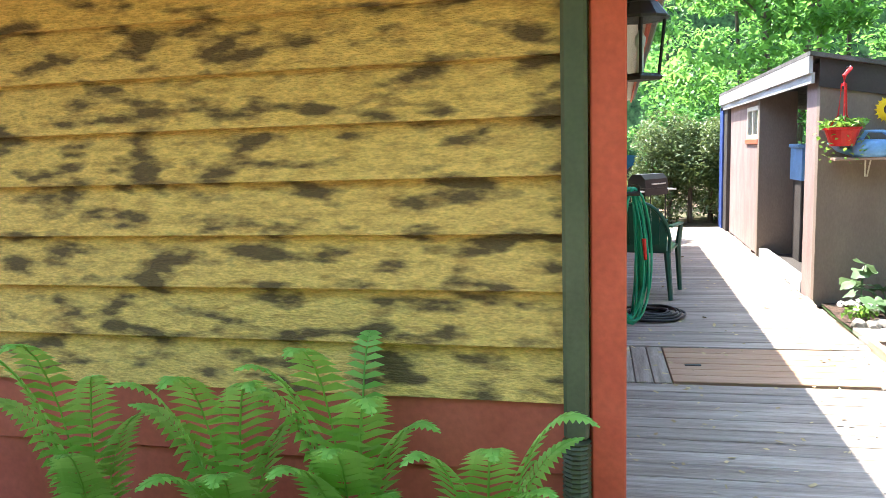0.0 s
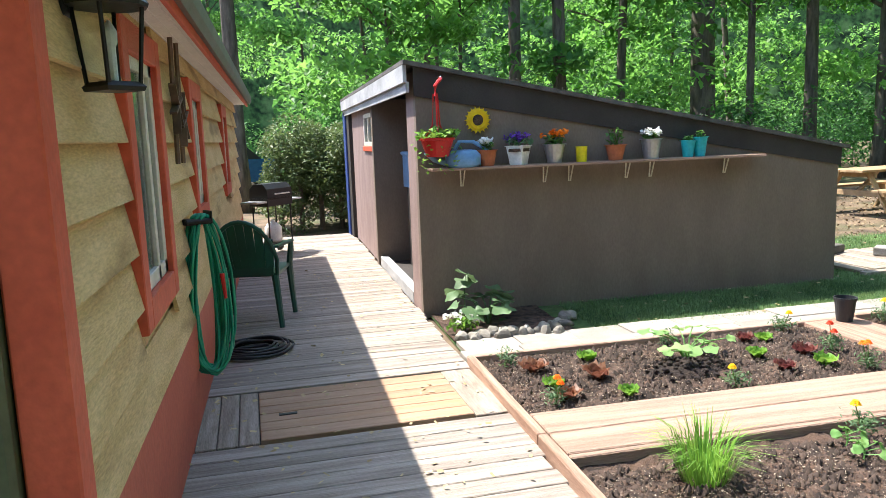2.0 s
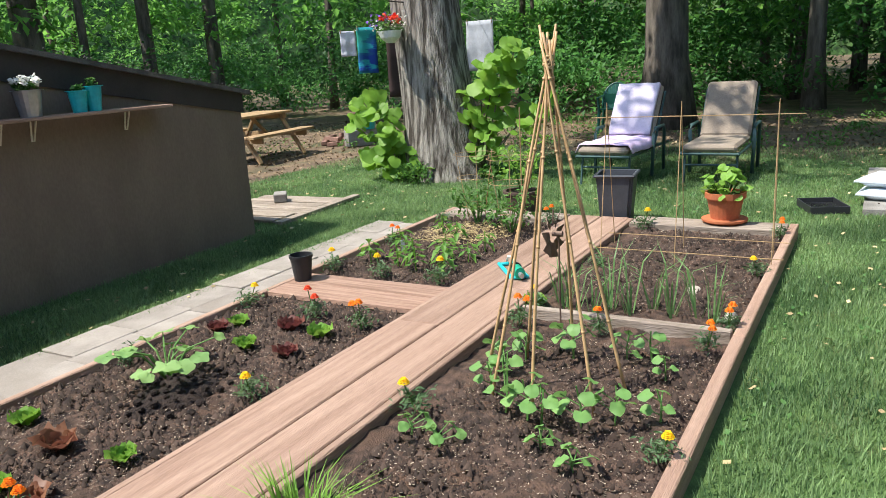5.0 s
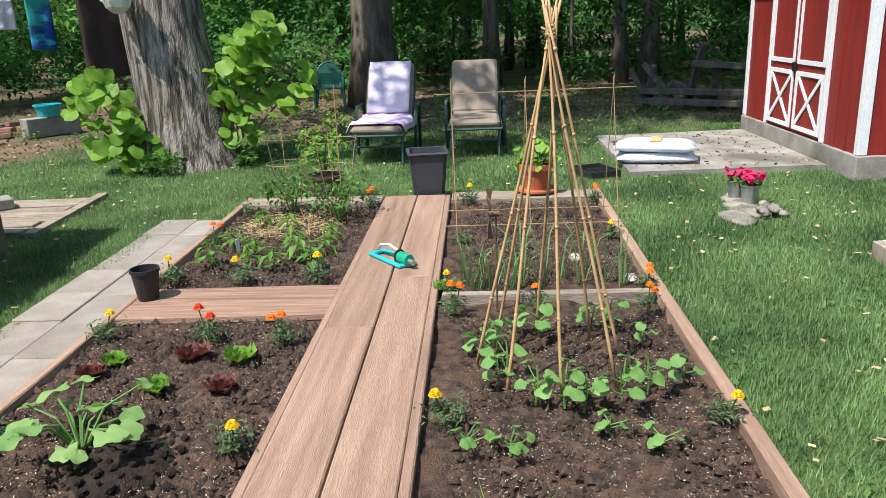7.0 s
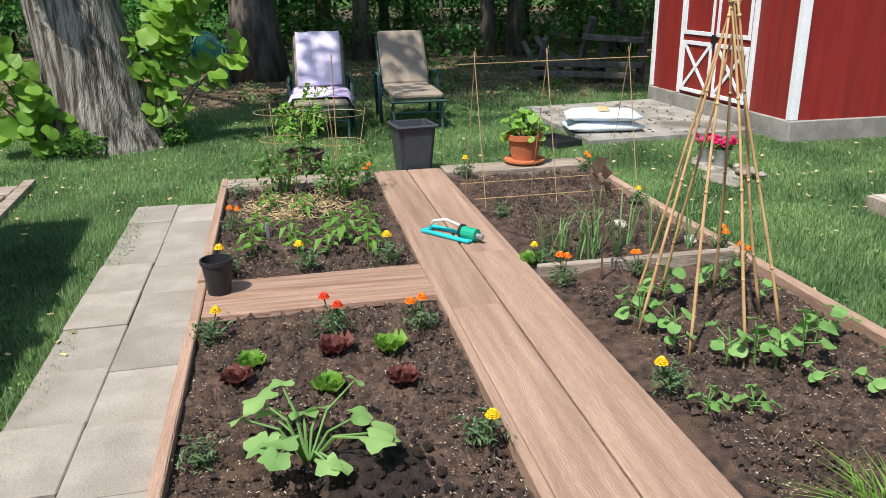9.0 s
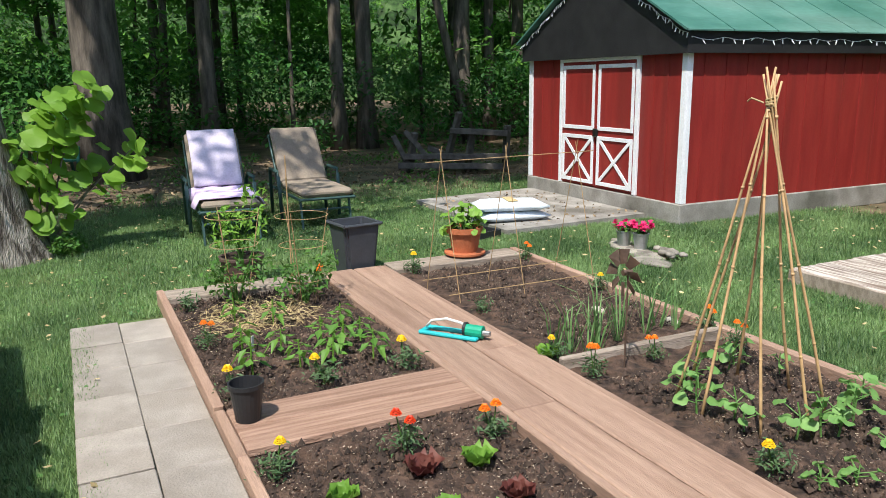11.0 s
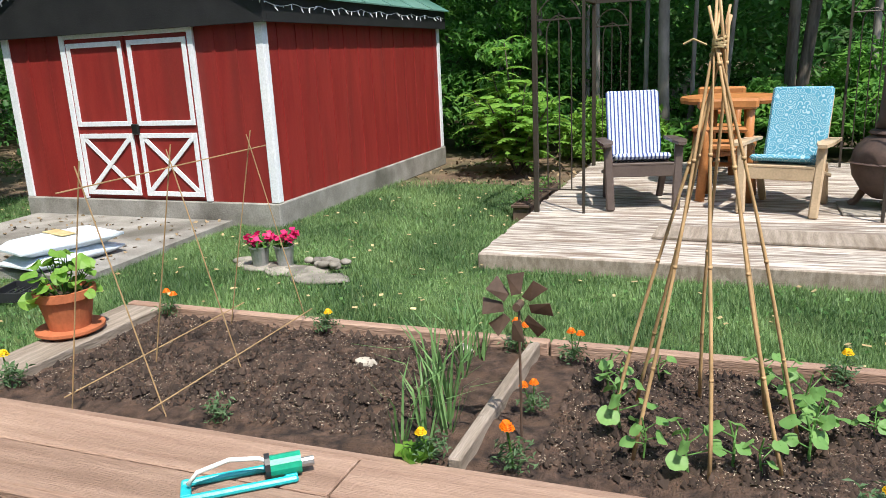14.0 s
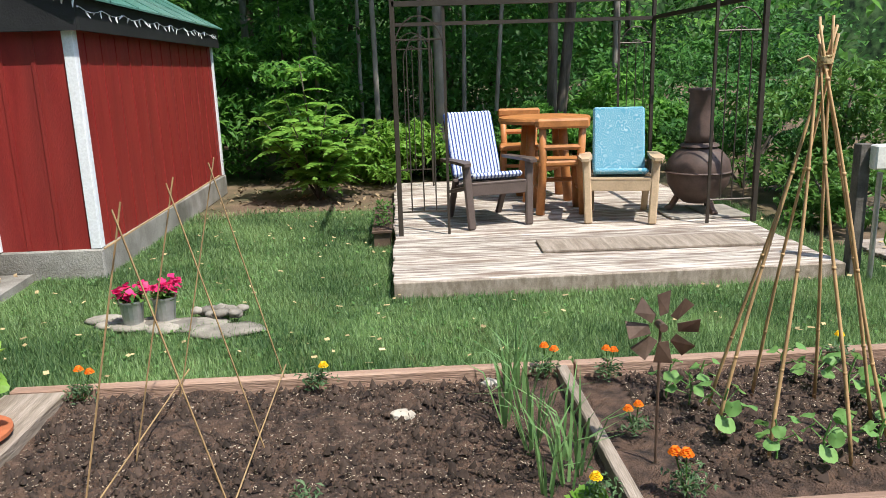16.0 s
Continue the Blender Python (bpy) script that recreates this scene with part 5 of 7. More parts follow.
def lettuce(mat, label, seed):
    g = np.random.default_rng(seed + 80)
    t = kit("lettuce", label, "lettuce", group="lettuces")
    for k in range(13):
        bm = BM()
        a = k * 2.4
        tilt = 1.15 - 0.07 * k
        m = Matrix.Rotation(a, 4, "Z") @ Matrix.Translation((0.03, 0, 0.01)) @ Matrix.Rotation(-(math.pi / 2 - tilt) * 0.9, 4, "Y")
        w = 0.085 * g.uniform(0.75, 1.1) * (1 - 0.03 * k)
        rows = []
        for i in range(4):
            f = i / 3
            ww = w * 0.5 * (0.3 + 0.9 * math.sin(f * 2.0))
            rows.append([bm.verts.new(m @ Vector((w * f - 0.02, ww * sx, 0.012 * math.sin(sx * 5 + f * 7 + k) * f + 0.03 * abs(sx) * f))) for sx in (-1, -0.5, 0, 0.5, 1)])
        for r1, r2 in zip(rows, rows[1:]):
            for j in range(4):
                bm.faces.new((r1[j], r1[j + 1], r2[j + 1], r2[j]))
        part("leaf", bm, mat, t, smooth=True)
    return t


def bean(label, seed, n=7, size=0.085, h=0.17):
    g = np.random.default_rng(seed + 90)
    t = kit("bean_plant", label, "bean plant", group="climbing beans")
    st = BM()
    tube(st, [(0, 0, -0.01), (0.01, 0, h * 0.5), (0, 0.015, h)], [0.005, 0.004, 0.003], 5)
    for k in range(n):
        a = k * 2.2 + seed
        f = 0.3 + 0.7 * k / n
        e = Vector((0.07 * math.cos(a) * g.uniform(0.6, 1.2), 0.07 * math.sin(a) * g.uniform(0.6, 1.2), h * f + 0.02))
        tube(st, [(0, 0, h * f * 0.8), e], 0.0025, 4)
        m = Matrix.Translation(e) @ Euler((g.normal(0, 0.35), 0.5 + g.normal(0, 0.25), a)).to_matrix().to_4x4()
        part("leaf", outline_leaf(BM(), m, size * g.uniform(0.7, 1.15), 0, k), "leaf_bean", t, smooth=True)
    part("stem", st, "leaf_bean", t)
    return t


def pepper(label, seed, h=0.17):
    g = np.random.default_rng(seed + 120)
    t = kit("pepper_plant", label, "pepper plant", group="pepper plants")
    bm, st = BM(), BM()
    tube(st, [(0, 0, -0.01), (0.005, 0.005, h)], [0.006, 0.004], 5)
    for k in range(11):
        a = k * 2.4
        f = 0.35 + 0.65 * k / 11
        e0 = Vector((0, 0, h * f))
        d = Vector((math.cos(a), math.sin(a), 0))
        s = Vector((-math.sin(a), math.cos(a), 0))
        L = 0.088 * g.uniform(0.65, 1.15)
        b0 = e0 + d * 0.03
        v = [b0, b0 + d * L * 0.45 + s * L * 0.29 - Vector((0, 0, 0.01)), b0 + d * L * 0.95 - Vector((0, 0, L * (0.15 + 0.75 * (k % 3) / 2))), b0 + d * L * 0.45 - s * L * 0.29 - Vector((0, 0, 0.01)), b0 + d * L * 0.42 + Vector((0, 0, -0.02))]
        q = [bm.verts.new(p) for p in v]
        bm.faces.new((q[0], q[4], q[1]))
        bm.faces.new((q[1], q[4], q[2]))
        bm.faces.new((q[2], q[4], q[3]))
        bm.faces.new((q[3], q[4], q[0]))
        tube(st, [e0, b0], 0.002, 4)
    part("stem", st, "leaf_bright", t)
    part("foliage", bm, "leaf_pepper", t)
    return t


place(marigold("flower_yellow", "yellow marigold in dark soil", 1, 1), [(4.15, 5.52), (3.15, 4.55), (4.99, 5.51), (4.96, 5.08), (4.96, 4.64), (6.82, 3.80), (5.74, 2.80), (3.32, 3.80), (4.72, 3.84), (3.33, 2.80)])
place(marigold("flower_orange", "orange marigold in dark soil", 2, 2), [(4.07, 4.61), (4.43, 3.82), (4.47, 3.39), (4.42, 2.85), (4.70, 2.80), (6.78, 4.58), (6.78, 2.79), (5.80, 5.53), (2.09, 4.61)], 0.8, 1.0)
place(marigold("flower_red", "red orange marigold in dark soil", 2, 3), [(4.13, 4.99)])
place(lettuce("leaf_red", "dark red lettuce rosette in dark soil", 1), [(3.93, 5.0), (3.62, 4.76), (3.76, 5.39)], 0.75, 1.0)
place(lettuce("leaf_brown", "bronze lettuce rosette in dark soil", 2), [(2.17, 5.21), (2.50, 4.97), (2.19, 4.69)])
place(lettuce("leaf_bright", "bright green lettuce rosette in dark soil", 3), [(3.90, 4.77), (3.88, 5.34), (3.62, 5.04), (2.54, 4.64), (2.58, 5.32), (2.19, 4.89), (4.77, 3.87)], 0.8, 1.05)
place(bean("climbing bean seedling with heart-shaped leaves", 1, 6, 0.068, 0.16), [(3.87, 3.66), (3.47, 3.14), (3.55, 3.03), (4.02, 3.61), (4.17, 3.16), (4.13, 3.41), (3.46, 3.36)], 0.85, 1.2)
place(bean("small bean seedling with few round leaves", 2, 4, 0.066, 0.13), [(3.64, 3.61), (3.49, 3.47), (3.43, 3.29), (4.03, 2.95), (3.62, 2.87), (3.73, 3.58), (4.23, 3.06)], 0.85, 1.2)
place(pepper("young pepper plant with drooping green leaves", 1), [(5.65, 5.36), (5.27, 5.38), (5.52, 5.17), (5.25, 5.13), (5.57, 4.92), (5.21, 4.96), (5.41, 4.84), (5.51, 4.70), (5.21, 4.73), (6.06, 5.09), (6.21, 5.30), (5.82, 4.72)], 0.8, 1.15)
place(bean("wilted low seedling lying on the soil", 5, 7, 0.05, 0.06), [(3.17, 3.73), (3.13, 3.58), (3.16, 3.06), (3.26, 3.22)])
squash = broadleaf(3.18, 5.13, 0.02, 15, 0.28, 0.21, 0.105, "leaf_squash", "squash plant with wide pale green leaves", 5, 9, "squash_plant", "squash plant")
place(marigold("flower_orange", "leafy marigold with few buds", 0, 7), [(2.05, 5.37), (5.67, 3.80), (3.22, 5.47), (6.63, 5.54)])
mound = tagged(part("soil_mound", rock(BM(), 3.06, 4.92, 0.0, 0.26, 0.20, 0.07, 4), "soil_dark", smooth=True), "small dark mound of fresh garden soil", "soil mound")


def blades(name, label, cat, x, y, n, r, h, mat, lean=0.35, w=0.006, seed=0, group=""):
    """A tuft of long thin leaves."""
    g = np.random.default_rng(seed + 150)
    t = kit(name, label, cat, x, y, 0.01, 0, group)
    bm = BM()
    for k in range(n):
        a = g.uniform(0, math.tau)
        rr = r * math.sqrt(g.uniform())
        b = Vector((rr * math.cos(a), rr * math.sin(a), 0))
        L = h * g.uniform(0.55, 1.1)
        ln = lean * g.uniform(0.2, 1.2)
        d = Vector((math.cos(a), math.sin(a), 0))
        s = Vector((-math.sin(a), math.cos(a), 0)) * w
        p1, p2 = b + d * L * ln * 0.35 + Vector((0, 0, L * 0.6)), b + d * L * ln + Vector((0, 0, L * (1 - 0.4 * ln)))
        v = [bm.verts.new(q) for q in (b - s, b + s, p1 + s * 0.8, p1 - s * 0.8, p2)]
        bm.faces.new((v[0], v[1], v[2], v[3]))
        bm.faces.new((v[3], v[2], v[4]))
    part("foliage", bm, mat, t)
    return t


blades("grass_tuft", "tall tuft of bright ornamental grass in the bed", "grass tuft", 2.38, 3.62, 260, 0.10, 0.30, "leaf_bright", 0.8, 0.003, 1)
for i, (ox, oy) in enumerate(((4.88, 3.76), (4.80, 3.71), (4.74, 3.63), (4.78, 3.53), (4.88, 3.46), (4.84, 3.34), (4.95, 3.24), (4.86, 3.12), (4.90, 2.99), (4.85, 2.90))):
    blades("onion_plant", "green onion with long upright leaves", "onion", ox, oy, 9, 0.028, 0.44 if i % 3 else 0.34, "leaf_onion", 0.6, 0.0055, 20 + i, "row of onions")

# straw mulch and chips
g = np.random.default_rng(9)


def chips(n, xr, yr, zlo, length, width, mat, name, label, cat, inside=None):
    c = np.stack([g.uniform(*xr, n), g.uniform(*yr, n), np.zeros(n)], 1)
    if inside is not None:
        c = c[[inside(p[0], p[1]) for p in c]]
    n = len(c)
    a = g.uniform(0, math.tau, n)
    d = np.stack([np.cos(a), np.sin(a), g.normal(0, 0.15, n)], 1) * (length * g.uniform(0.4, 1.2, n))[:, None] / 2
    s = np.stack([-np.sin(a), np.cos(a), g.normal(0, 0.3, n)], 1) * width * g.uniform(0.5, 1.3, (n, 1)) / 2
    c[:, 2] = zlo + g.uniform(0, 0.012, n)
    v = np.stack([c - d - s, c + d - s, c + d + s, c - d + s], 1).reshape(-1, 3)
    f = np.arange(n)[:, None] * 4 + np.array([0, 1, 2, 3])
    ob = new(name, mesh_np(name, v, f, mat))
    return tagged(ob, label, cat, "", "stuff")


chips(1500, (5.85, 6.72), (4.72, 5.58), 0.03, 0.10, 0.004, "straw", "straw_mulch", "dry yellow straw spread round the plants", "straw", lambda x, y: ((x - 6.27) / 0.40) ** 2 + ((y - 5.15) / 0.40) ** 2 < g.uniform(0.4, 1.2))


def on_soil(x, y):
    return (1.9 < x < 4.38 or 4.86 < x < 6.84) and (2.78 < y < 3.78 or 4.48 < y < north(x) - 0.04)


chips(24000, (1.9, 7.0), (2.78, 5.7), 0.024, 0.010, 0.003, "chip", "wood_chips", "pale bits of bark and straw on the soil", "wood chips", on_soil)
for k in range(70):
    a, q = k * 2.4, 0.30 * math.sqrt((k + 0.5) / 70)
    cx, cy = 3.06 + q * math.cos(a), 4.92 + 0.8 * q * math.sin(a)
    r = 0.008 + 0.014 * random.random()
    ob = part("clod", rock(BM(), 0, 0, 0, r, r * 0.85, r * 0.8, k), "soil_dark", mound)
    ob.location = (cx, cy, 0.075 * math.sqrt(max(0.02, 1 - (q / 0.3) ** 2)) - 0.002)
M["crumb"] = surf("soil_crumb", (0.025, 0.016, 0.012), (0.06, 0.04, 0.03), 9, 0.95, 0.3, island=0.5)
n = 34000
c = np.stack([g.uniform(1.9, 7.0, n), g.uniform(2.78, 5.68, n), np.zeros(n)], 1)
c = c[[on_soil(p[0], p[1]) for p in c]]
n = len(c)
c[:, 2] = 0.02 + g.uniform(-0.006, 0.012, n)
sz = (0.004 + 0.020 * g.uniform(0, 1, n) ** 4)[:, None]
offs = [np.array(o) for o in ((1, 0, -0.4), (-0.5, 0.87, -0.4), (-0.5, -0.87, -0.4), (0, 0, 1.0))]
v = np.stack([c + (o + g.normal(0, 0.25, (n, 3))) * sz for o in offs], 1).reshape(-1, 3)
i4 = np.arange(n)[:, None] * 4
f = np.concatenate([i4 + np.array(q) for q in ((0, 1, 3), (1, 2, 3), (2, 0, 3))], 0)
tagged(new("soil_crumbs", mesh_np("soil_crumbs", v, f, "crumb")), "loose crumbs of dark garden soil", "soil crumbs", "", "stuff")
chips(700, (0.2, 1.8), (0.4, 12), 0.004, 0.03, 0.015, "straw", "fallen_bits", "small dry leaf bits fallen on the deck", "leaf bits")

# ---- canes, trellis and garden things ----
tepee = kit("bean_tepee", "tepee of tied bamboo canes for climbing beans", "plant support", 3.835, 3.385, 0.02)
for k in range(8):
    a = math.tau * k / 8 + 0.09
    r = 0.335
    top = Vector((-0.035 * math.cos(a + 0.5), -0.035 * math.sin(a + 0.5), 1.47 + 0.03 * (k % 3)))
    foot = Vector((r * math.cos(a), r * 0.95 * math.sin(a), -0.02))
    pts = [foot.lerp(top, f) + Vector((0.008 * math.sin(k * 2 + f * 6), 0.008 * math.cos(k * 3 + f * 5), 0)) for f in [j / 9 for j in range(10)]]
    bm = BM()
    tube(bm, pts, [0.0076 - 0.0003 * j for j in range(10)], 7)
    for f in (0.22, 0.45, 0.68, 0.9):
        p = foot.lerp(top, f)
        tube(bm, [p + Vector((0.008 * math.sin(k * 2 + f * 6), 0.008 * math.cos(k * 3 + f * 5), -0.006)), p + Vector((0.008 * math.sin(k * 2 + f * 6), 0.008 * math.cos(k * 3 + f * 5), 0.006))], 0.0079, 7)
    part("cane", bm, "bamboo", tepee, smooth=True)
for k in range(5):
    P("twine", "straw", tepee, (tube, [(0.021 * math.cos(a), 0.021 * math.sin(a), 1.365 + 0.009 * k + 0.008 * math.sin(a + k)) for a in [math.tau * j / 14 for j in range(15)]], 0.004, 5))
P("twine_end", "straw", tepee, (tube, [(0.04, 0.0, 1.38), (0.08, 0.03, 1.40), (0.11, 0.02, 1.385)], 0.004, 5))

trellis = kit("cane_trellis", "low trellis of thin canes tied with crossbars", "plant support", 6.12, 3.33, 0.02)
for ty in (0.54, 0.03, -0.57):
    P("cane", "twig", trellis, (tube, [(0.24, ty + 0.02, -0.02), (-0.012, ty, 1.06)], 0.0031, 5))
    P("cane", "twig", trellis, (tube, [(-0.24, ty - 0.02, -0.02), (0.012, ty + 0.005, 1.04)], 0.0031, 5))
P("crossbar", "twig", trellis, (tube, [(0, 0.66, 0.955), (0.005, -0.72, 0.965)], 0.0031, 5))
for bx in (0.22, -0.225):
    P("low_crossbar", "twig", trellis, (tube, [(bx, 0.6, 0.075), (bx, -0.66, 0.08)], 0.0031, 5))

pin = kit("garden_pinwheel", "rusty metal flower pinwheel on a thin stake", "pinwheel", 4.46, 3.60, 0.02)
P("stake", "rust", pin, (tube, [(0, 0, -0.02), (0, 0, 0.52)], 0.005, 6))
P("hub", "rust", pin, (tube, [(0, 0.034, 0.52), (0, -0.02, 0.52)], 0.015, 10))
for k in range(8):
    a = math.tau * k / 8
    c, s = math.cos(a), math.sin(a)
    bm = BM()
    pts = [(0.045, -0.016, 0.004), (0.122, -0.030, 0.012), (0.128, 0.026, -0.016), (0.052, 0.016, -0.004)]
    lo = [bm.verts.new((x * c - z * s, 0.03 + yy, 0.52 + x * s + z * c)) for x, z, yy in pts]
    hi = [bm.verts.new(v.co + Vector((0, 0.003, 0))) for v in lo]
    bm.faces.new(lo)
    bm.faces.new(hi[::-1])
    for i in range(4):
        bm.faces.new((lo[i], hi[i], hi[(i + 1) % 4], lo[(i + 1) % 4]))
    part("vane", bm, "rust", pin)

spr = kit("lawn_sprinkler", "turquoise oscillating lawn sprinkler on the plank walk", "sprinkler", 5.235, 4.222, 0.062, -142)
spr.scale = (0.85, 0.85, 0.95)
P("sled", "turq", spr, (box, -0.24, 0.20, 0.045, 0.075, 0, 0.025, 0.008), (box, -0.24, 0.20, -0.075, -0.045, 0, 0.025, 0.008), (box, -0.24, -0.20, -0.045, 0.045, 0.002, 0.02, 0.004), (box, 0.15, 0.2, -0.045, 0.045, 0.002, 0.02, 0.004))
P("motor_housing", "hose", spr, (tube, [(0.10, 0, 0.045), (0.22, 0, 0.045)], 0.04, 12))
P("hose_connector", "galv", spr, (tube, [(0.22, 0, 0.04), (0.27, 0, 0.04)], 0.018, 10))
P("spray_bar", "white_pot", spr, (tube, [(-0.21, 0, 0.035), (-0.17, 0, 0.075), (-0.05, 0, 0.10), (0.06, 0, 0.085), (0.12, 0, 0.05)], 0.009, 8), smooth=True, label="curved white spray bar")
P("dial", "black_plastic", spr, (tube, [(0.08, 0, 0.05), (0.10, 0, 0.05)], 0.045, 12))

tag = kit("plant_label", "small white and red plastic plant label in the soil", "plant label", 5.60, 5.31, 0.02, -35)
P("card", "white_pot", tag, (box, -0.016, 0.016, -0.0015, 0.0015, -0.02, 0.10, 0.001))
P("printed_panel", "red_plastic", tag, (box, -0.011, 0.011, 0.0016, 0.0026, 0.035, 0.085, 0), label="red printed panel")
tray = kit("seedling_tray", "black plastic mesh seedling tray lying on the grass", "tray", 8.08, 2.58, -0.01, 20)
P("base", "black_plastic", tray, *[(box, -0.2, 0.2, -0.14 + 0.035 * k, -0.128 + 0.035 * k, 0.0, 0.012, 0) for k in range(9)], *[(box, -0.2 + 0.0485 * k, -0.188 + 0.0485 * k, -0.14, 0.152, 0.013, 0.02, 0) for k in range(9)])
P("rim", "black_plastic", tray, (box, -0.21, -0.2, -0.15, 0.16, 0.0, 0.065, 0.003), (box, 0.2, 0.21, -0.15, 0.16, 0.0, 0.065, 0.003), (box, -0.2, 0.2, -0.15, -0.14, 0.0, 0.065, 0.003), (box, -0.2, 0.2, 0.152, 0.162, 0.0, 0.065, 0.003))
for sx, sy, sr in ((5.36, 3.10, 0.055), (4.96, 2.83, 0.05)):
    tagged(part("flat_stone", rock(BM(), sx, sy, 0.015, sr, sr * 0.7, 0.03, int(sx * 10)), "stone_pale"), "small pale flat stone lying on the soil", "stone")

npot = kit("nursery_pot", "empty black plastic nursery pot on the cross plank", "plant pot", 4.67, 5.52, 0.052)
npot.scale = (0.74, 0.74, 0.78)
P("pot", "black_plastic", npot, (lathe, [(0.075, 0), (0.10, 0.20), (0.108, 0.20), (0.108, 0.225), (0.098, 0.225), (0.07, 0.012), (0.01, 0.010)], 24))

tub = kit("planter_bucket", "dark grey square plastic tub on the grass", "bucket", 7.235, 4.14, -0.02, 8)
bm = BM()
for (a, z0), (b, z1) in (((0.125, 0.0), (0.160, 0.43)),):
    lo = [bm.verts.new((sx * a, sy * a, z0)) for sx, sy in ((-1, -1), (1, -1), (1, 1), (-1, 1))]
    hi = [bm.verts.new((sx * b, sy * b, z1)) for sx, sy in ((-1, -1), (1, -1), (1, 1), (-1, 1))]
    inn = [bm.verts.new((sx * (b - 0.012), sy * (b - 0.012), z1)) for sx, sy in ((-1, -1), (1, -1), (1, 1), (-1, 1))]
    bot = [bm.verts.new((sx * (a - 0.005), sy * (a - 0.005), 0.15)) for sx, sy in ((-1, -1), (1, -1), (1, 1), (-1, 1))]
    bm.faces.new(lo[::-1])
    bm.faces.new(bot)
    for i in range(4):
        j = (i + 1) % 4
        bm.faces.new((lo[i], lo[j], hi[j], hi[i]))
        bm.faces.new((hi[i], hi[j], inn[j], inn[i]))
        bm.faces.new((inn[i], inn[j], bot[j], bot[i]))
bmesh.ops.bevel(bm, geom=[e for e in bm.edges if abs(e.verts[0].co.z - e.verts[1].co.z) > 0.3], offset=0.03, segments=3, affect="EDGES")
part("body", bm, "bucket", tub)
P("rim", "bucket", tub, *[(tube, [(-0.165, s * 0.165, 0.42), (0.165, s * 0.165, 0.42)], 0.013, 7) for s in (-1, 1)], *[(tube, [(s * 0.165, -0.165, 0.42), (s * 0.165, 0.165, 0.42)], 0.013, 7) for s in (-1, 1)])

terra = kit("potted_plant", "terracotta pot with leafy green plant on a plank", "potted plant", 7.06, 3.22, 0.062)
terra.scale = (0.92, 0.92, 1.0)
P("saucer", "terracotta", terra, (lathe, [(0.15, 0), (0.19, 0.02), (0.19, 0.035), (0.17, 0.035)], 24))
P("pot", "terracotta", terra, (lathe, [(0.115, 0.036), (0.15, 0.20), (0.168, 0.20), (0.17, 0.245), (0.152, 0.245), (0.14, 0.21)], 24))
P("soil", "soil", terra, (lathe, [(0.142, 0.205), (0.142, 0.218), (0.01, 0.225)], 18))
g = np.random.default_rng(77)
for k in range(46):
    a, r, h = g.uniform(0, math.tau), 0.19 * math.sqrt(g.uniform()), g.uniform(0.28, 0.46)
    e = Vector((r * math.cos(a), r * math.sin(a), h - r * 0.4))
    part("stem", tube(BM(), [(e.x * 0.3, e.y * 0.3, 0.21), e], 0.003, 4), "leaf_mid", terra)
    part("leaf", outline_leaf(BM(), Matrix.Translation(e) @ Euler((g.normal(0, 0.35), 0.35 + g.normal(0, 0.25), a)).to_matrix().to_4x4(), 0.085 * g.uniform(0.7, 1.2), 0, k), "leaf_bright", terra)


def tomato(x, y, h, label, mat, leaf, seed, pot_r=0.0, cage=True):
    g = np.random.default_rng(seed)
    t = kit("tomato_plant", label, "tomato plant", x, y, 0.0)
    base = 0.02
    if pot_r:
        P("pot", "clay", t, (lathe, [(pot_r * 0.8, -0.02), (pot_r, 0.20), (pot_r + 0.015, 0.20), (pot_r + 0.015, 0.22), (pot_r - 0.012, 0.22), (pot_r - 0.02, 0.19), (0.01, 0.19)], 20))
        base = 0.19
    cs, rs = [], []
    for k in range(5):
        a = k * 1.26
        e = Vector((0.14 * math.cos(a), 0.14 * math.sin(a), base + h * (0.5 + 0.1 * k)))
        part("stem", tube(BM(), [(0, 0, base - 0.03), (e.x * 0.4, e.y * 0.4, base + h * 0.4), e], [0.008, 0.006, 0.003], 5), "leaf_mid", t)
        cs += [tuple(e), (e.x * 0.9, e.y * 0.9, base + h * (0.25 + 0.07 * k))]
        rs += [0.13, 0.12]
    ob = new("foliage", leaf_mesh("foliage", clump_points(cs, rs, 24, 0.7, g), leaf, mat, 0.5, 0.5, g))
    ob.parent = t
    if cage:
        for zz, rr in ((0.18, 0.13), (0.42, 0.16), (0.62, 0.18)):
            P("cage_ring", "twig", t, (tube, [(rr * math.cos(a), rr * math.sin(a), base + zz) for a in [math.tau * j / 18 for j in range(19)]], 0.0022, 5))
        for k in range(3):
            a = k * 2.1 + 0.4
            P("cage_wire", "twig", t, (tube, [(0.06 * math.cos(a), 0.06 * math.sin(a), base - 0.03), (0.18 * math.cos(a), 0.18 * math.sin(a), base + 0.66)], 0.003, 5))
    return t


tomato(6.64, 5.20, 0.40, "tomato plant in a wire cage", "leaf_mid", 0.055, 31)
tomato(6.42, 4.78, 0.36, "tomato plant in a wire cage", "leaf_mid", 0.055, 32)
tomato(7.26, 5.05, 0.55, "bushy light green plant in a brown pot", "leaf_bright", 0.065, 33, 0.16, False)
P("stake", "twig", kit("garden_stake", "thin cane stake standing in the bed", "stake", 6.70, 4.80, 0.02), (tube, [(0, 0, -0.02), (0.01, 0.0, 1.0)], 0.005, 5))


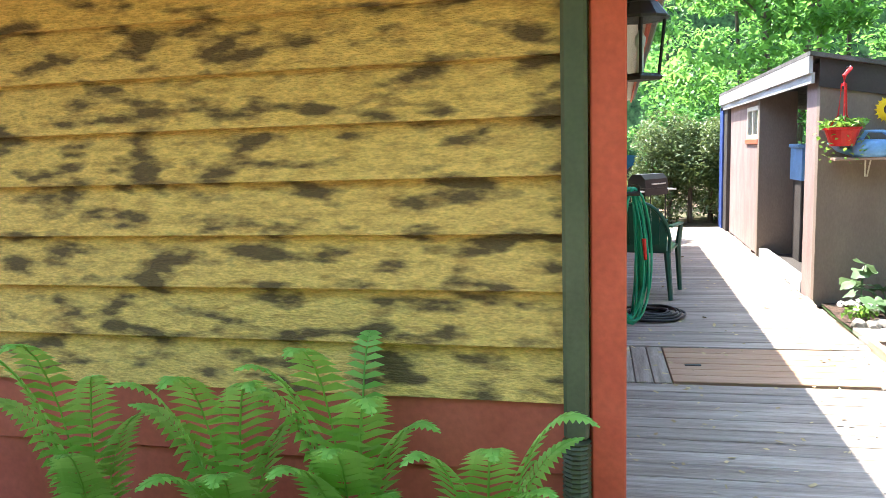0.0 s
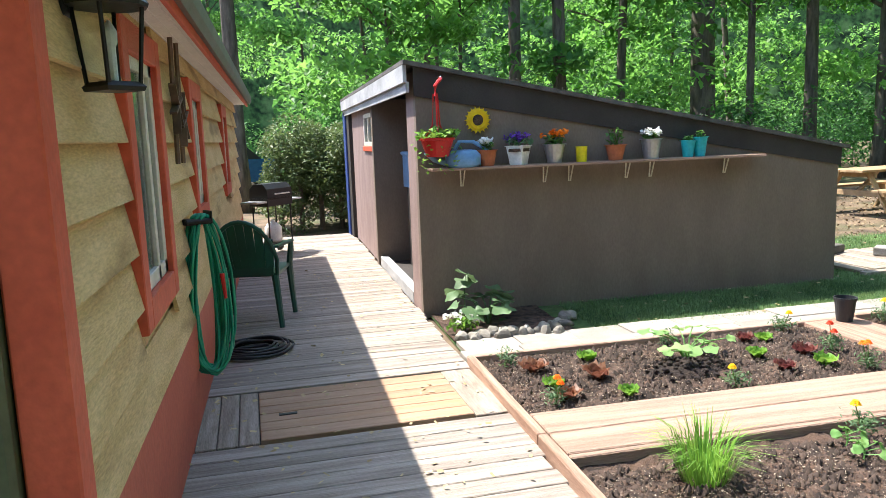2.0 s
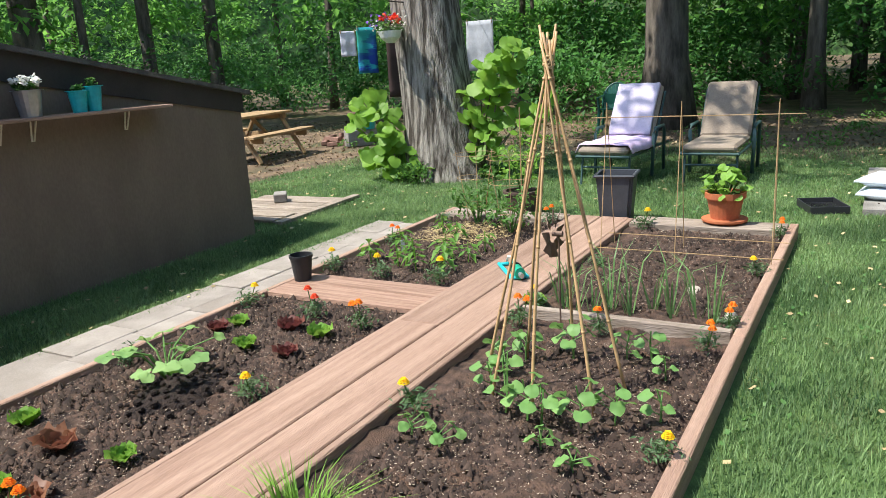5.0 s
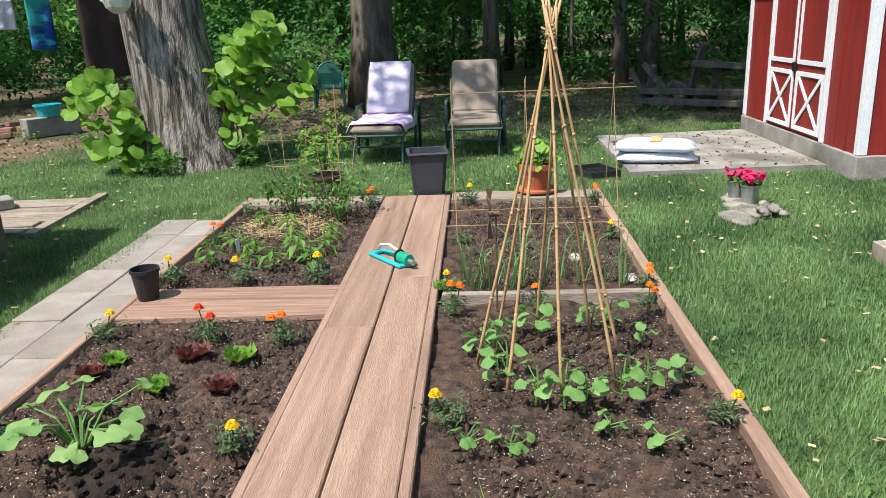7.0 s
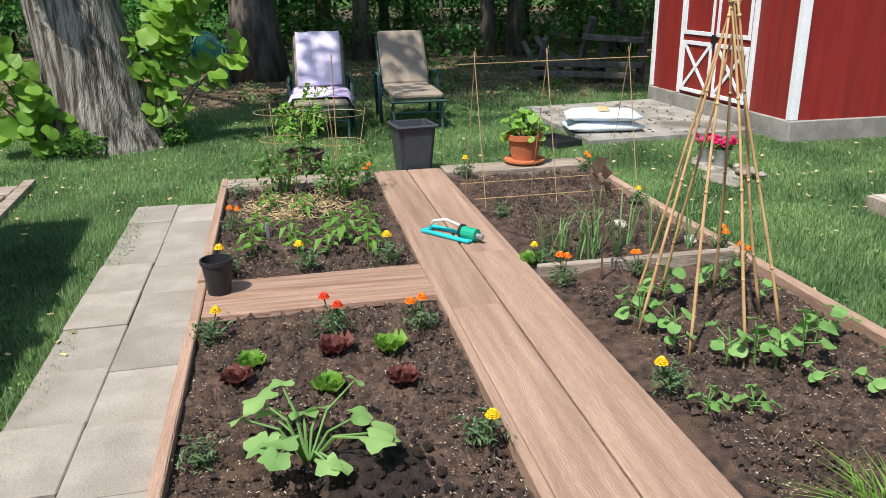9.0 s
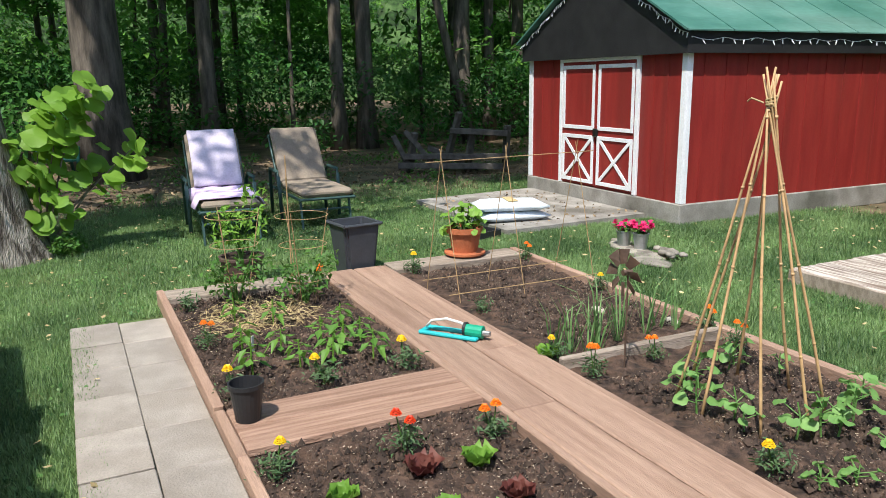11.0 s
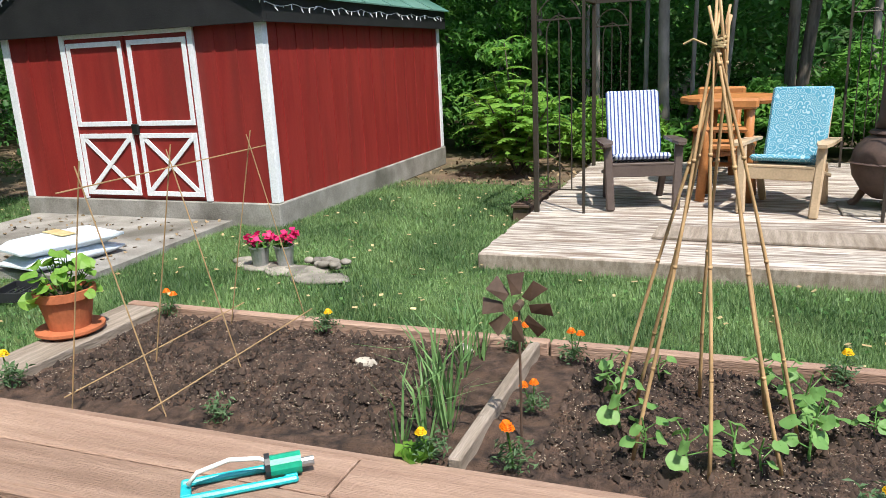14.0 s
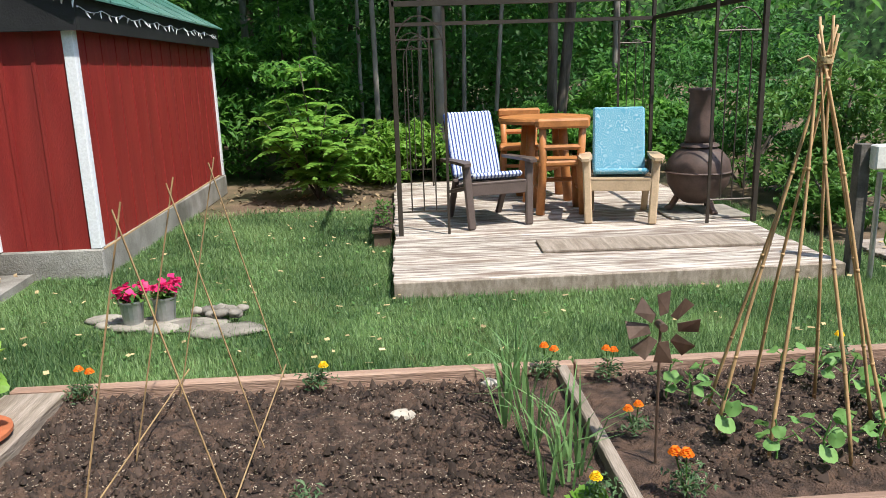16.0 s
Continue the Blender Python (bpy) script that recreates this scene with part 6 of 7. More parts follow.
# ---- seats on the lawn ----
def lounger(x, y, rz, label, towel):
    t = kit("sun_lounger", label, "lounger", x, y, -0.03, rz)
    t.scale = (0.85, 1, 1)
    for s in (-1, 1):
        P("side_rail", "lounger", t, (tube, [(-0.92, s * 0.30, 0.33), (0.35, s * 0.30, 0.33), (0.85, s * 0.30, 0.33)], 0.016, 7))
        P("armrest", "lounger", t, (tube, [(-0.10, s * 0.34, 0.02), (-0.06, s * 0.35, 0.50), (0.0, s * 0.35, 0.56), (0.40, s * 0.35, 0.56), (0.48, s * 0.34, 0.50), (0.50, s * 0.33, 0.02)], 0.02, 8), smooth=True)
        P("leg", "lounger", t, (tube, [(-0.78, s * 0.27, 0.33), (-0.86, s * 0.27, 0.0)], 0.014, 6))
    P("cross_bar", "lounger", t, (tube, [(-0.92, -0.30, 0.33), (-0.92, 0.30, 0.33)], 0.016, 7))
    P("cross_bar", "lounger", t, (tube, [(-0.81, -0.27, 0.2), (-0.81, 0.27, 0.2)], 0.012, 6))
    P("back_frame", "lounger", t, (tube, [(0.22, -0.29, 0.35), (0.72, -0.29, 0.93), (0.72, 0.29, 0.93), (0.22, 0.29, 0.35)], 0.016, 7))
    bm = BM()
    box(bm, -0.94, 0.20, -0.28, 0.28, 0.35, 0.43, 0.03)
    part("seat_cushion", bm, "cushion_tan", t, "taupe seat cushion")
    bm = BM()
    L = 0.80
    box(bm, 0, L, -0.28, 0.28, 0, 0.08, 0.03, Matrix.Translation((0.21, 0, 0.375)) @ Matrix.Rotation(-math.atan2(0.58, 0.5), 4, "Y"))
    part("back_cushion", bm, "cushion_tan", t, "taupe back cushion")
    if towel:
        m = Matrix.Translation((0.16, 0, 0.44)) @ Matrix.Rotation(-math.atan2(0.58, 0.5), 4, "Y")
        bm = BM()
        nx, ny = 16, 12
        gr = [[bm.verts.new(m @ Vector((0.02 + 0.74 * i / nx, -0.25 + 0.5 * j / ny, 0.05 + 0.022 * math.sin(math.pi * i / nx) + 0.012 * noise.noise(Vector((i * 0.7, j * 0.35, 1)))))) for j in range(ny + 1)] for i in range(nx + 1)]
        for i in range(nx):
            for j in range(ny):
                bm.faces.new((gr[i][j], gr[i + 1][j], gr[i + 1][j + 1], gr[i][j + 1]))
        tw = kit("pillow", "lilac fabric pillow leaning on the lounger back", "pillow", x, y, -0.03, rz)
        tw.scale = (0.85, 1, 1)
        ob = part("cover", bm, "cushion_lilac", tw, smooth=True)
        so = ob.modifiers.new("thick", "SOLIDIFY")
        so.thickness = 0.05
        bm = BM()
        nx, ny = 18, 14
        gr = []
        for i in range(nx + 1):
            gr.append([])
            for j in range(ny + 1):
                u, w = -0.86 + 1.04 * i / nx, -0.33 + 0.66 * j / ny
                zz = 0.45 + 0.014 * noise.noise(Vector((u * 9, w * 9, 2))) - max(0, abs(w) - 0.28) * 1.8
                gr[-1].append(bm.verts.new((u + 0.05 * w, w + 0.02 * math.sin(u * 7), zz)))
        for i in range(nx):
            for j in range(ny):
                bm.faces.new((gr[i][j], gr[i + 1][j], gr[i + 1][j + 1], gr[i][j + 1]))
        tw = kit("towel", "pale pink towel spread over the lounger seat", "towel", x, y, -0.03, rz)
        tw.scale = (0.85, 1, 1)
        ob = part("cloth", bm, "towel_pink", tw, smooth=True)
        so = ob.modifiers.new("thick", "SOLIDIFY")
        so.thickness = 0.012
        so.offset = 1
    return t


lounger(9.71, 4.79, -2, "green metal sun lounger with taupe cushions and towels", True)
lounger(10.02, 3.755, 0, "green metal sun lounger with taupe cushions", False)
resin_chair(14.7, 6.45, -0.06, 100, "green_plastic", "dark green plastic armchair at the edge of the woods")

# ---- the big tree with vines and the washing line ----
big = kit("large_tree", "large old tree with furrowed grey bark", "tree", 9.40, 7.0, -0.06)
bm = BM()
n, rings = 40, []
for k in range(34):
    f = k / 33
    z = f * 9.0
    r = 0.46 * (1 - 0.35 * f) + 0.15 * math.exp(-z / 0.4)
    ring = []
    for j in range(n):
        a = math.tau * j / n
        rr = r * (1 + 0.05 * math.sin(3 * a + 1) * math.exp(-z / 1.2) + 0.035 * abs(noise.noise(Vector((math.cos(a) * 7, math.sin(a) * 7, z * 0.9)))) + 0.05 * noise.noise(Vector((math.cos(a) * 1.5, math.sin(a) * 1.5, z * 0.5))))
        ring.append(bm.verts.new((-0.01 * z + rr * math.cos(a), 0.10 * z + rr * math.sin(a), z)))
    rings.append(ring)
for a, b in zip(rings, rings[1:]):
    for j in range(n):
        bm.faces.new((a[j], a[(j + 1) % n], b[(j + 1) % n], b[j]))
bm.faces.new(rings[-1])
part("trunk", bm, "bark", big, smooth=True)
g = np.random.default_rng(55)
cs, rs = [], []
for k in range(9):
    a = k * 0.72
    b0 = Vector((-0.2, 0.4, 4.6 + 0.45 * k))
    b1 = b0 + Vector((math.cos(a) * 3.0, math.sin(a) * 3.0, 1.4))
    P("limb", "bark", big, (tube, [b0, b0.lerp(b1, 0.5) + Vector((0, 0, 0.2)), b1], [0.14, 0.09, 0.03], 8))
    for f in (0.5, 0.75, 1.0):
        c = b0.lerp(b1, f)
        cs += [(c.x + g.normal(0, 0.5), c.y + g.normal(0, 0.5), c.z + g.uniform(0, 0.8))]
        rs += [g.uniform(0.7, 1.2)]
ob = new("crown", leaf_mesh("crown", clump_points(cs, rs, 150, 0.5, g), 0.16, "leaf_tree", 0.5, 0.7, g))
ob.parent = big


def vine(x, y, spots, seed, label):
    g = np.random.default_rng(seed)
    t = kit("vine_bush", label, "vine", x, y, -0.04)
    for cx, cy, cz, r, k in spots:
        part("stem", tube(BM(), [(0, 0, 0), (cx * 0.5, cy * 0.5, cz * 0.6), (cx, cy, cz)], [0.012, 0.009, 0.005], 5), "bark_dark", t)
        for _ in range(k):
            p = g.normal(0, 1, 3)
            p = p / np.linalg.norm(p) * r * g.uniform(0.5, 1)
            e = Vector((cx + p[0], cy + p[1], max(0.05, cz + p[2])))
            az = math.atan2(-1.0 + g.normal(0, 0.5), -1.3 + g.normal(0, 0.5))
            part("leaf", outline_leaf(BM(), Matrix.Translation(e) @ Euler((g.normal(0, 0.3), 0.85 + g.normal(0, 0.3), az)).to_matrix().to_4x4(), 0.19 * g.uniform(0.6, 1.2), 0, _, 12), "leaf_vine", t, smooth=True)
    return t


vine(8.93, 7.42, [(-0.1, 0.0, 0.35, 0.30, 34), (-0.15, 0.2, 0.75, 0.28, 30), (-0.1, 0.45, 1.0, 0.22, 18), (0.1, -0.25, 0.2, 0.22, 18), (-0.05, 0.3, 0.4, 0.3, 24), (-0.1, 0.62, 0.75, 0.18, 10)], 3, "climbing vine with heart-shaped leaves at the tree's foot")
vine(9.25, 6.50, [(0.0, -0.1, 0.55, 0.28, 24), (0.05, -0.05, 0.95, 0.30, 34), (0.0, -0.25, 1.25, 0.26, 30), (0.05, -0.5, 1.5, 0.22, 18), (0.1, -0.6, 0.75, 0.26, 20), (0.1, -0.85, 0.95, 0.18, 10)], 4, "climbing vine with bright heart-shaped leaves on the tree")
for i, (sx, sy, sr) in enumerate(((8.72, 7.12, 0.26), (9.2, 6.3, 0.2))):
    t = kit("low_shrub", "low green shrub at the foot of the tree", "shrub", sx, sy, -0.04)
    sprig(t, "leaf_mid", sr, sr * 1.1, 0.0, 260, 0.06, None, seed=70 + i)

hp = kit("hanging_planter", "hanging basket with red and violet flowers on the trunk", "hanging planter", 8.76, 7.36, 1.66)
P("pot", "white_pot", hp, (lathe, [(0.05, 0), (0.12, 0.06), (0.145, 0.14), (0.13, 0.14), (0.11, 0.10)], 16))
P("bracket", "black_metal", hp, (tube, [(0.33, -0.15, 0.45), (0.0, 0, 0.48), (0, 0, 0.40)], 0.008, 5))
P("chain", "black_metal", hp, (tube, [(0, 0, 0.40), (0.12, 0, 0.14)], 0.003, 4), (tube, [(0, 0, 0.40), (-0.12, 0.03, 0.14)], 0.003, 4))
sprig(hp, "leaf_mid", 0.20, 0.22, 0.08, 170, 0.05, "flower_red", 12, 0.05, 21)
g = np.random.default_rng(8)
ob = new("white_blossoms", leaf_mesh("white_blossoms", g.normal(0, 1, (60, 3)) * np.array([0.12, 0.12, 0.06]) + np.array([0, 0, 0.2]), 0.035, "flower_white", 0, 0.9, g))
ob.parent = hp
ob = new("violet_blossoms", leaf_mesh("violet_blossoms", g.normal(0, 1, (40, 3)) * np.array([0.10, 0.12, 0.05]) + np.array([0.02, 0.08, 0.26]), 0.04, "flower_purple", 0, 0.9, g))
ob.parent = hp


def cloth(name, label, x, y, z, w, h, mat, rz, seed):
    t = kit(name, label, "towel", x, y, z, rz)
    bm = BM()
    nx, ny = 10, 10
    gr = [[bm.verts.new((w * (i / nx - 0.5), 0.02 * math.sin(i * 1.1 + seed) * (j / ny) + 0.01 * math.sin(j), -h * j / ny)) for j in range(ny + 1)] for i in range(nx + 1)]
    for i in range(nx):
        for j in range(ny):
            bm.faces.new((gr[i][j], gr[i + 1][j], gr[i + 1][j + 1], gr[i][j + 1]))
    ob = part("cloth", bm, mat, t, smooth=True)
    ob.modifiers.new("thick", "SOLIDIFY").thickness = 0.006
    for s in (-0.45, 0.45):
        P("clothes_peg", "twig", t, (box, w * s - 0.008, w * s + 0.008, -0.012, 0.012, -0.05, 0.03, 0.003))
    return t
line = kit("washing_line", "pale washing line strung between the trees", "washing line")
P("cord", "white_pot", line, (tube, [(9.5, 7.4, 2.16), (12.0, 9.6, 2.07), (16.2, 13.6, 2.16)], 0.005, 5))
P("cord", "white_pot", line, (tube, [(9.5, 7.2, 2.2), (13.2, 8.4, 2.05), (15.9, 9.2, 2.15)], 0.005, 5))
M["towel_white"] = plain("white_towel", (0.6, 0.62, 0.7), 0.9)
M["towel_blue"] = surf("blue_green_check_towel", (0.01, 0.05, 0.30), (0.02, 0.32, 0.40), 1.6, 0.9, 0.2, (1, 1, 3), 60, (0.03, 0.30, 0.16), 0.9, lo=0.48, hi=0.52)
M["towel_grey"] = plain("grey_sheet", (0.36, 0.38, 0.42), 0.9)
M["towel_dark"] = plain("dark_brown_cloth", (0.05, 0.03, 0.028), 0.9)
cloth("hanging_towel", "white towel with blue edge on the washing line", 14.0, 11.84, 2.10, 0.32, 0.50, "towel_white", -45, 1)
cloth("hanging_towel", "blue and turquoise checked towel on the washing line", 12.75, 10.5, 2.08, 0.36, 0.82, "towel_blue", -45, 2)
cloth("hanging_towel", "dark brown cloth on the washing line", 11.6, 8.95, 2.08, 0.62, 1.2, "towel_dark", -45, 3)
cloth("hanging_towel", "plain grey sheet on the washing line", 13.2, 8.4, 2.05, 0.55, 0.85, "towel_grey", -95, 4)

# ---- picnic table, fire ring and boards ----
pic = kit("picnic_table", "brown wooden picnic table with attached benches", "picnic table", 10.6, 11.65, -0.05, 8)
for k in range(5):
    P("top_plank", "picnic", pic, (box, -0.92, 0.92, -0.36 + k * 0.146, -0.22 + k * 0.146, 0.72, 0.76, 0.005))
for s in (-1, 1):
    for k in range(2):
        P("bench_plank", "picnic", pic, (box, -0.92, 0.92, s * 0.66 - 0.13 + k * 0.135, s * 0.66 - 0.005 + k * 0.135, 0.42, 0.46, 0.005))
    P("bench_beam", "picnic", pic, (box, s * 0.66 - 0.02, s * 0.66 + 0.02, -0.78, 0.78, 0.33, 0.42, 0.004))
    P("top_beam", "picnic", pic, (box, s * 0.66 + 0.022, s * 0.66 + 0.06, -0.36, 0.36, 0.63, 0.72, 0.004))
    for d in (-1, 1):
        P("leg", "picnic", pic, (beam, (s * 0.66, d * 0.70, 0.0), (s * 0.66, d * 0.25, 0.72), 0.04, 0.09, 0.004, (1, 0, 0)))
    P("brace", "picnic", pic, (beam, (s * 0.62, 0, 0.36), (s * 0.15, 0, 0.71), 0.07, 0.035, 0.004))
fire = kit("fire_ring", "low ring of broken bricks and stones", "fire pit", 13.1, 11.2, -0.05)
M["brick"] = plain("broken_red_brick", (0.24, 0.14, 0.11), 0.9, var=0.3, obj=0.25)
for k in range(22):
    a = k * 0.62
    ob = P("brick", "brick", fire, (box, -0.11, 0.11, -0.055, 0.055, 0, 0.075, 0.008))
    r = 0.75 - 0.012 * k
    ob.matrix_basis = pose(r * math.cos(a), r * math.sin(a) * 0.8, 0.075 * (k // 11), random.uniform(-6, 6), random.uniform(-6, 6), math.degrees(a) + random.uniform(50, 130))
blk = kit("concrete_block", "long pale concrete block beside the fire ring", "block", 12.6, 10.55, -0.05, -35)
P("block", "concrete", blk, (box, -0.42, 0.42, -0.12, 0.12, 0, 0.30, 0.01))
tb = kit("plastic_tub", "turquoise plastic tub on the concrete block", "tub", 12.6, 10.55, 0.252)
P("tub", "turq", tb, (lathe, [(0.15, 0), (0.20, 0.17), (0.215, 0.17), (0.215, 0.19), (0.19, 0.19), (0.14, 0.02)], 20))
boards = kit("ground_boards", "old grey boards laid flat on bare soil", "boards", 6.95, 7.85, -0.03, 4)
for k in range(7):
    ob = P("board", "grey_plank", boards, (box, -0.075, 0.075, -0.55, 0.55, 0, 0.035, 0.005))
    ob.matrix_basis = pose(-0.55 + 0.175 * k, random.uniform(-0.05, 0.05), 0.004 * (k % 2), 0, 0, random.uniform(-3, 3))
P("edge_board", "grey_plank", boards, (beam, (-0.7, -0.62, 0.02), (0.75, -0.60, 0.02), 0.09, 0.04, 0.004))
for i, (bx, by) in enumerate(((6.6, 8.2), (6.85, 8.28), (7.2, 7.95))):
    b = kit("paving_block", "small dark concrete block on the boards", "block", bx, by, 0.012, 20 * i)
    P("block", "concrete" if i == 2 else "old_wood", b, (box, -0.12, 0.12, -0.07, 0.07, 0, 0.09, 0.008))

# ---- old timber pile ----
pile = kit("timber_pile", "pile of grey weathered old timbers and frames", "timber pile", 13.25, 0.25, -0.06, 62)
pile.scale = (0.82, 0.9, 0.95)
for a, b in (((-1.1, 0, 0.30), (1.1, 0.1, 0.32)), ((-1.0, 0.2, 0.14), (1.2, 0.15, 0.16)), ((-1.05, -0.1, 0.0), (-1.1, -0.05, 0.85)), ((-0.25, -0.15, 0.0), (-0.35, 0.0, 0.72)), ((0.25, -0.2, 0.05), (-0.1, 0.1, 1.1)), ((1.0, -0.1, 0.0), (0.85, 0.1, 0.75)), ((0.5, 0.0, 0.2), (1.05, 0.1, 0.78)), ((-1.1, 0.1, 0.72), (0.1, 0.1, 0.78)), ((-0.5, -0.3, 0.05), (0.6, -0.25, 0.45)), ((0.95, 0.0, 0.05), (1.3, 0.1, 0.70))):
    P("timber", "old_wood", pile, (beam, a, b, 0.14, 0.10, 0.008))

# ---- before the red shed ----
for i, (zz, rz, c) in enumerate(((0.028, 12, "sack"), (0.135, 4, "sack"))):
    t = kit("garden_sack", "full pale blue and white plastic sack on the slab", "sack", 8.52, 1.93, zz, rz + 70)
    bm = BM()
    r = bmesh.ops.create_cube(bm, size=1)
    bmesh.ops.subdivide_edges(bm, edges=bm.edges[:], cuts=7, use_grid_fill=True)
    for v in bm.verts:
        x, y, z = v.co
        e = (1 - (2 * x) ** 6) * (1 - (2 * y) ** 6)
        v.co = Vector((x * 0.78, y * 0.46, 0.05 + z * (0.015 + 0.09 * max(0, e) ** 0.6) + 0.008 * noise.noise(Vector((x * 7, y * 7, i + z)))))
    part("bag", bm, c, t, smooth=True)
    if i == 1:
        P("printed_band", "straw", t, (box, -0.06, 0.05, -0.15, 0.15, 0.108, 0.114))
flat = kit("flat_stones", "flat pale stones laid in the lawn", "stones", 6.72, 1.62, -0.03)
for k in range(9):
    ob = part("flat_stone", rock(BM(), 0, 0, 0, random.uniform(0.13, 0.19), random.uniform(0.09, 0.14), 0.022, k + 30), "stone", flat, smooth=True)
    ob.location = (-0.40 + 0.105 * k, 0.14 - 0.03 * k + random.uniform(-0.08, 0.08), 0.01)
for k in range(16):
    ob = part("pebble", rock(BM(), 0, 0, 0, 0.045, 0.035, 0.025, k + 50), "stone", flat, smooth=True)
    ob.location = (-0.38 + random.uniform(0, 0.3), -0.10 + random.uniform(-0.08, 0.08), 0.04 + 0.015 * (k % 2))
for i, (bx, by) in enumerate(((6.95, 1.62), (6.775, 1.57))):
    t = kit("flower_pot", "small grey metal pail with magenta flowers", "flower pot", bx, by, -0.01, 0, "flower pails")
    P("pail", "galv", t, (lathe, [(0.055, 0), (0.07, 0.14), (0.076, 0.14), (0.076, 0.15), (0.066, 0.15), (0.06, 0.12), (0.01, 0.12)], 16))
    sprig(t, "leaf_mid", 0.09, 0.10, 0.12, 70, 0.05, "flower_pink", 9, 0.05, 90 + i)

# lights strung on the eave of the red shed
lights = kit("string_lights", "white string lights hung along the shed eave", "string lights")
pts = []
for k in range(60):
    pts.append((7.49, 0.42 - k * 0.07, 1.925 - 0.03 * abs(math.sin(k * 0.5)) - 0.01))
P("wire", "barn_white", lights, (tube, pts, 0.003, 4))
pts2 = [(7.50 + 1.6 * k / 30, 0.48, 1.955 + 0.87 * k / 30 - 0.03 * abs(math.sin(k * 0.6))) for k in range(31)]
pts3 = [(10.70 - 1.6 * k / 30, 0.48, 1.955 + 0.87 * k / 30 - 0.03 * abs(math.sin(k * 0.6))) for k in range(31)]
P("wire", "barn_white", lights, (tube, pts2, 0.003, 4))
P("wire", "barn_white", lights, (tube, pts3, 0.003, 4))
bm = BM()
tube(bm, [(0, 0, 0), (0.004, 0, -0.02), (0, 0.004, -0.055)], [0.007, 0.008, 0.003], 5)
bulb = bpy.data.meshes.new("bulb")
bm.to_mesh(bulb)
bm.free()
bulb.materials.append(M["barn_white"])
for p in pts[::2] + pts2 + pts3:
    o = piece("bulb", bulb, lights, p[0] + random.uniform(-0.01, 0.01), p[1], p[2])
    o.rotation_euler = (random.uniform(-0.7, 0.7), random.uniform(-0.7, 0.7), 0)

# ---- on the small deck ----
DZ = PZ + 0.001
mat_ = kit("loose_board", "wide worn board lying flat on the small deck", "board", 3.40, 0.52, DZ, -2)
P("board", "grey_plank", mat_, (box, -0.80, 0.90, -0.18, 0.18, 0, 0.022, 0.004))


def adirondack(x, y, rz, mat, label, cushion, clabel):
    t = kit("garden_chair", label, "chair", x, y, DZ, rz)
    for s in (-1, 1):
        P("front_leg", mat, t, (beam, (s * 0.265, 0.31, 0), (s * 0.29, 0.25, 0.55), 0.038, 0.07, 0.012, (1, 0, 0)))
        P("rear_leg", mat, t, (beam, (s * 0.24, -0.34, 0), (s * 0.25, -0.12, 0.38), 0.038, 0.06, 0.012, (1, 0, 0)))
        P("armrest", mat, t, (prism, [(s * 0.30 - 0.045, -0.28, 0.53), (s * 0.30 + 0.045, -0.28, 0.53), (s * 0.30 + 0.06, 0.22, 0.55), (s * 0.30 + 0.03, 0.33, 0.54), (s * 0.30 - 0.03, 0.33, 0.54), (s * 0.30 - 0.06, 0.22, 0.55)], 0.025))
        P("side_rail", mat, t, (beam, (s * 0.25, 0.27, 0.36), (s * 0.25, -0.26, 0.25), 0.03, 0.08, 0.006, (1, 0, 0)))
    P("front_apron", mat, t, (box, -0.26, 0.26, 0.26, 0.285, 0.28, 0.38, 0.006))
    for k in range(5):
        P("seat_slat", mat, t, (beam, (-0.25, 0.24 - k * 0.105, 0.385 - 0.022 * k), (0.25, 0.24 - k * 0.105, 0.385 - 0.022 * k), 0.095, 0.02, 0.004))
    lean = Matrix.Translation((0, -0.24, 0.29)) @ Matrix.Rotation(radians(24), 4, "X")
    for k in range(5):
        x0 = -0.235 + k * 0.095
        h = 0.70 - 0.02 * abs(k - 2) ** 1.5
        bm = BM()
        box(bm, x0, x0 + 0.088, -0.012, 0.012, 0, h, 0.008, lean)
        part("back_slat", bm, mat, t)
    cu = kit("chair_cushion", clabel, "cushion", x, y, DZ, rz)
    bm = BM()
    box(bm, -0.235, 0.235, 0.014, 0.065, 0.08, 0.70, 0.02, lean)
    part("back_pad", bm, cushion, cu)
    bm = BM()
    box(bm, -0.23, 0.23, -0.16, 0.28, 0, 0.05, 0.02, Matrix.Translation((0, 0, 0.372)) @ Matrix.Rotation(radians(11.5), 4, "X"))
    part("seat_pad", bm, cushion, cu)
    return t


def stripes(name):
    m, nt, b = nodes_of(name)
    N, L = nt.nodes.new, nt.links.new
    tc = N("ShaderNodeTexCoord")
    w = N("ShaderNodeTexWave")
    w.bands_direction = "X"
    w.inputs["Scale"].default_value = 9.5
    w.inputs["Distortion"].default_value = 0.15
    r = N("ShaderNodeValToRGB")
    r.color_ramp.interpolation = "CONSTANT"
    for p, c in ((0.0, (0.03, 0.06, 0.22, 1)), (0.32, (0.62, 0.66, 0.74, 1)), (0.62, (0.18, 0.30, 0.60, 1)), (0.8, (0.66, 0.7, 0.76, 1))):
        e = r.color_ramp.elements[0] if p == 0.0 else r.color_ramp.elements.new(p)
        e.color = c
    L(tc.outputs["Object"], w.inputs["Vector"])
    L(w.outputs[1], r.inputs[0])
    L(r.outputs[0], b.inputs["Base Color"])
    b.inputs["Roughness"].default_value = 0.9
    return m


